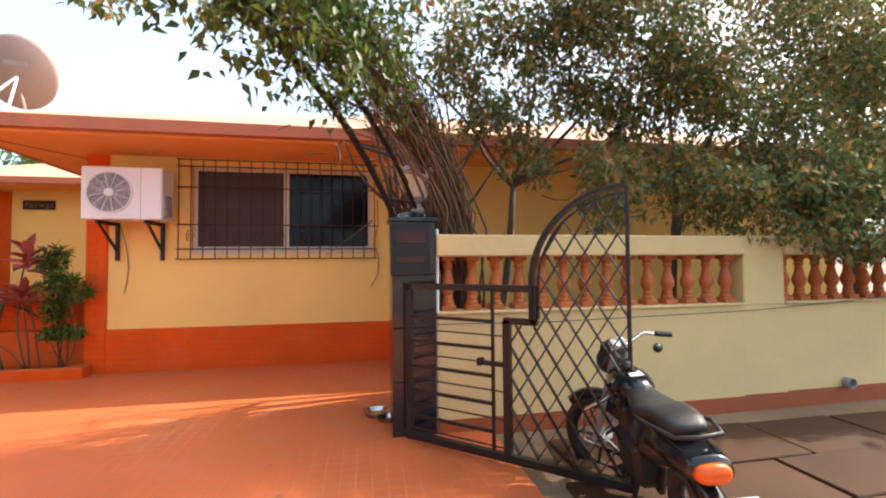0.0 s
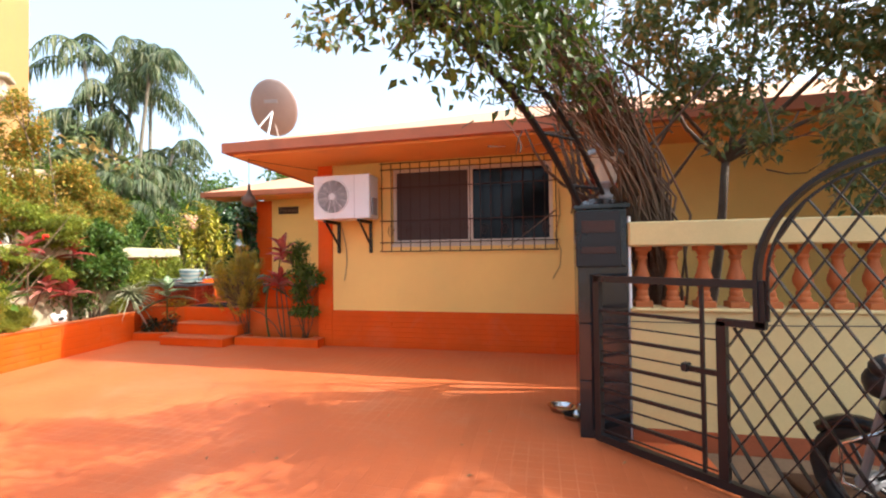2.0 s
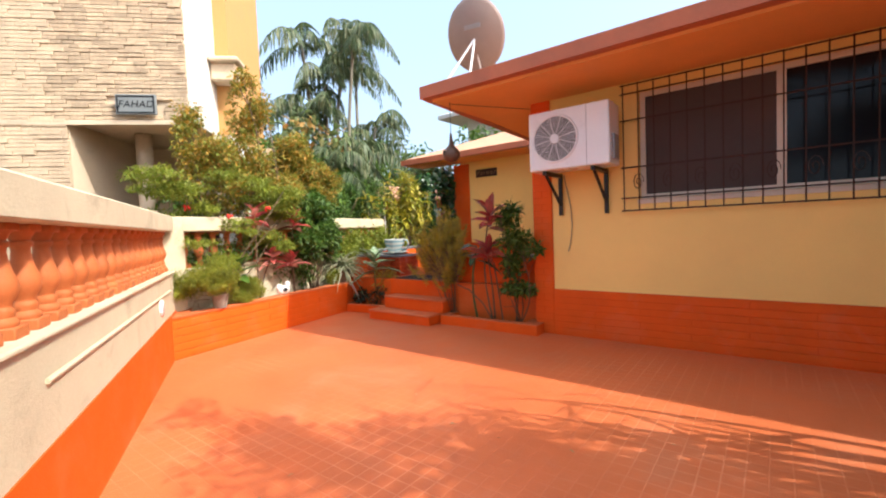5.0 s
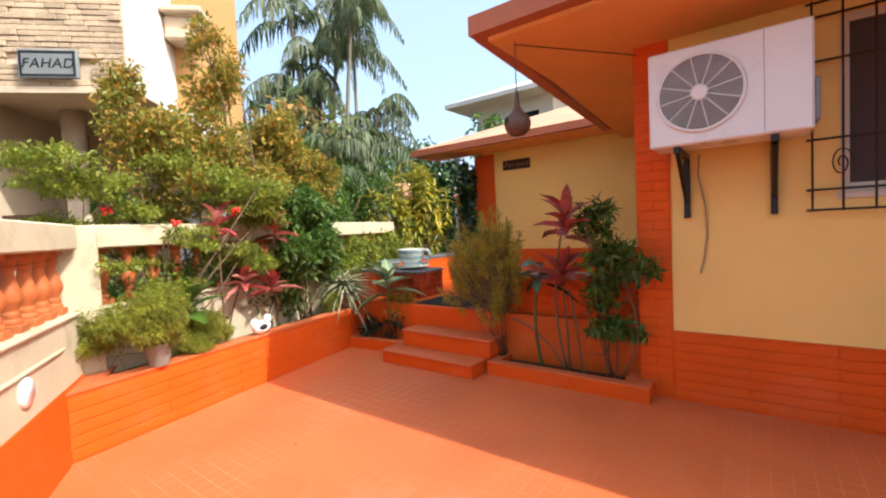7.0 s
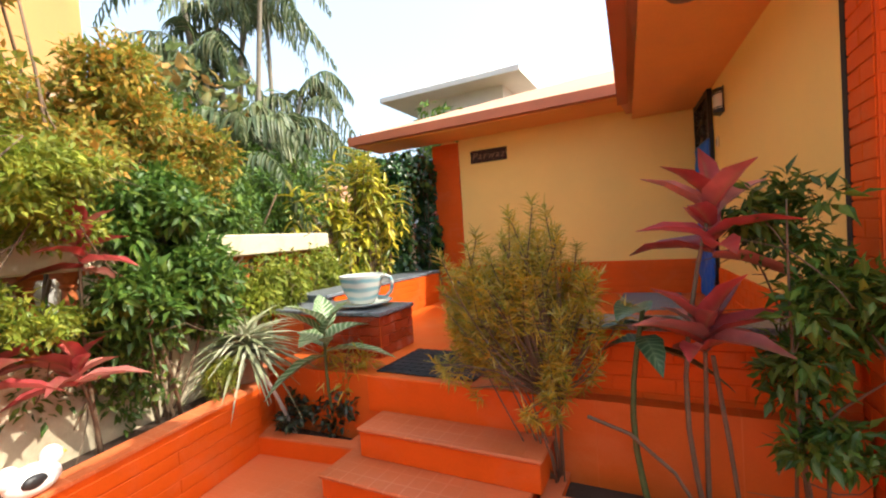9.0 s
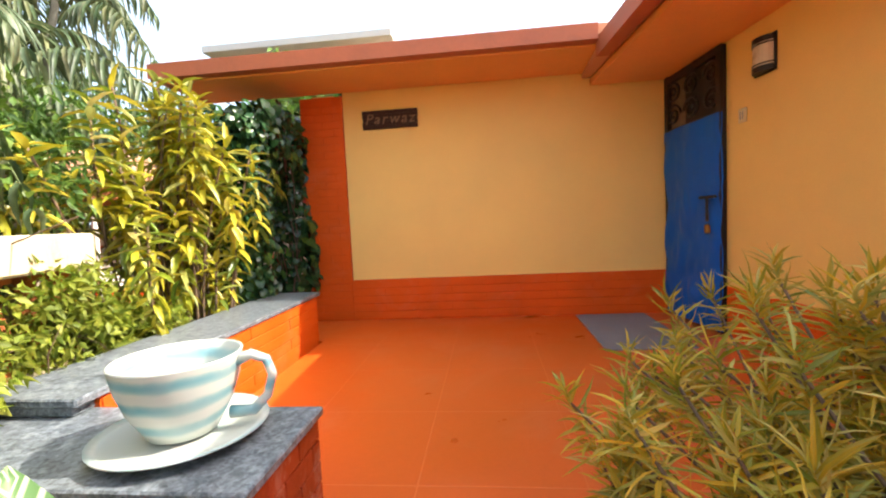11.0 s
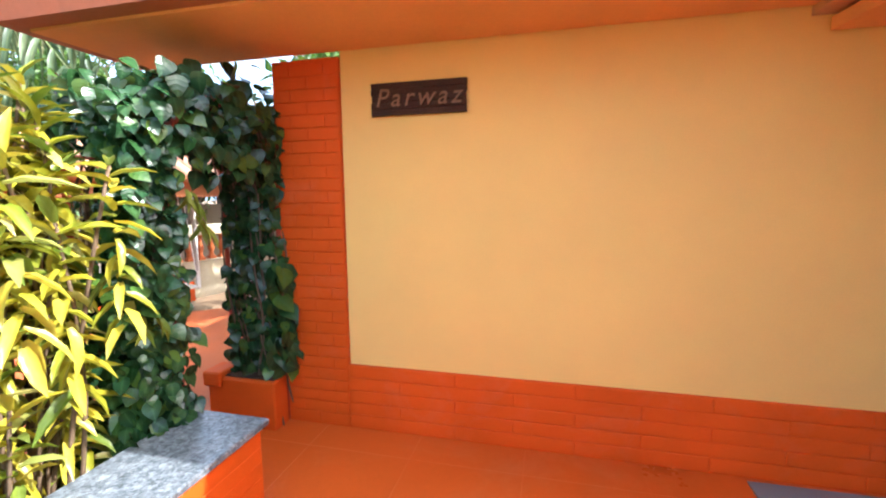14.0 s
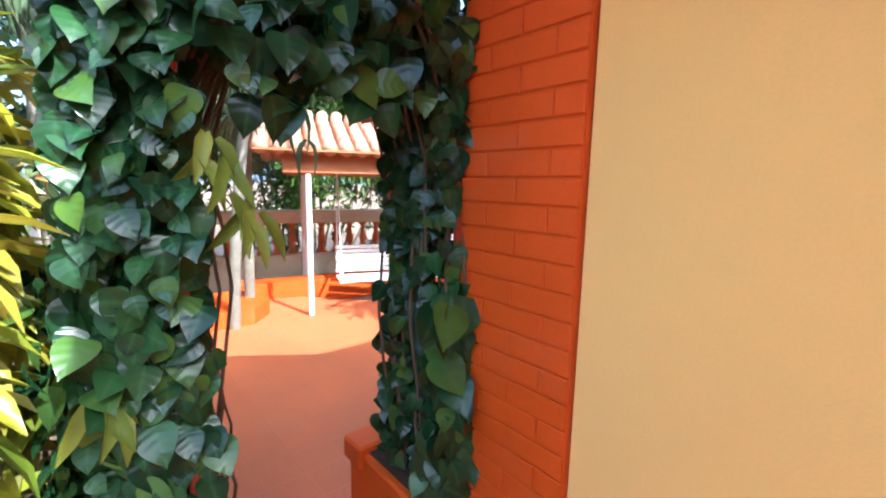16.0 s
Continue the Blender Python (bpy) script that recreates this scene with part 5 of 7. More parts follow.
for p in ((0, 0, 0), (-0.2, -0.42, 0.12), (0.05, 0.5, 0.1)):
    fb = Build()
    for k in range(7):
        fb.ball(tuple(np.array(p) + rs0.normal(0, 0.014, 3)), 0.017, 5, 7)
    part("blossom", fb, PETAL, fl, smooth=True)
shrub("green_shrub", "bushy dark green shrub on thin stems", (-6.95, 4.72, BED), [((-6.9, 4.65, 1.45), (0.42, 0.42, 0.36)), ((-7.0, 4.95, 1.25), (0.42, 0.40, 0.36)), ((-6.85, 4.45, 1.2), (0.32, 0.3, 0.28)), ((-6.95, 4.75, 1.78), (0.34, 0.34, 0.25))], 12500, 0.072, G_MID, 17, OVATE, 0.45, 8, 0.014)
shrub("dark_shrub", "thin dark shrub in the bed", (-7.0, 4.1, BED), [((-6.92, 3.95, 0.98), (0.3, 0.5, 0.4)), ((-6.9, 3.3, 0.95), (0.25, 0.5, 0.4)), ((-6.9, 4.5, 0.85), (0.25, 0.3, 0.35)), ((-6.85, 2.7, 0.95), (0.25, 0.4, 0.4))], 5200, 0.06, G_MID, 18, OVATE, 0.45, 9, 0.01)
shrub("small_fern", "yellow-green fern clump at the planter end", (-6.82, 4.95, BED), [((-6.82, 4.98, 0.58), (0.13, 0.14, 0.15))], 900, 0.04, G_FERN, 19, STRAP, 0.22, 8, 0.004, cat="fern", shell=0.1)
pot("round clay pot on the planter end", (-6.93, 5.27, 0.4745), 0.125, 0.19, CLAY)
whorl_plant("spider_plant", "pale striped spider plant in a clay pot", (-6.93, 5.27, 0.64), [(0, 0, 0.02, 0.16), (0.03, 0.03, 0.0, 0.12), (-0.03, 0.0, 0.03, 0.14)], 48, 0.45, 0.026, G_SPIDER, 20, ARCHED, GREEN_STEM, 0.006, 0.75)
# tall shrubs and hedge behind the bed
shrub("orange_tipped_shrub", "tall shrub with orange young leaves", (-7.75, 4.3, 0.0), [((-7.62, 4.0, 2.55), (0.62, 0.55, 0.62)), ((-7.55, 4.05, 3.25), (0.40, 0.36, 0.52)), ((-7.8, 4.7, 2.3), (0.65, 0.6, 0.55)), ((-7.7, 5.2, 2.0), (0.6, 0.5, 0.45)), ((-7.5, 3.7, 2.0), (0.45, 0.45, 0.4)), ((-7.55, 4.02, 3.7), (0.22, 0.22, 0.26)), ((-7.3, 4.4, 2.0), (0.5, 0.5, 0.4)), ((-7.5, 3.35, 2.5), (0.4, 0.45, 0.5)), ((-7.6, 4.85, 2.65), (0.4, 0.45, 0.4)), ((-7.6, 3.2, 2.95), (0.2, 0.25, 0.3)), ((-7.55, 5.4, 2.3), (0.35, 0.4, 0.3))], 34000, 0.064, G_ORANGE, 21, OVATE, 0.45, 14, 0.02, 0.0, shell=0.3, cat="tall shrub")
shrub("hedge_shrub", "dense green shrub behind the wall", (-8.1, 6.0, -0.1), [((-7.9, 5.7, 1.75), (0.7, 0.6, 0.5)), ((-8.2, 6.5, 1.9), (0.7, 0.7, 0.55)), ((-8.6, 5.6, 2.4), (0.8, 0.7, 0.7)), ((-8.9, 7.2, 2.2), (0.9, 0.8, 0.7))], 16000, 0.08, G_MID, 22, OVATE, 0.42, 10, 0.02)
shrub("low_hedge", "straggly low hedge behind the parapet", (-7.62, 6.2, -0.1), [((-7.42, 6.05, 1.12), (0.16, 0.38, 0.35)), ((-7.46, 6.6, 1.08), (0.15, 0.4, 0.36)), ((-7.12, 5.6, 1.12), (0.14, 0.3, 0.28)), ((-7.20, 6.0, 1.12), (0.14, 0.3, 0.26)), ((-7.5, 6.85, 1.1), (0.16, 0.3, 0.3)), ((-7.52, 7.2, 0.95), (0.2, 0.35, 0.4)), ((-7.3, 5.75, 1.0), (0.2, 0.25, 0.3))], 8200, 0.055, G_LIME, 23, OVATE, 0.5, 14, 0.01, shell=0.25)
# small bed beside the steps
whorl_plant("dumb_cane", "white-veined dumb cane beside the steps", (-6.30, 5.50, 0.07), [(-0.02, -0.04, 0.58, 0.80)], 9, 0.46, 0.20, leaf_material("white_veined_leaves", [(0.08, 0.17, 0.05), (0.13, 0.24, 0.07), (0.06, 0.14, 0.04)], 0.35, 0.2, 0.3, (0.62, 0.66, 0.45), 0.75), 24, BROAD, GREEN_STEM, 0.014, 0.8)
shrub("bronze_ground_cover", "low dark bronze-leaved plants in the bed", (-6.45, 5.48, 0.07), [((-6.55, 5.42, 0.22), (0.22, 0.2, 0.16)), ((-6.25, 5.5, 0.25), (0.2, 0.2, 0.2))], 800, 0.06, G_BLACK, 25, OVATE, 0.6, 8, 0.006, shell=0.2, cat="ground cover")
shrub("thin_croton", "thin yellow-green croton beside the steps", (-6.15, 5.55, 0.07), [((-6.15, 5.55, 0.55), (0.16, 0.16, 0.2)), ((-6.4, 5.6, 0.5), (0.14, 0.14, 0.18))], 420, 0.09, G_CROTON, 26, STRAP, 0.13, 6, 0.006, shell=0.1)
tagged(part("cane", Build().tube([(-6.56, 5.35, 0.07), (-6.66, 5.30, 0.35), (-6.80, 5.25, 0.62)], 0.014, 6), surface("pale_cane", (0.52, 0.46, 0.38), 0.1, 0.7)), "pale bent cane leaning on the pot", "cane")

# bed below the porch wall: croton, dumb cane, cordyline, green shrub
rs1 = np.random.RandomState(31)
croton = thing("croton", "dense yellow-green narrow-leaved croton bush", "croton", (-4.66, 5.36, 0.07))
chunks, tips = [], []
for cx, cy, cz in ((-0.50, 0.05, 0.95), (-0.34, -0.05, 1.18), (-0.08, 0.05, 1.24), (0.14, 0.0, 1.10), (-0.40, 0.12, 0.78), (-0.10, -0.12, 0.95), (0.16, -0.05, 0.86),
                   (-0.24, 0.10, 0.84), (-0.24, -0.02, 1.04), (-0.58, 0.14, 1.10), (-0.16, 0.15, 1.32), (0.05, -0.12, 0.62), (-0.50, 0.0, 0.68), (0.0, 0.05, 1.06),
                   (-0.30, 0.22, 0.95), (-0.10, 0.22, 1.10), (-0.42, 0.20, 1.02), (0.06, 0.15, 0.88), (-0.46, -0.06, 0.84), (-0.20, 0.20, 0.74), (-0.32, 0.28, 1.14)):
    for k in range(13):
        tips.append(np.array([cx, cy, cz]) + rs1.normal(0, 1, 3) * np.array([0.10, 0.10, 0.085]))
tips += [np.array([x, y, z]) for x, y, z in ((-0.05, -0.05, 1.50), (-0.2, 0.02, 1.46), (0.05, -0.2, 0.48), (-0.1, -0.15, 0.42), (-0.35, -0.1, 1.36), (-0.36, 0.54, 1.24), (-0.30, 0.62, 1.15), (-0.42, 0.5, 1.10), (-0.25, 0.58, 1.26), (-0.40, 0.62, 1.0), (-0.27, 0.5, 1.05), (-0.33, 0.68, 1.05))]
tips = [np.array([max(q[0], -0.60), q[1], q[2]]) if q[1] < 0.3 else q for q in tips]
for tip in tips:
    cb = Build()
    limb(cb, (rs1.normal(0, 0.02), rs1.normal(0, 0.02), 0.0 if rs1.random() < 0.06 else 0.5), tip, 0.0055, 0.003, rs1, 0.12, 5, 5)
    part("stem", cb, CANE, croton, smooth=True)
    n = 54
    a, k = np.arange(n) * 2.4 + rs1.uniform(0, 6), np.linspace(0, 1, n)
    ax = unit((tip - np.array([0, 0, 0.5]))[None])[0] * 0.6 + np.array([0, 0, 0.5])
    P = tip + ax * ((k - 0.8) * 0.15)[:, None]
    el = -0.55 + 1.35 * k + rs1.normal(0, 0.3, n)
    D = np.stack([np.cos(a) * np.cos(el), np.sin(a) * np.cos(el), np.sin(el)], 1) + ax * 0.3
    near = 0.95 if tip[1] > 0.3 else 1.0
    chunks.append(leaves(STRAP, P, D, near * 0.066 * rs1.uniform(0.45, 1.3, n), near * np.full(n, 0.0066) * rs1.uniform(0.6, 1.4, n), rs1, 0.8))
foliage("foliage", chunks, G_CROTON, croton)
whorl_plant("dumb_cane", "dark green dumb cane with a speckled stem", (-4.22, 5.36, 0.07), [(0.0, -0.02, 0.80, 0.98)], 8, 0.34, 0.14, leaf_material("dark_veined_leaves", [(0.03, 0.08, 0.03), (0.05, 0.12, 0.04)], 0.35, 0.15, 0.3, (0.25, 0.34, 0.18), 0.4), 33, BROAD, GREEN_STEM, 0.018, 0.5, droop=0.25)
whorl_plant("cordyline", "tall cordyline with bright red top leaves", (-4.0, 5.36, 0.07), [(0.06, -0.12, 1.22, 1.44), (0.02, -0.14, 0.82, 0.92)], 13, 0.38, 0.105, G_RED, 34, STRAP, CANE, 0.013, 0.9)
tagged(part("bare_cane", Build().tube([(-4.0, 5.34, 0.07), (-4.12, 5.3, 0.3), (-4.3, 5.25, 0.48), (-4.48, 5.22, 0.55)], 0.009, 6), CANE), "bent bare plant cane", "cane")
tagged(part("bare_cane", Build().tube([(-3.86, 5.36, 0.07), (-3.9, 5.34, 0.45), (-3.95, 5.32, 0.85)], 0.01, 6), CANE), "upright bare plant cane", "cane")
shrub("green_shrub", "upright glossy green shrub by the column", (-3.62, 5.34, 0.07), [((-3.68, 5.28, 1.42), (0.22, 0.2, 0.22)), ((-3.55, 5.22, 1.12), (0.26, 0.2, 0.22)), ((-3.66, 5.25, 0.82), (0.2, 0.18, 0.16)), ((-3.55, 5.25, 0.55), (0.24, 0.18, 0.11)), ((-3.35, 5.16, 1.05), (0.16, 0.12, 0.12))], 2600, 0.072, G_MID, 35, OVATE, 0.38, 6, 0.009, shell=0.3)
# yellow-striped dracaena behind the parapet
rs2 = np.random.RandomState(41)
song = thing("dracaena", "tall yellow-striped dracaena behind the parapet", "dracaena", (-7.62, 7.75, 0.3))
cb, chunks = Build(), []
for i in range(72):
    x, y = rs2.normal(-0.04, 0.15), min(0.26, rs2.normal(-0.05, 0.34))
    top = 0.75 + 1.65 * rs2.random() ** 0.75 - abs(y) * 0.45
    cb = Build()
    limb(cb, (x * 0.5, y * 0.5, 0), (x * 1.3, y * 1.2, top), 0.012, 0.007, rs2, 0.06, 6, 5)
    part("cane", cb, CANE, song, smooth=True)
    n = 30
    a, k = np.arange(n) * 2.4 + rs2.uniform(0, 6), np.linspace(0, 1, n)
    P = np.array([x * 1.3, y * 1.2, top]) + np.stack([0 * k, 0 * k, (k - 1) * 0.62], 1)
    el = -0.55 + 1.4 * k ** 2.2 + rs2.normal(0, 0.3, n)
    D = np.stack([np.cos(a) * np.cos(el), np.sin(a) * np.cos(el), np.sin(el)], 1)
    chunks.append(leaves(STRAP, P, D, 0.165 * rs2.uniform(0.7, 1.2, n), np.full(n, 0.042) * rs2.uniform(0.8, 1.2, n), rs2, 0.15))
foliage("foliage", chunks, G_SONG, song)

# ---- vine arch ----
varch = thing("vine_arch", "red iron arch grown over with heart-leaved betel vine", "arch", (-7.65, 8.85, PORCH_Z))
REDPOST = surface("red_painted_iron", (0.50, 0.06, 0.025), 0.15, 0.45, 60, 4)
for x, x2 in ((-0.32, -0.10), (0.28, 0.30)):
    for px, y in ((x, -0.45), (x2, 0.36)):
        part("post", Build().tube([(px, y, 0), (px, y, 1.62)], 0.015, 8), REDPOST, varch)
    part("hoop", Build().tube([(x + (x2 - x) * a / 16, -0.045 - 0.405 * math.cos(a * math.pi / 16), 1.62 + 0.40 * math.sin(a * math.pi / 16)) for a in range(17)], 0.015, 7), REDPOST, varch)
for a in range(1, 16, 2):
    y, z = -0.045 - 0.405 * math.cos(a * math.pi / 16), 1.62 + 0.40 * math.sin(a * math.pi / 16)
    part("slat", Build().tube([(-0.32, y, z), (0.30, y, z)], 0.011, 6), REDPOST, varch)
rs3 = np.random.RandomState(51)
vb = Build()
for i in range(60):
    side = rs3.random() < 0.62
    x = rs3.uniform(-0.34, 0.26) if side else rs3.uniform(-0.05, 0.32)
    y = (-0.42 + rs3.normal(0, 0.05)) if side else (0.36 + rs3.normal(0, 0.05))
    pts = [(x + 0.05 * math.sin(k * 1.1 + i), y + 0.04 * math.cos(k * 1.3 + i), k * 0.19) for k in range(9)]
    pts += [(x, (y if k < 1 else y * (1 - k * 0.25)), 1.62 + 0.15 * k) for k in range(1, 3)]
    vb.tube(pts, 0.006, 4, False)
part("vine_stem", vb, CANE, varch, smooth=True)
chunks = []


def vine_leaves(n, box, way, size, spread=0.5):
    (ax, ay, az), (bx, by, bz) = box
    P = np.stack([rs3.uniform(ax, bx, n), rs3.uniform(ay, by, n), rs3.uniform(az, bz, n)], 1)
    D = np.array([0, 0, -0.85])[None] + np.array(way)[None] * 0.3 + rs3.normal(0, 0.36, (n, 3))
    L = size * rs3.uniform(0.55, 1.2, n)
    chunks.append(leaves(HEART, P, D, L, L * 0.90, rs3, 0.3, way))


# outer skin toward the porch, its two flanks and the crown
vine_leaves(1350, ((0.10, -0.64, 0.02), (0.30, -0.46, 1.95)), (1, -0.35, 0.35), 0.066)
vine_leaves(600, ((-0.3, -0.72, 0.02), (0.26, -0.60, 1.25)), (0.2, -1, 0.3), 0.068)
vine_leaves(260, ((-0.1, -0.62, 0.1), (0.24, -0.46, 1.9)), (0.5, 0.6, 0.3), 0.075)
vine_leaves(300, ((0.10, -0.50, 0.5), (0.31, -0.42, 1.95)), (1, 0.25, 0.3), 0.075)
vine_leaves(420, ((-0.35, -0.58, 1.75), (0.42, 0.1, 2.10)), (0.5, -0.3, 0.9), 0.08)
vine_leaves(240, ((-0.3, -0.35, 1.80), (0.36, 0.3, 2.02)), (0.6, 0, -0.3), 0.085)
vine_leaves(900, ((-0.06, 0.26, 0.36), (0.34, 0.40, 2.0)), (0.6, -0.7, 0.2), 0.07)
vine_leaves(110, ((0.30, 0.24, 0.40), (0.40, 0.42, 1.1)), (1, -0.4, 0.3), 0.11)
vine_leaves(90, ((-0.3, -0.1, 1.95), (0.4, 0.5, 2.25)), (0.4, 0, 0.9), 0.11)
vine_leaves(190, ((0.29, -0.56, 0.42), (0.345, -0.41, 2.02)), (1, -0.3, 0.3), 0.066)
vine_leaves(90, ((0.31, -0.44, 1.6), (0.38, 0.35, 2.05)), (1, -0.2, 0.3), 0.08)
foliage("vine_leaves", chunks, G_BETEL, varch, "dark blue-green heart-shaped leaves")
hang = thing("hanging_dracaena", "long drooping yellow-green leaves among the vine", "dracaena", (-7.42, 8.34, PORCH_Z))
part("stem", Build().tube([(0, 0, 0), (0.0, -0.02, 0.7), (0.02, 0.02, 1.2), (0.10, 0.11, 1.5)], 0.005, 5), GREEN_STEM, hang, smooth=True)
chunks = []
for hx, hy, hz in ((0.11, 0.12, 1.50), (0.12, 0.19, 1.36), (0.07, -0.08, 0.98)):
    n = 6
    a = np.linspace(-1.5, 1.4, n) + rs3.normal(0, 0.2, n)
    D = np.stack([np.cos(a) * 0.6 + 0.2, np.sin(a) * 0.6, -0.75 + rs3.normal(0, 0.25, n)], 1)
    P = np.array([hx, hy, hz])[None] + rs3.normal(0, 0.015, (n, 3))
    chunks.append(leaves(STRAP, P, D, 0.125 * rs3.uniform(0.75, 1.15, n), np.full(n, 0.034), rs3, 0.3, (1, 0, 0.5)))
foliage("foliage", chunks, G_LIME, hang)
apl = structure("planter_arch", Build().box((-7.84, 9.05, PORCH_Z - 0.1), (-7.335, 9.2, 0.86), 0.01).box((-7.86, 9.03, 0.80), (-7.72, 9.22, 0.90), 0.01), RED, "low red planter at the foot of the arch", "planter")
structure("soil_arch", Build().box((-7.72, 9.08, 0.862), (-7.35, 9.18, 0.868)), SOIL, "soil in the arch planter", "soil")


# ---- gate tree and creeper ----
rs4 = np.random.RandomState(61)
tree = thing("garden_tree", "many-stemmed garden tree leaning over the compound wall", "tree", (1.35, 3.7, -0.1))
tb = Build()
O = np.array([1.35, 3.7, -0.1])
ends = []
for i in range(9):
    b0 = np.array([-0.55 + rs4.normal(0, 0.16), rs4.normal(0, 0.12), 0])
    mid = b0 + np.array([rs4.normal(-0.05, 0.15), rs4.normal(-0.1, 0.12), 1.9])
    limb(tb, b0, mid, 0.032, 0.026, rs4, 0.05, 6, 6)
    for k in range(3):
        e = mid + np.array([rs4.normal(-0.1, 0.35), rs4.normal(-0.2, 0.35), rs4.uniform(0.5, 1.5)])
        limb(tb, mid, e, 0.022, 0.008, rs4, 0.15, 6, 5)
        ends.append(e)
b0 = np.array([0.0, 0.2, 0])
fork = np.array([0.35, 0.1, 2.3])
limb(tb, b0, fork, 0.055, 0.035, rs4, 0.06, 7, 8)
for e in ((-0.1, 0.0, 3.6), (0.55, -0.1, 3.9), (1.1, -0.2, 3.3), (1.7, -0.4, 3.8), (2.2, -0.2, 3.0)):
    limb(tb, fork, e, 0.026, 0.008, rs4, 0.12, 7, 6)
    ends.append(np.array(e))
limb(tb, fork, (-1.6, -1.1, 3.35), 0.02, 0.006, rs4, 0.1, 9, 5)
limb(tb, (-1.6, -1.1, 3.35), (-3.1, -1.4, 3.2), 0.006, 0.003, rs4, 0.06, 7, 4)
for x in (1.9, 2.6, 3.4):
    limb(tb, (x, 0.2, 0), (x + 0.2, -0.2, 3.2), 0.05, 0.02, rs4, 0.08, 7, 7)
part("trunk", tb, BARK, tree, smooth=True)
twigs = Build()
for i in range(90):
    e = ends[rs4.randint(len(ends))]
    s = e + rs4.normal(0, 0.25, 3)
    limb(twigs, s, s + rs4.normal(0, 0.28, 3) + np.array([0.1, -0.1, 0.1]), 0.008, 0.003, rs4, 0.2, 5, 4)
part("twig_mass", twigs, BARK, tree, smooth=True, kind="stuff")
blobs = [((2.9, 3.0, 2.35), (0.75, 0.5, 0.62)), ((3.9, 3.1, 2.3), (0.9, 0.6, 0.75)), ((5.0, 3.3, 2.3), (1.0, 0.8, 0.9)), ((3.4, 3.2, 3.3), (1.3, 0.9, 0.9)), ((5.0, 3.4, 3.6), (1.5, 1.0, 1.1)),
         ((2.3, 3.2, 3.5), (1.0, 0.9, 0.75)), ((1.2, 3.0, 3.75), (0.9, 0.8, 0.6)), ((3.2, 3.0, 4.5), (1.6, 1.1, 0.8)), ((5.5, 3.2, 4.8), (1.6, 1.2, 0.9)), ((6.6, 3.4, 3.0), (1.2, 1.0, 1.3)),
         ((3.6, 2.65, 1.75), (0.6, 0.3, 0.3)), ((4.2, 2.55, 1.85), (0.6, 0.3, 0.35)), ((5.2, 2.5, 1.95), (0.7, 0.3, 0.4)), ((4.6, 2.8, 1.7), (0.7, 0.4, 0.35)), ((2.4, 2.9, 1.9), (0.4, 0.35, 0.3)), ((0.6, 2.5, 3.7), (0.8, 0.8, 0.4)), ((4.6, 2.6, 2.0), (0.8, 0.4, 0.5)), ((5.6, 2.65, 2.1), (0.9, 0.5, 0.65)), ((3.3, 2.7, 2.05), (0.6, 0.35, 0.4)), ((2.2, 2.75, 2.25), (0.5, 0.4, 0.45)), ((1.9, 3.3, 3.1), (0.6, 0.5, 0.5)), ((2.5, 3.1, 2.85), (0.6, 0.45, 0.45)), ((-0.9, 2.4, 3.15), (0.5, 0.4, 0.12)), ((-1.6, 2.3, 3.1), (0.4, 0.3, 0.1)), ((-0.4, 2.5, 3.3), (0.5, 0.4, 0.15)), ((1.5, 3.2, 2.7), (0.35, 0.4, 0.35)), ((1.0, 3.2, 3.0), (0.5, 0.4, 0.45)), ((0.75, 3.1, 3.3), (0.5, 0.4, 0.4)), ((1.6, 3.1, 2.35), (0.35, 0.3, 0.3)), ((4.7, 2.5, 1.5), (0.7, 0.25, 0.3)), ((5.7, 2.5, 1.5), (0.8, 0.3, 0.35)), ((6.8, 2.6, 1.7), (0.8, 0.3, 0.5))]
P, out = blob_points(clumps([(np.array(c) - O, np.array(r)) for c, r in blobs], rs4, 10, 0.42), 62000, rs4, 0.15)
D = out * 0.4 + rs4.normal(0, 0.6, (len(P), 3)) + np.array([0, 0, -0.25])
L = 0.08 * rs4.uniform(0.6, 1.25, len(P))
foliage("crown", [leaves(OVATE, P, D, L, L * 0.45, rs4)], G_TREE, tree, "small dull green leaves with orange young tips")

creeper = thing("creeper", "tangled woody creeper lying over the gate arch", "creeper", (0.75, 3.1, 0.0))
WOODY = surface("pale_woody_stem", (0.20, 0.13, 0.085), 0.35, 0.85, 60, 8, 0.5)
O = np.array([0.75, 3.1, 0.0])
for i in range(130):
    b0 = np.array([rs4.uniform(0.0, 0.5), rs4.uniform(0.1, 0.5), -0.1])
    mid = np.array([rs4.uniform(-0.02, 0.45), rs4.uniform(0.02, 0.5), rs4.uniform(1.9, 2.45)])
    s = rs4.uniform(0.12, 0.62)
    end = np.array(arch_point(s, rs4.uniform(0.08, 0.85))) - O + np.array([0.0, 0.0, rs4.uniform(0.05, 0.5)])
    k = np.linspace(0, 1, 9)[:, None]
    wob = rs4.normal(0, 0.05, (9, 3)) * (k * (1 - k) * 4)
    path = b0 * (1 - k) ** 2 + 2 * k * (1 - k) * (mid * 1.25 - b0 * 0.1 - end * 0.1) + end * k ** 2 + wob
    part("stem", Build().tube([tuple(q) for q in path], list(np.linspace(0.014, 0.004, 9)), 5, False), WOODY, creeper, smooth=True)
pts, outs = [], []
for i in range(2500):
    s = rs4.uniform(0.40, 0.80) if i % 4 else rs4.uniform(0.15, 0.5)
    p = np.array(arch_point(s, rs4.uniform(0.25, 1.05))) + np.array([rs4.normal(0, 0.08), rs4.normal(0, 0.08), 0.08 + abs(rs4.normal(0.08, 0.28))])
    pts.append(p - O)
sprays = Build()
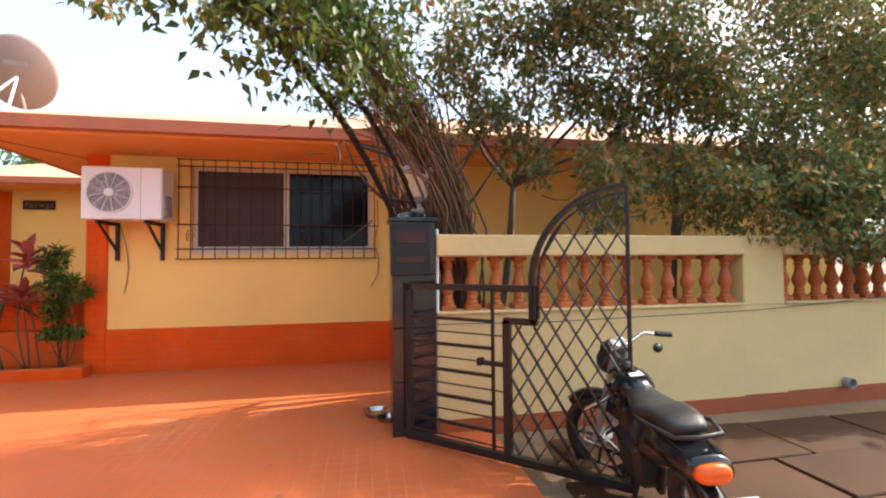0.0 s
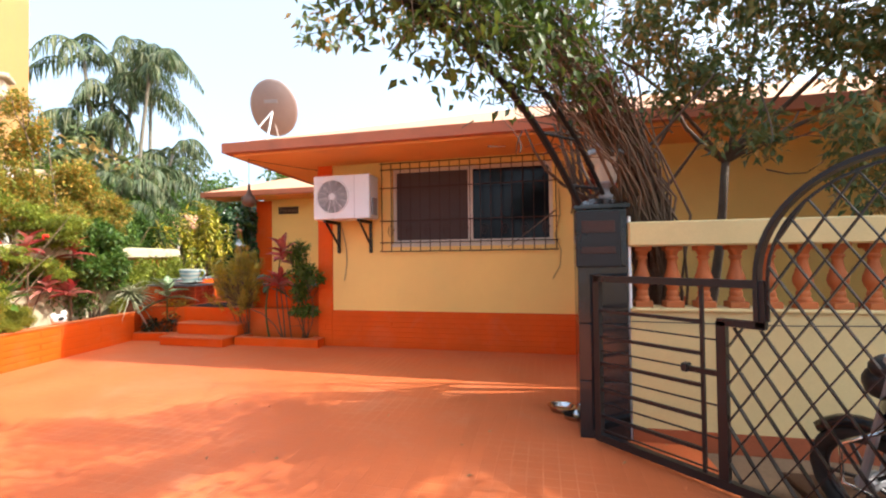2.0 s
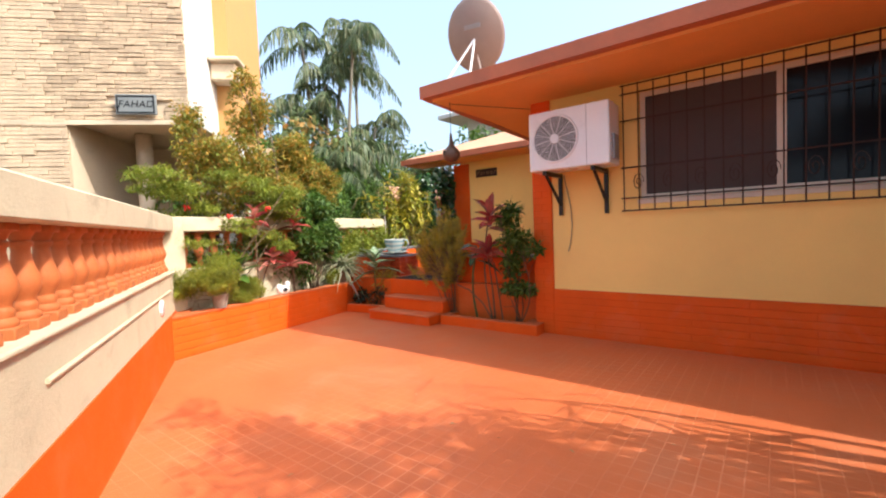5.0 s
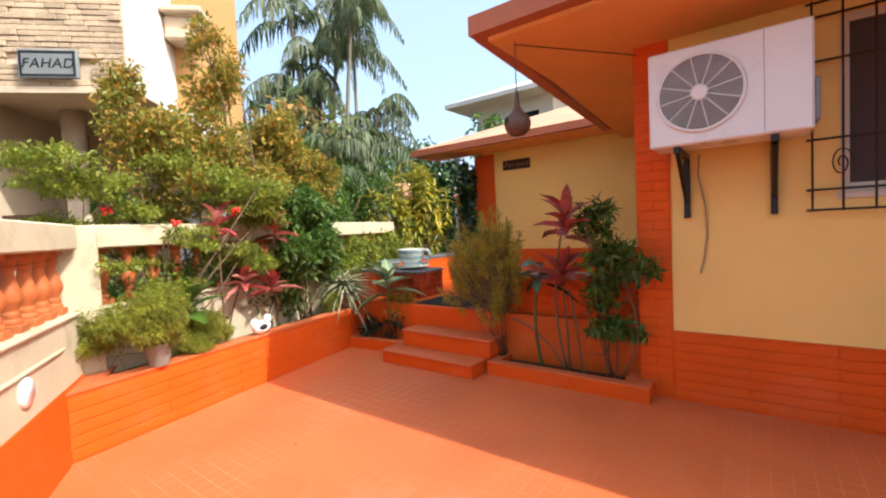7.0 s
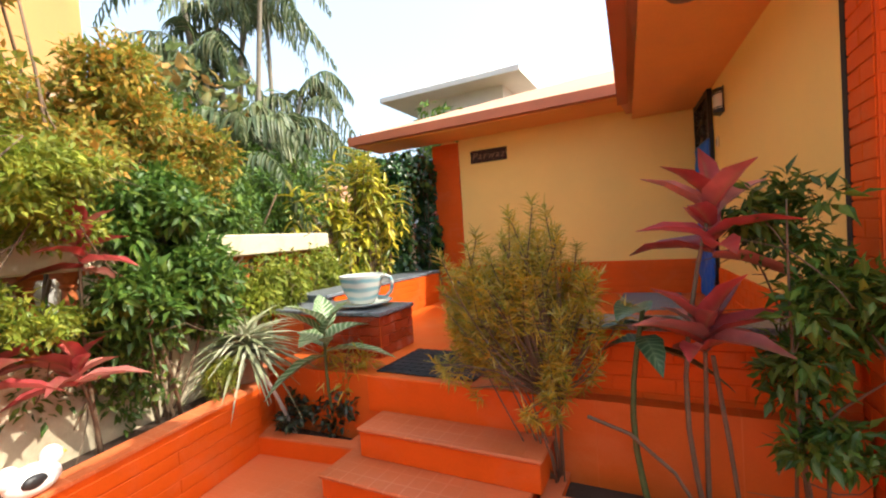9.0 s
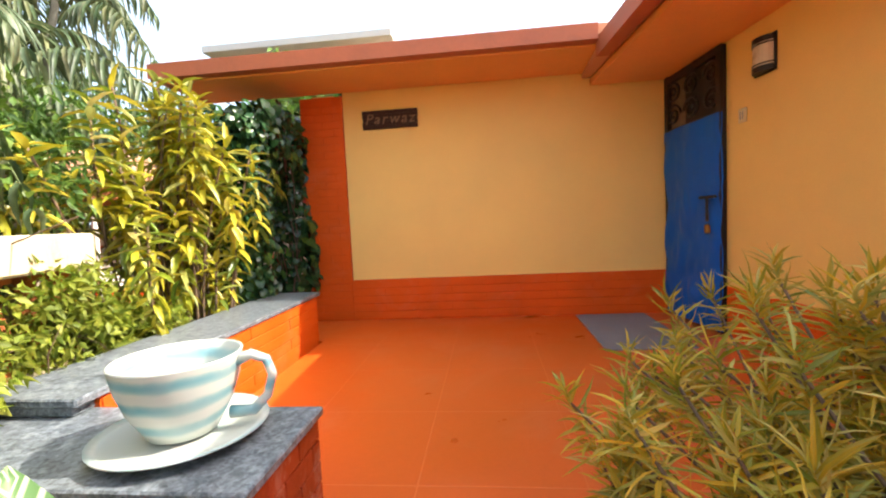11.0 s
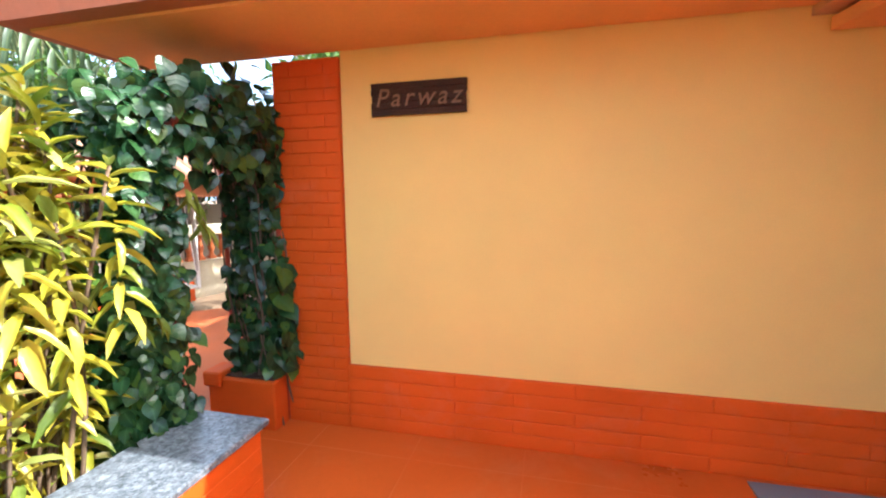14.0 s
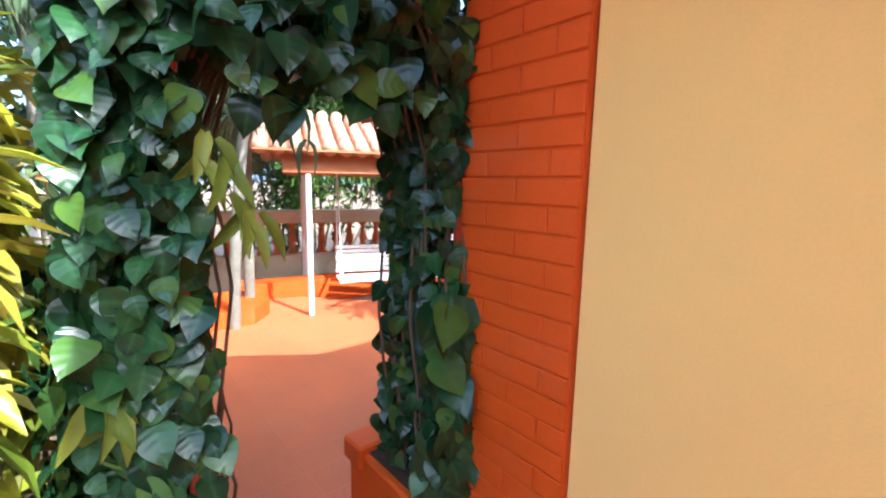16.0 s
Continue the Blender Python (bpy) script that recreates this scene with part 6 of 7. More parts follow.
for i in range(150):
    a0 = np.array(arch_point(rs4.uniform(0.05, 0.4), rs4.uniform(0.15, 1.0))) - O + np.array([0, 0, rs4.uniform(0.0, 0.45)])
    limb(sprays, a0, a0 + np.array([rs4.normal(-0.22, 0.15), rs4.normal(-0.3, 0.15), rs4.normal(0.18, 0.14)]), 0.005, 0.002, rs4, 0.3, 6, 4)
for i in range(60):
    top = np.array(arch_point(rs4.uniform(0.36, 0.72), rs4.uniform(0.12, 0.8))) - O + np.array([0, 0, 0.05])
    low = top + np.array([rs4.normal(-0.05, 0.16), rs4.normal(-0.05, 0.16), 0.0])
    low[2] = max(2.13, top[2] - rs4.uniform(0.06, 0.32))
    path = limb(sprays, top, low, 0.004, 0.002, rs4, 0.15, 6, 4)
    for k in range(18):
        pts.append(path[rs4.randint(1, 6)] + rs4.normal(0, 0.045, 3))
part("twig_mass", sprays, WOODY, creeper, "thin hanging twigs", True, "stuff")
P = np.array(pts)
P[:, 2] = np.maximum(P[:, 2], 2.1)
D = rs4.normal(0, 0.7, P.shape) + np.array([0, 0, -0.5])
L = 0.06 * rs4.uniform(0.6, 1.25, len(P))
foliage("foliage", [leaves(OVATE, P, D, L, L * 0.55, rs4)], leaf_material("creeper_leaves", [(0.03, 0.07, 0.015), (0.07, 0.13, 0.02), (0.14, 0.20, 0.03)], 0.4, 0.35), creeper)

# ---- areca palms ----
def palm(at, height, seed, label, fronds=11, lean=(0, 0), reach=1.5):
    rs = np.random.RandomState(seed)
    p = thing("palm", label, "palm", at, "palms behind the wall")
    tb = Build()
    top = np.array([lean[0], lean[1], height])
    pts = [(lean[0] * t * t, lean[1] * t * t, height * t) for t in np.linspace(0, 1, 10)]
    tb.tube(pts, list(np.linspace(0.06, 0.04, 10)), 9)
    part("trunk", tb, PALM_BARK, p, smooth=True)
    rib, chunks = Build(), []
    for i in range(fronds):
        a = i * 2.4 + rs.uniform(-0.3, 0.3)
        el = rs.uniform(0.45, 1.4)
        ln = reach * rs.uniform(0.8, 1.15)
        k = np.linspace(0, 1, 26)
        h = np.cos(el) * k * ln + 0.25 * ln * k ** 2 * np.cos(el)
        z = np.sin(el) * k * ln - 1.15 * ln * k ** 2.6 * (0.6 + 0.4 * np.cos(el))
        axis = np.stack([np.cos(a) * h, np.sin(a) * h, z - 0.5 * rs.random()], 1) + top
        rib.tube([tuple(q) for q in axis[::3]], list(np.linspace(0.018, 0.004, len(axis[::3]))), 4, False)
        tang = unit(np.gradient(axis, axis=0))
        side = unit(np.cross(tang, [0, 0, 1]))
        for sg in (1, -1):
            sel = np.arange(5, 26)
            D = side[sel] * sg + tang[sel] * 0.7 + np.array([0, 0, -0.55]) + rs.normal(0, 0.12, (len(sel), 3))
            L = 0.42 * reach / 1.5 * np.sin(np.pi * (0.12 + 0.83 * k[sel])) ** 0.6
            chunks.append(leaves(ARCHED, axis[sel], D, L, np.full(len(sel), 0.042), rs, 0.12))
    part("frond_ribs", rib, GREEN_STEM, p, smooth=True)
    foliage("crown", chunks, G_PALM, p, "arching feathery fronds")


PALM_BARK = surface("ringed_palm_trunk", (0.23, 0.21, 0.16), 0.3, 0.8, 30, 6, 0.5)
for i, (x, y, h) in enumerate(((-11.4, 8.3, 7.1), (-11.9, 9.2, 7.6), (-10.9, 8.8, 6.7), (-11.2, 9.6, 7.9), (-11.6, 8.0, 4.6), (-11.0, 8.4, 3.9), (-12.3, 8.4, 5.2), (-10.7, 9.3, 4.6), (-11.9, 7.4, 3.7), (-10.4, 8.7, 3.0), (-11.5, 8.7, 5.9), (-12.1, 8.9, 6.5), (-10.8, 8.2, 5.2))):
    palm((x, y, -0.1), h, 70 + i, "tall areca palm with grey ringed trunk" if h > 5 else "young areca palm of the clump", 7, ((i % 3 - 1) * 0.6, (i % 2) * 0.6), 1.75)
for i, (x, y, h) in enumerate(((-9.2, 6.9, 3.0), (-10.0, 6.8, 3.3))):
    palm((x, y, -0.1), h, 90 + i, "small palm among the shrubs", 10, (0.1, 0.1), 1.3)

# ---- trees of the distance ----
def far_tree(at, r, h, seed, n=2600, mat=None, size=0.22):
    rs = np.random.RandomState(seed)
    t = thing("tree", "leafy green tree beyond the compound", "tree", at, "trees beyond the compound")
    b = Build()
    ends = []
    limb(b, (0, 0, 0), (0, 0, h * 0.5), 0.14, 0.09, rs, 0.05, 5, 7)
    blobs = []
    for i in range(7):
        e = np.array([rs.normal(0, r * 0.5), rs.normal(0, r * 0.5), h * rs.uniform(0.45, 0.9)])
        limb(b, (0, 0, h * 0.42), e, 0.06, 0.02, rs, 0.12, 5, 5)
        blobs.append((e, np.array([r, r, r * 0.75]) * rs.uniform(0.4, 0.65)))
    part("trunk", b, BARK, t, smooth=True)
    P, out = blob_points(clumps(blobs, rs, 6), n, rs, 0.2)
    D = out * 0.5 + rs.normal(0, 0.6, (n, 3)) + np.array([0, 0, -0.3])
    L = size * rs.uniform(0.6, 1.2, n)
    foliage("crown", [leaves(OVATE, P, D, L, L * 0.5, rs)], mat or G_TREE, t)


# the tree at (-8.7, 12.4) is added, meant to shade the garden floor
for i, (x, y, r, h) in enumerate(((-10.2, 5.2, 1.5, 3.4), (-12.8, 6.2, 2.2, 4.6), (-14.8, 9.2, 2.6, 4.8), (-16, 14.5, 3.0, 5.5), (-13.2, 14.5, 2.2, 4.6), (-18, 9.5, 3.2, 6.0), (-15.5, 18, 3.2, 6), (-9.6, 6.4, 1.2, 2.6), (-19, 13.5, 3.2, 6.5), (-8.7, 12.4, 2.2, 5.2), (-15.0, 11.6, 2.6, 5.0))):
    far_tree((x, y, -0.1), r, h, 100 + i, 2600, (G_MID, G_TREE, G_DARK)[i % 3], 0.16 if r < 2 else 0.24)
for i, (x, y, r, h) in enumerate(((9.5, 4.0, 2.4, 6.0), (8.0, 5.0, 2.0, 5.5), (4.5, -6.5, 2.6, 6.0), (-6.5, -4.5, 2.4, 5.5))):
    far_tree((x, y, -0.1), r, h, 120 + i, 2600, G_TREE, 0.2)

# ---- neighbouring house clad in split stone ----
NB_D = Vector((0.69, 0.72, 0)).normalized()
NBM = Matrix.Translation((-7.92, 3.36, 0)) @ Matrix.Rotation(math.atan2(NB_D.y, NB_D.x), 4, "Z")
nb = thing("neighbour_house", "neighbouring house with split stone cladding and a name plate", "house", NBM)
# local: x back along the facade is negative, y away into the house is positive
part("wall", Build().box((-9, 0.06, 3.06), (0.0, 3.5, 9.0)).box((-9, 0.06, -0.1), (-1.62, 3.5, 3.06)), BEIGE, nb)
part("lintel", Build().box((-9, 0.0, 3.0), (0.0, 0.07, 3.07), 0.004), BEIGE, nb)
part("porch_back", Build().box((-1.62, 2.2, -0.1), (0.85, 2.4, 3.06)), BEIGE, nb, "shaded porch wall")
part("corner_wall", Build().box((-0.02, 0.055, 3.06), (0.03, 1.2, 9.0)).box((0.0, 1.0, -0.1), (0.28, 2.2, 3.06)), WHITE_WALL, nb, "white corner wall")
part("upper_wall", Build().box((-1.0, 1.2, 3.07), (0.25, 3.4, 9.0)), YELLOW_WALL, nb, "ochre upper wall")
part("balcony", Build().box((0.035, 0.9, 3.95), (0.45, 1.195, 4.25), 0.03).box((0.035, 0.8, 4.25), (0.52, 1.195, 4.33), 0.02), BEIGE, nb, "small beige balcony ledge")
part("pillar", Build().tube([(-1.05, 0.9, -0.1), (-1.05, 0.9, 3.05)], 0.12, 14), BEIGE, nb, "round porch pillar", True)
part("railing", Build().box((-1.6, 0.5, 1.75), (-1.12, 0.54, 1.8)).box((-1.6, 0.5, 1.2), (-1.12, 0.54, 1.25)), BROWN_IRON, nb)
for i in range(7):
    part("rail_bar", Build().tube([(-1.57 + i * 0.07, 0.52, 1.25), (-1.57 + i * 0.07, 0.52, 1.76)], 0.008, 5), BROWN_IRON, nb)
part("window_frame", Build().box((-0.55, 2.15, 1.3), (0.2, 2.2, 2.15), 0.01), BROWN_IRON, nb, "dark porch window")
plate = part("name_plate", Build().box((-0.94, -0.06, 3.13), (-0.40, -0.02, 3.42), 0.008), surface("grey_stone_plate", (0.20, 0.22, 0.22), 0.1, 0.6, 60, 4), nb, "grey name plate with dark letters")
part("rim", ring([(-0.92, 3.15), (-0.42, 3.15), (-0.42, 3.40), (-0.92, 3.40)], [(-0.9, 3.17), (-0.44, 3.17), (-0.44, 3.38), (-0.9, 3.38)], 0.0, 0.004), BLACK, plate, at=Matrix.Translation((0, -0.061, 0)) @ Matrix.Rotation(radians(90), 4, "X"))
lettering("FAHAD", 0.14, 0.002, BLACK, plate, Matrix.Translation((-0.67, -0.063, 3.275)) @ Matrix.Rotation(radians(90), 4, "X"), 0.2, "dark italic letters", 1.05)
STONE_MESHES = []
srs = random.Random(9)
for k in range(10):
    L = 0.12 + 0.03 * k
    me = Build().box((0, -0.012 - 0.004 * (k % 4), 0), (L, 0.03, 0.052), 0.006).mesh("stone")
    me.materials.append(CLAD)
    STONE_MESHES.append((L, me))
CLAD_R = surface("split_stone_pieces", (0.60, 0.46, 0.31), 0.25, 0.85, 40, 5.0, 0.6, stain=(0.22, 0.15, 0.1), stain_amount=0.45, stain_scale=1.1, per_object=0.3)
far_stones = Build()
placed = 0
for r in range(62):
    z = 3.08 + r * 0.056
    s = -4.2 + srs.uniform(0, 0.1)
    while s < -0.02:
        L, me = srs.choice(STONE_MESHES)
        L = min(L, -s)
        if L > 0.04 and not (3.12 < z + 0.03 < 3.43 and -0.96 < s + L / 2 < -0.38):
            d = srs.uniform(0.0, 0.012)
            if s > -1.9 and placed < 300:
                ob = new("stone", me)
                me.materials[0] = CLAD_R
                ob.matrix_basis = Matrix.Translation((s, 0.045 - d, z)) @ Matrix.Diagonal(((L - 0.004) / max(v.co.x for v in me.vertices), 1, 1, 1))
                ob.parent = nb
                placed += 1
            else:
                far_stones.box((s, 0.02 - d, z), (s + L - 0.004, 0.07, z + 0.052), 0.005)
        s += L
for r in range(56):
    z = -0.05 + r * 0.056
    s = -4.2
    while s < -1.64:
        L = min(srs.uniform(0.12, 0.4), -1.62 - s)
        far_stones.box((s, 0.02 - srs.uniform(0, 0.022), z), (s + L - 0.004, 0.07, z + 0.052), 0.005)
        s += L
part("stone_cladding", far_stones, CLAD, nb, "pale brown split stone courses", kind="stuff")

# ---- far white house behind the wing ----
fh = thing("far_house", "white two-storey house with a hipped roof beyond", "house", (-10.7, 15.9, 0.6))
part("wall", Build().box((-0.6, 0, 0), (2.4, 6, 5.35)), WHITE_WALL, fh)
part("roof", Build().add([(-1.5, -0.9, 5.45), (3.2, -0.9, 5.45), (3.2, 7, 5.45), (-1.5, 7, 5.45), (0.3, 1.3, 6.35), (1.4, 1.3, 6.35), (1.4, 5, 6.35), (0.3, 5, 6.35), (-1.5, -0.9, 5.3), (3.2, -0.9, 5.3), (3.2, 7, 5.3), (-1.5, 7, 5.3)],
                         [(0, 1, 5, 4), (1, 2, 6, 5), (2, 3, 7, 6), (3, 0, 4, 7), (4, 5, 6, 7), (8, 9, 1, 0), (9, 10, 2, 1), (10, 11, 3, 2), (11, 8, 0, 3), (11, 10, 9, 8)]), WHITE_WALL, fh, "pale hipped roof")
part("window", Build().box((1.0, -0.03, 3.9), (1.9, 0.02, 4.8), 0.01), GLASS, fh)
tank = thing("roof_shed", "grey and teal sheet shed above the roof", "shed", (3.6, 13.2, 4.6))
part("wall", Build().box((0, 0, -2), (3.6, 2, 1.3)), BEIGE, tank)
part("sheet_roof", Build().add([(-0.4, -0.3, 1.3), (4, -0.3, 1.3), (4, 2.2, 2.0), (-0.4, 2.2, 2.0), (-0.4, -0.3, 1.36), (4, -0.3, 1.36), (4, 2.2, 2.06), (-0.4, 2.2, 2.06)], [(3, 2, 1, 0), (4, 5, 6, 7), (0, 1, 5, 4), (1, 2, 6, 5), (2, 3, 7, 6), (3, 0, 4, 7)]), surface("teal_sheet", (0.10, 0.36, 0.42), 0.2, 0.5), tank, "teal corrugated sheet")

# ---- garden beyond the arch: swing, tiled shelter, far balustrade ----
WHITE_PAINT = surface("white_garden_paint", (0.76, 0.74, 0.69), 0.08, 0.5, 50, 3)
GARDEN_M = Matrix.Translation((-10.75, 9.85, PORCH_Z)) @ Matrix.Rotation(radians(70), 4, "Z")
shelter = thing("tiled_shelter", "white-posted garden shelter with a clay tile roof", "shelter", GARDEN_M)
BEAM = surface("orange_brown_beam", (0.46, 0.17, 0.06), 0.2, 0.7)
for y in (0.0, 1.5):
    part("beam", Build().box((0.0, y - 0.04, 1.52), (2.7, y + 0.04, 1.72), 0.01), BEAM, shelter, "orange-brown beam")
part("ridge_beam", Build().box((0.0, 0.70, 1.62), (2.7, 0.80, 1.74), 0.01), BEAM, shelter)
for x in (0.25, 2.45):
    for y in (0.0, 1.5):
        part("post", Build().tube([(x, y, 0), (x, y, 1.53)], 0.032, 10), WHITE_PAINT, shelter)
TILE = surface("clay_roof_tile", (0.62, 0.34, 0.21), 0.25, 0.8, 40, 3, 0.3)
rt = Build()
for y in (-0.2, 1.7):
    corners = [(-0.28, y, 1.755), (2.85, y, 1.755), (2.85, 0.75, 2.13), (-0.28, 0.75, 2.13)]
    part("roof_board", Build().slab(corners if y < 0 else corners[::-1], 0.02), BEAM, shelter, "brown board under the tiles")
for i in range(19):
    for j in range(5):
        x, y, z = -0.2 + i * 0.165, -0.2 + j * 0.2, 1.76 + j * 0.085
        rt.tube([(x, y, z), (x, y + 0.23, z + 0.11)], [0.078, 0.064], 8)
        rt.tube([(x, 1.7 - j * 0.2, z), (x, 1.47 - j * 0.2, z + 0.11)], [0.078, 0.064], 8)
part("roof_tiles", rt, TILE, shelter, "curved clay roof tiles", True, "stuff")
swing = thing("garden_swing", "white slatted bench swing hung under the shelter", "swing", GARDEN_M @ Matrix.Translation((0.6, 0.75, 0.0)))
for x in (0.02, 1.28):
    for y in (-0.4, 0.06):
        part("hanger", Build().tube([(x, y, 0.3), (x, -0.02 if y > 0 else -0.12, 1.66)], 0.007, 5), WHITE_PAINT, swing)
    part("arm", Build().box((x - 0.02, -0.42, 0.46), (x + 0.02, 0.06, 0.48), 0.004).box((x - 0.02, -0.42, 0.27), (x + 0.02, -0.39, 0.46), 0.004), WHITE_PAINT, swing)
for i in range(6):
    part("back_slat", Build().box((0.0, 0.02 + i * 0.012, 0.30 + i * 0.058), (1.3, 0.04 + i * 0.012, 0.345 + i * 0.058), 0.004), WHITE_PAINT, swing)
for i in range(5):
    part("seat_slat", Build().box((0.0, -0.42 + i * 0.09, 0.25), (1.3, -0.35 + i * 0.09, 0.27), 0.004), WHITE_PAINT, swing)
gb = balustrade("wall_garden", (-12.75, 8.4), (-11.45, 13.6), LIME, "white garden wall with terracotta balusters", None, side=1, base_z=0.3)
structure("garden_kerb", Build().prism([(-11.95, 9.6), (-11.65, 9.5), (-11.05, 12.3), (-11.35, 12.4)], PORCH_Z - 0.1, PORCH_Z + 0.2), RED, "red garden bed edge behind the swing", "kerb")
structure("garden_step", Build().prism([(-11.6, 8.7), (-10.75, 8.6), (-10.7, 9.5), (-11.0, 9.75), (-11.6, 9.8)], PORCH_Z - 0.1, PORCH_Z + 0.16), RED, "low red garden step", "step")
shrub("garden_bush", "green bush behind the garden wall", (-13.6, 11.4, 0.0), [((-13.6, 9.6, 2.1), (0.9, 1.0, 1.2)), ((-13.4, 11.0, 2.2), (0.9, 1.0, 1.2)), ((-13.2, 12.4, 2.3), (0.9, 1.0, 1.3)), ((-13.8, 10.4, 3.5), (1.0, 1.3, 1.0)), ((-13.5, 12.0, 3.7), (1.0, 1.2, 1.0)), ((-13.5, 13.6, 2.8), (1.0, 1.0, 1.5))], 20000, 0.13, G_MID, 140, OVATE, 0.4, 12, 0.03)
structure("garden_wall_far", Build().box((-16, 15.5, 0), (-7.4, 15.7, 1.9)).box((-22, 7.2, -0.1), (-8.3, 7.35, 1.3)), BEIGE, "beige boundary wall", "wall")

# ---- plant stand by the front wall ----
structure("ledge_front", Build().box((0.52, 4.62, 0.0), (1.6, 5.335, 0.86), 0.008), RED, "red painted ledge below the plant stand", "ledge")
stand = thing("plant_stand", "red iron plant stand with dark pots on its shelves", "plant stand", (0.62, 5.0, 0.86))
for x in (0.0, 0.55):
    for y in (0.0, 0.28):
        part("leg", Build().tube([(x, y, 0), (x, y, 1.4)], 0.012, 6), REDPOST, stand)
for z in (0.05, 0.45, 0.9, 1.36):
    part("shelf", Build().box((-0.02, -0.01, z), (0.57, 0.29, z + 0.015), 0.003), REDPOST, stand)
part("hood", Build().box((-0.06, -0.05, 1.40), (0.6, 0.33, 1.44), 0.01).ball((0.25, 0.1, 1.55), (0.28, 0.16, 0.14)), surface("red_brown_cloth", (0.30, 0.06, 0.03), 0.3, 0.8, 20, 6), stand, "red-brown bundle on the top shelf")
for i, (x, z) in enumerate(((0.12, 0.065), (0.40, 0.065), (0.15, 0.465), (0.42, 0.465), (0.25, 0.915))):
    pot("small dark pot on the plant stand", (0.62 + x, 5.14, 0.86 + z), 0.075, 0.12, GREYPOT)
    whorl_plant("potted_plant", "small spiky plant in a dark pot", (0.62 + x, 5.14, 0.86 + z + 0.1), [(0, 0, 0.02, 0.08)], 26, 0.16, 0.014, G_DARK, 150 + i, ARCHED, GREEN_STEM, 0.006, 0.7)

# ---- duck ornament ----
duck = thing("duck_ornament", "white duck ornament with black patches on the planter", "ornament", Matrix.Translation((-6.545, 3.9, 0.4745)) @ Matrix.Rotation(radians(100), 4, "Z") @ Matrix.Diagonal((1.0, 1.0, 1.0, 1)))
WHITE_GLAZE = surface("white_glazed_clay", (0.80, 0.78, 0.74), 0.06, 0.35, 50, 5)
part("body", Build().ball((0, 0, 0.065), (0.105, 0.07, 0.066), 10, 16).ball((0.075, 0, 0.135), (0.042, 0.038, 0.045), 8, 12).ball((-0.08, 0, 0.11), (0.045, 0.035, 0.05), 8, 12), WHITE_GLAZE, duck, smooth=True)
BLACK_GLAZE = surface("black_glaze", (0.02, 0.02, 0.02), 0.1, 0.3)
for y in (0.055, -0.055):
    part("wing", Build().ball((-0.02, y, 0.075), (0.05, 0.02, 0.03), 6, 10), BLACK_GLAZE, duck, "black wing patch", True)
part("beak", Build().ball((0.118, 0, 0.128), (0.018, 0.014, 0.008), 5, 8), surface("yellow_glaze", (0.6, 0.35, 0.05), 0.1, 0.4), duck, "yellow beak", True)

# ---- fallen leaves on the yard ----
rs5 = np.random.RandomState(201)
n = 60
P = np.stack([rs5.uniform(-3.5, 0.9, n), rs5.uniform(0.4, 3.4, n), np.full(n, 0.006)], 1)
P[:12, 0], P[:12, 1] = rs5.uniform(-6.2, -3.3, 12), rs5.uniform(2.8, 5.2, 12)
D = np.stack([rs5.normal(0, 1, n), rs5.normal(0, 1, n), np.zeros(n)], 1)
L = rs5.uniform(0.02, 0.055, n)
tagged(part("fallen_leaves", quads("fallen_leaves", *leaves(OVATE, P, D, L, L * 0.5, rs5, 0.1), leaf_material("dry_leaves", [(0.35, 0.2, 0.09), (0.5, 0.32, 0.16), (0.2, 0.1, 0.05)], 0.7, 0.1)), None),
       "dry brown leaves scattered on the yard", "leaves", "", "stuff")


# ---- parked motorcycle ----
bike = thing("motorcycle", "black parked motorcycle with an orange tail light", "motorcycle", Matrix.Translation((1.62, 1.33, -0.05)) @ Matrix.Rotation(radians(73), 4, "Z") @ Matrix.Rotation(radians(-8), 4, "X") @ Matrix.Diagonal((0.88, 0.88, 0.86, 1)))
TYRE = surface("dusty_tyre_rubber", (0.03, 0.027, 0.025), 0.2, 0.8, 60, 6, 0.4)
GLOSS = surface("glossy_black_paint", (0.012, 0.013, 0.016), 0.2, 0.12, 40, 3, 0.0, spec=0.6)
CHROME = surface("chrome", (0.7, 0.7, 0.7), 0.05, 0.12, 40, 3, 0.0, metal=1.0)
DARK_METAL = surface("dark_engine_metal", (0.05, 0.05, 0.052), 0.25, 0.45, 60, 6, 0.2, metal=0.6)
VINYL = surface("black_seat_vinyl", (0.022, 0.022, 0.023), 0.2, 0.5, 80, 5, 0.2)


STEER = Matrix.Translation((0.44, 0, 0)) @ Matrix.Rotation(radians(46), 4, "Z") @ Matrix.Translation((-0.44, 0, 0))


def wheel(x, parent):
    w = part("wheel", Build().tube([(x + 0.27 * math.cos(a * math.pi / 20), 0, 0.3 + 0.27 * math.sin(a * math.pi / 20)) for a in range(41)], 0.045, 8, False), TYRE, parent, "dusty black tyre", True)
    part("rim", Build().tube([(x + 0.225 * math.cos(a * math.pi / 20), 0, 0.3 + 0.225 * math.sin(a * math.pi / 20)) for a in range(41)], 0.014, 6, False), DARK_METAL, w, smooth=True)
    for i in range(5):
        a = i * 2 * math.pi / 5
        part("spoke", Build().tube([(x, 0, 0.3), (x + 0.22 * math.cos(a), 0, 0.3 + 0.22 * math.sin(a))], 0.012, 6), DARK_METAL, w)
    part("hub", Build().tube([(x, -0.06, 0.3), (x, 0.06, 0.3)], 0.05, 12), GREY_METAL, w)
    return w


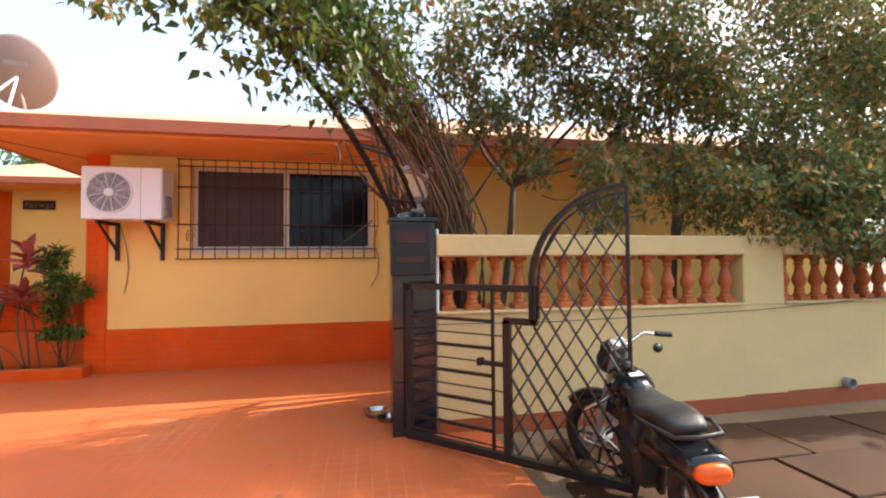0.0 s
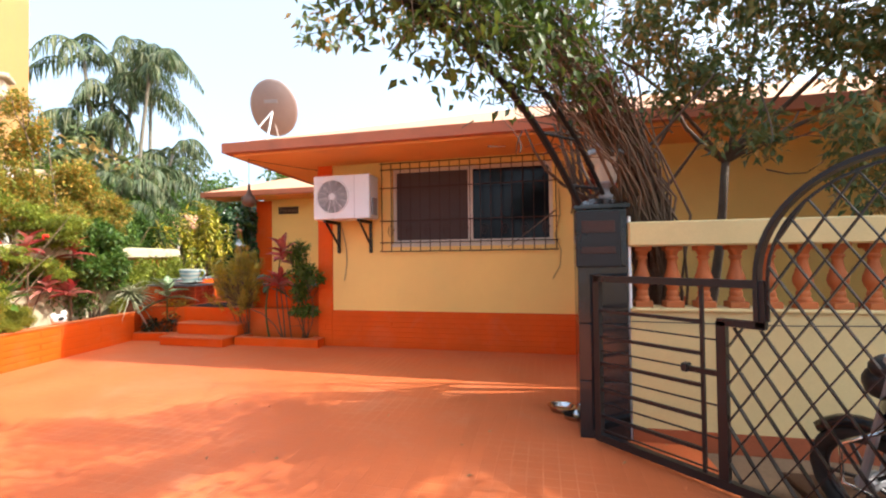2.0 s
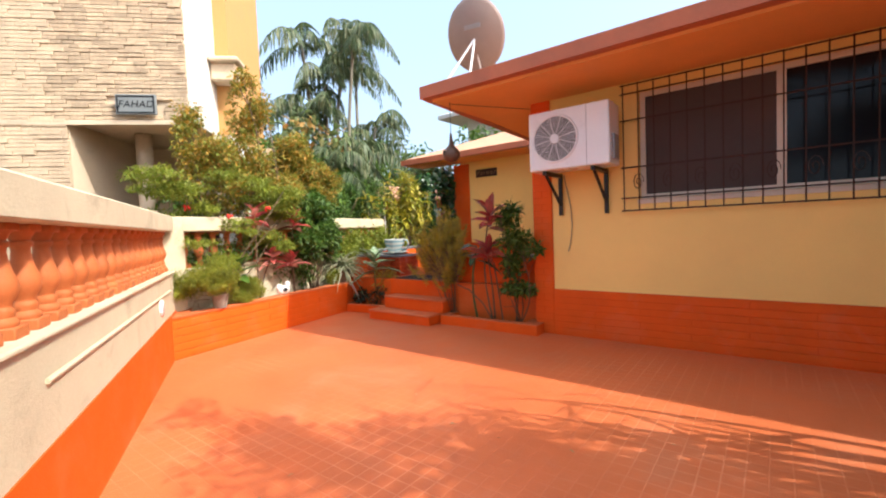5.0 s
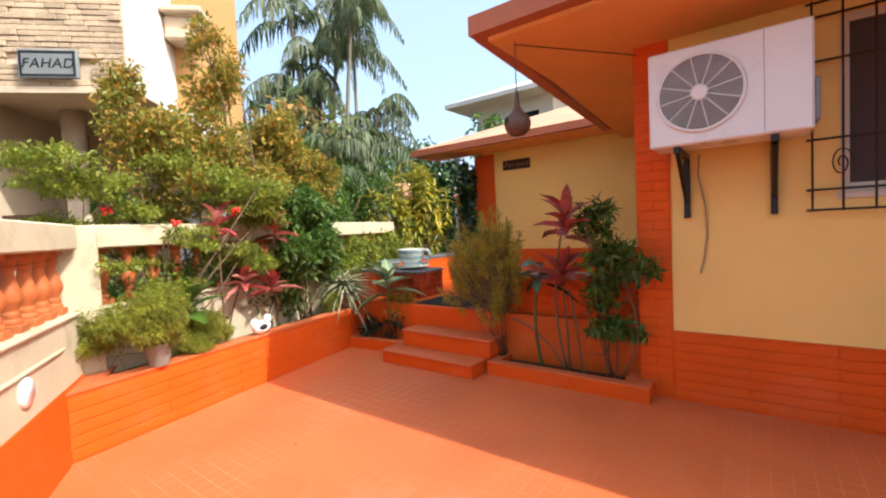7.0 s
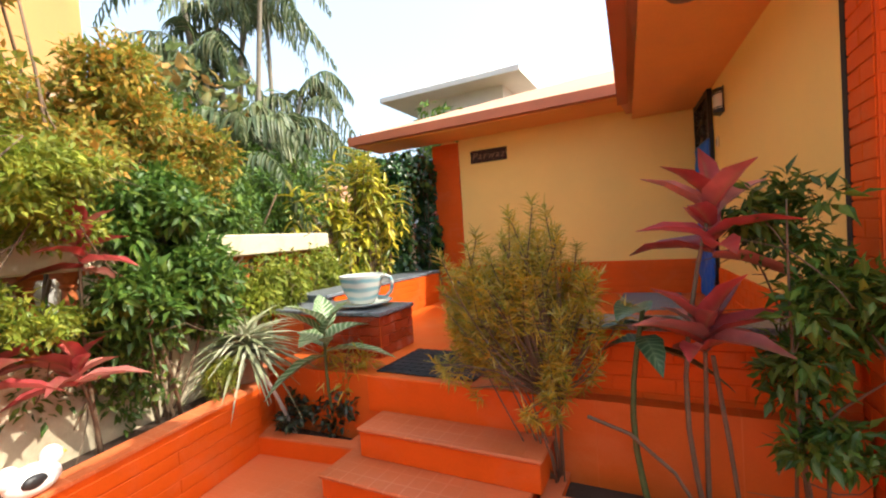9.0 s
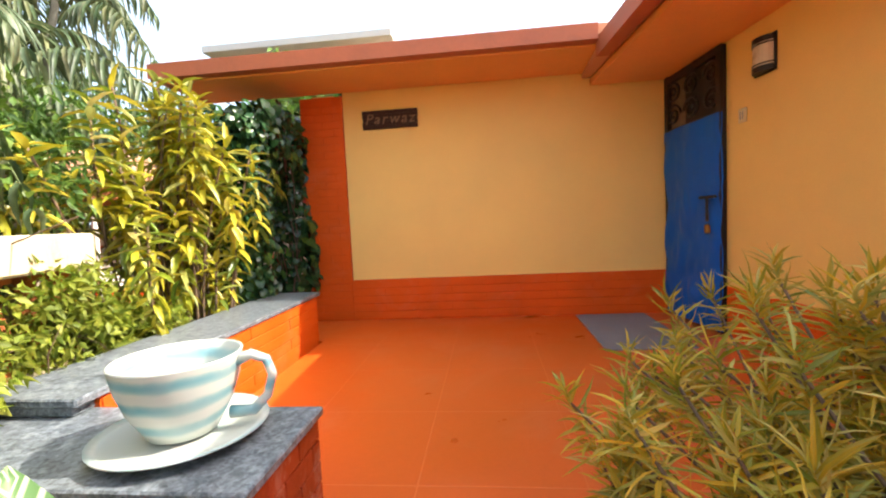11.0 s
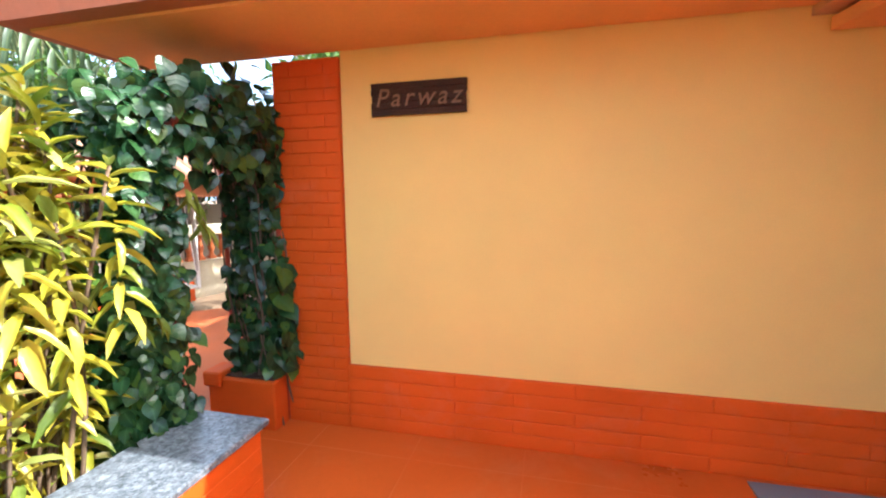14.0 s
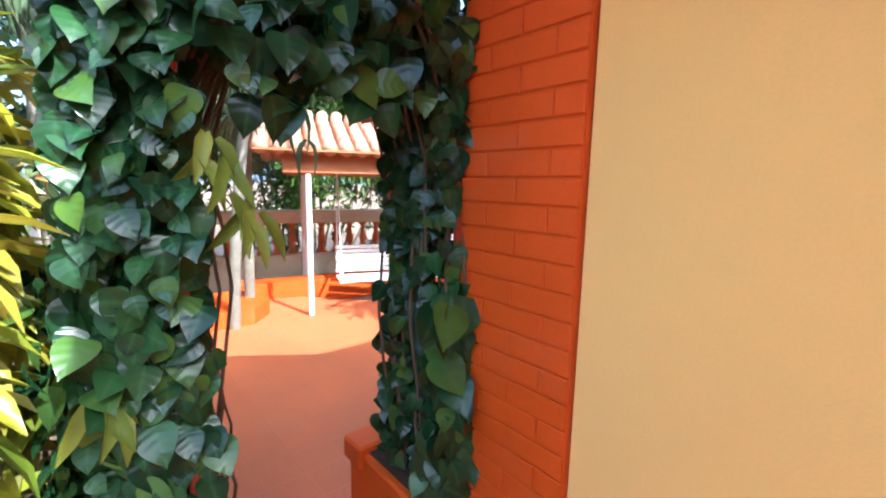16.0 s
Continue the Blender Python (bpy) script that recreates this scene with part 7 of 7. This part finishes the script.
wheel(0.66, bike).matrix_basis = STEER
wheel(-0.62, bike)
part("tank", Build().ball((0.20, 0, 0.80), (0.27, 0.135, 0.115), 12, 18), GLOSS, bike, "glossy black fuel tank", True)
part("tank_cap", Build().lathe([(0.035, 0), (0.035, 0.012), (0.02, 0.016)], 14, Matrix.Translation((0.24, 0, 0.912))), CHROME, bike)
part("tank_sticker", Build().box((0.02, -0.05, 0.892), (0.12, 0.03, 0.902), 0.002), WHITE_METAL, bike, "small white paper sticker")
seat = Build().loft([(0.06, 0.80, 0.03, 0.02), (0.02, 0.80, 0.075, 0.045), (-0.1, 0.785, 0.105, 0.052), (-0.22, 0.78, 0.125, 0.055), (-0.34, 0.79, 0.13, 0.055), (-0.40, 0.815, 0.13, 0.055), (-0.5, 0.83, 0.12, 0.052), (-0.62, 0.84, 0.105, 0.045), (-0.70, 0.84, 0.08, 0.03), (-0.72, 0.84, 0.03, 0.012)])
part("seat", seat, VINYL, bike, "long black seat", True)
tail_rings = [(-0.40, 0.70, 0.13, 0.09), (-0.55, 0.71, 0.125, 0.085), (-0.70, 0.715, 0.115, 0.075), (-0.82, 0.715, 0.10, 0.065), (-0.855, 0.715, 0.09, 0.058)]
part("tail", Build().loft(tail_rings), GLOSS, bike, "glossy black tail cowl", True)
part("tail_light", Build().loft([(-0.85, 0.712, 0.078, 0.046), (-0.875, 0.712, 0.074, 0.043), (-0.89, 0.712, 0.06, 0.034)]), surface("orange_lens", (0.75, 0.12, 0.015), 0.1, 0.2), bike, "orange-red tail light", True)
part("grab_rail", Build().tube([(-0.35, 0.13, 0.78), (-0.6, 0.14, 0.83), (-0.78, 0.10, 0.84), (-0.80, 0, 0.84), (-0.78, -0.10, 0.84), (-0.6, -0.14, 0.83), (-0.35, -0.13, 0.78)], 0.011, 7), DARK_METAL, bike, smooth=True)
part("rear_mudguard", Build().tube([(-0.62 - 0.34 * math.sin(a * 0.2 - 0.6) , 0, 0.3 + 0.34 * math.cos(a * 0.2 - 0.6)) for a in range(11)], 0.055, 6), GLOSS, bike, smooth=True)
plate = part("number_plate", Build().box((-0.935, -0.13, 0.56), (-0.925, 0.13, 0.64), 0.003), WHITE_METAL, bike, "white number plate with black characters")
lettering("MH 14 DD", 0.055, 0.001, BLACK, plate, Matrix.Translation((-0.937, 0, 0.60)) @ Matrix.Rotation(radians(-90), 4, "Z") @ Matrix.Rotation(radians(90), 4, "X"))
part("headlight", Build().ball((0.50, 0, 0.90), (0.09, 0.10, 0.10), 8, 14).ball((0.46, 0, 0.99), (0.08, 0.11, 0.07), 8, 12), VINYL, bike, "black headlight cowl", True, at=STEER)
part("instrument", Build().lathe([(0.04, 0), (0.042, 0.03), (0.03, 0.035)], 14, Matrix.Translation((0.42, 0.045, 1.02)) @ Matrix.Rotation(radians(-35), 4, "Y")).lathe([(0.04, 0), (0.042, 0.03), (0.03, 0.035)], 14, Matrix.Translation((0.42, -0.045, 1.02)) @ Matrix.Rotation(radians(-35), 4, "Y")), GREY_METAL, bike, at=STEER)
part("handlebar", Build().tube([(0.22, 0.37, 1.02), (0.33, 0.22, 1.06), (0.40, 0.08, 1.0), (0.40, -0.08, 1.0), (0.33, -0.22, 1.06), (0.22, -0.37, 1.02)], 0.012, 8), CHROME, bike, smooth=True, at=STEER)
for y in (0.37, -0.37):
    part("grip", Build().tube([(0.20, y * 1.04, 1.015), (0.275, y * 0.8, 1.04)], 0.02, 8), VINYL, bike, at=STEER)
    part("fork", Build().tube([(0.40, 0.09 * y / 0.37, 0.98), (0.66, 0.09 * y / 0.37, 0.3)], 0.022, 8), GREY_METAL, bike, at=STEER)
    part("mirror", Build().ball((0.24, y * 0.62, 0.95), (0.03, 0.05, 0.035), 6, 10), VINYL, bike, smooth=True, at=STEER)
part("front_mudguard", Build().tube([(0.66 - 0.33 * math.sin(a * 0.18 - 0.7), 0, 0.3 + 0.33 * math.cos(a * 0.18 - 0.7)) for a in range(10)], 0.05, 6), GLOSS, bike, smooth=True, at=STEER)
part("engine", Build().box((-0.12, -0.13, 0.25), (0.28, 0.13, 0.52), 0.04).box((0.10, -0.1, 0.5), (0.28, 0.1, 0.68), 0.02), DARK_METAL, bike, "dark finned engine block")
part("frame_tube", Build().tube([(0.40, 0, 0.86), (0.34, 0, 0.35), (-0.1, 0, 0.24), (-0.3, 0, 0.6), (-0.6, 0, 0.7)], 0.025, 8), BLACK, bike, smooth=True)
part("side_panel", Build().ball((-0.22, 0, 0.60), (0.24, 0.15, 0.13), 8, 12), GLOSS, bike, smooth=True)
part("exhaust", Build().tube([(0.25, -0.14, 0.34), (0.0, -0.16, 0.24), (-0.4, -0.17, 0.28), (-0.95, -0.18, 0.36)], [0.022, 0.025, 0.05, 0.055], 10), GREY_METAL, bike, smooth=True)
part("crash_bar", Build().tube([(0.30, 0.05, 0.72), (0.36, 0.30, 0.60), (0.33, 0.33, 0.40), (0.24, 0.08, 0.28)], 0.013, 7).tube([(0.30, -0.05, 0.72), (0.36, -0.30, 0.60), (0.33, -0.33, 0.40), (0.24, -0.08, 0.28)], 0.013, 7), CHROME, bike, smooth=True)
part("kick_stand", Build().tube([(-0.05, 0.1, 0.3), (-0.02, 0.2, 0.02)], 0.014, 6), BLACK, bike)

drain = thing("drain_pipe", "short grey drain pipe stub in the wall", "pipe", Matrix.Translation((4.66, 2.74, 0.16)) @ Matrix.Rotation(radians(90), 4, "X"))
part("pipe", Build().lathe([(0.05, -0.02), (0.05, 0.13), (0.042, 0.13), (0.042, 0.02)], 18), GREY_METAL, drain, smooth="auto")

# ---- street paving of brown stone slabs ----
pave = structure("pavement", Build().prism([(1.16, -5.0), (12.0, -5.0), (12.0, 2.8), (1.06, 2.60)], -0.3, -0.035), EARTH, "earth bed of the stone paving", "pavement")
prs = random.Random(12)
y = -4.9
while y < 2.5:
    h = prs.uniform(0.5, 0.68)
    x = 1.22 + prs.uniform(0, 0.3)
    while x < 9.5:
        w = prs.uniform(0.7, 1.15)
        if y + h < 2.62:
            me = Build().box((0, 0, -0.06), (w - 0.018, h - 0.018, prs.uniform(-0.006, 0.004)), 0.008).mesh("slab")
            me.materials.append(PAVE)
            ob = new("slab", me)
            ob.matrix_basis = Matrix.Translation((x, y, 0)) @ Matrix.Rotation(prs.uniform(-0.02, 0.02), 4, "Z")
            ob.parent = pave
        x += w
    y += h
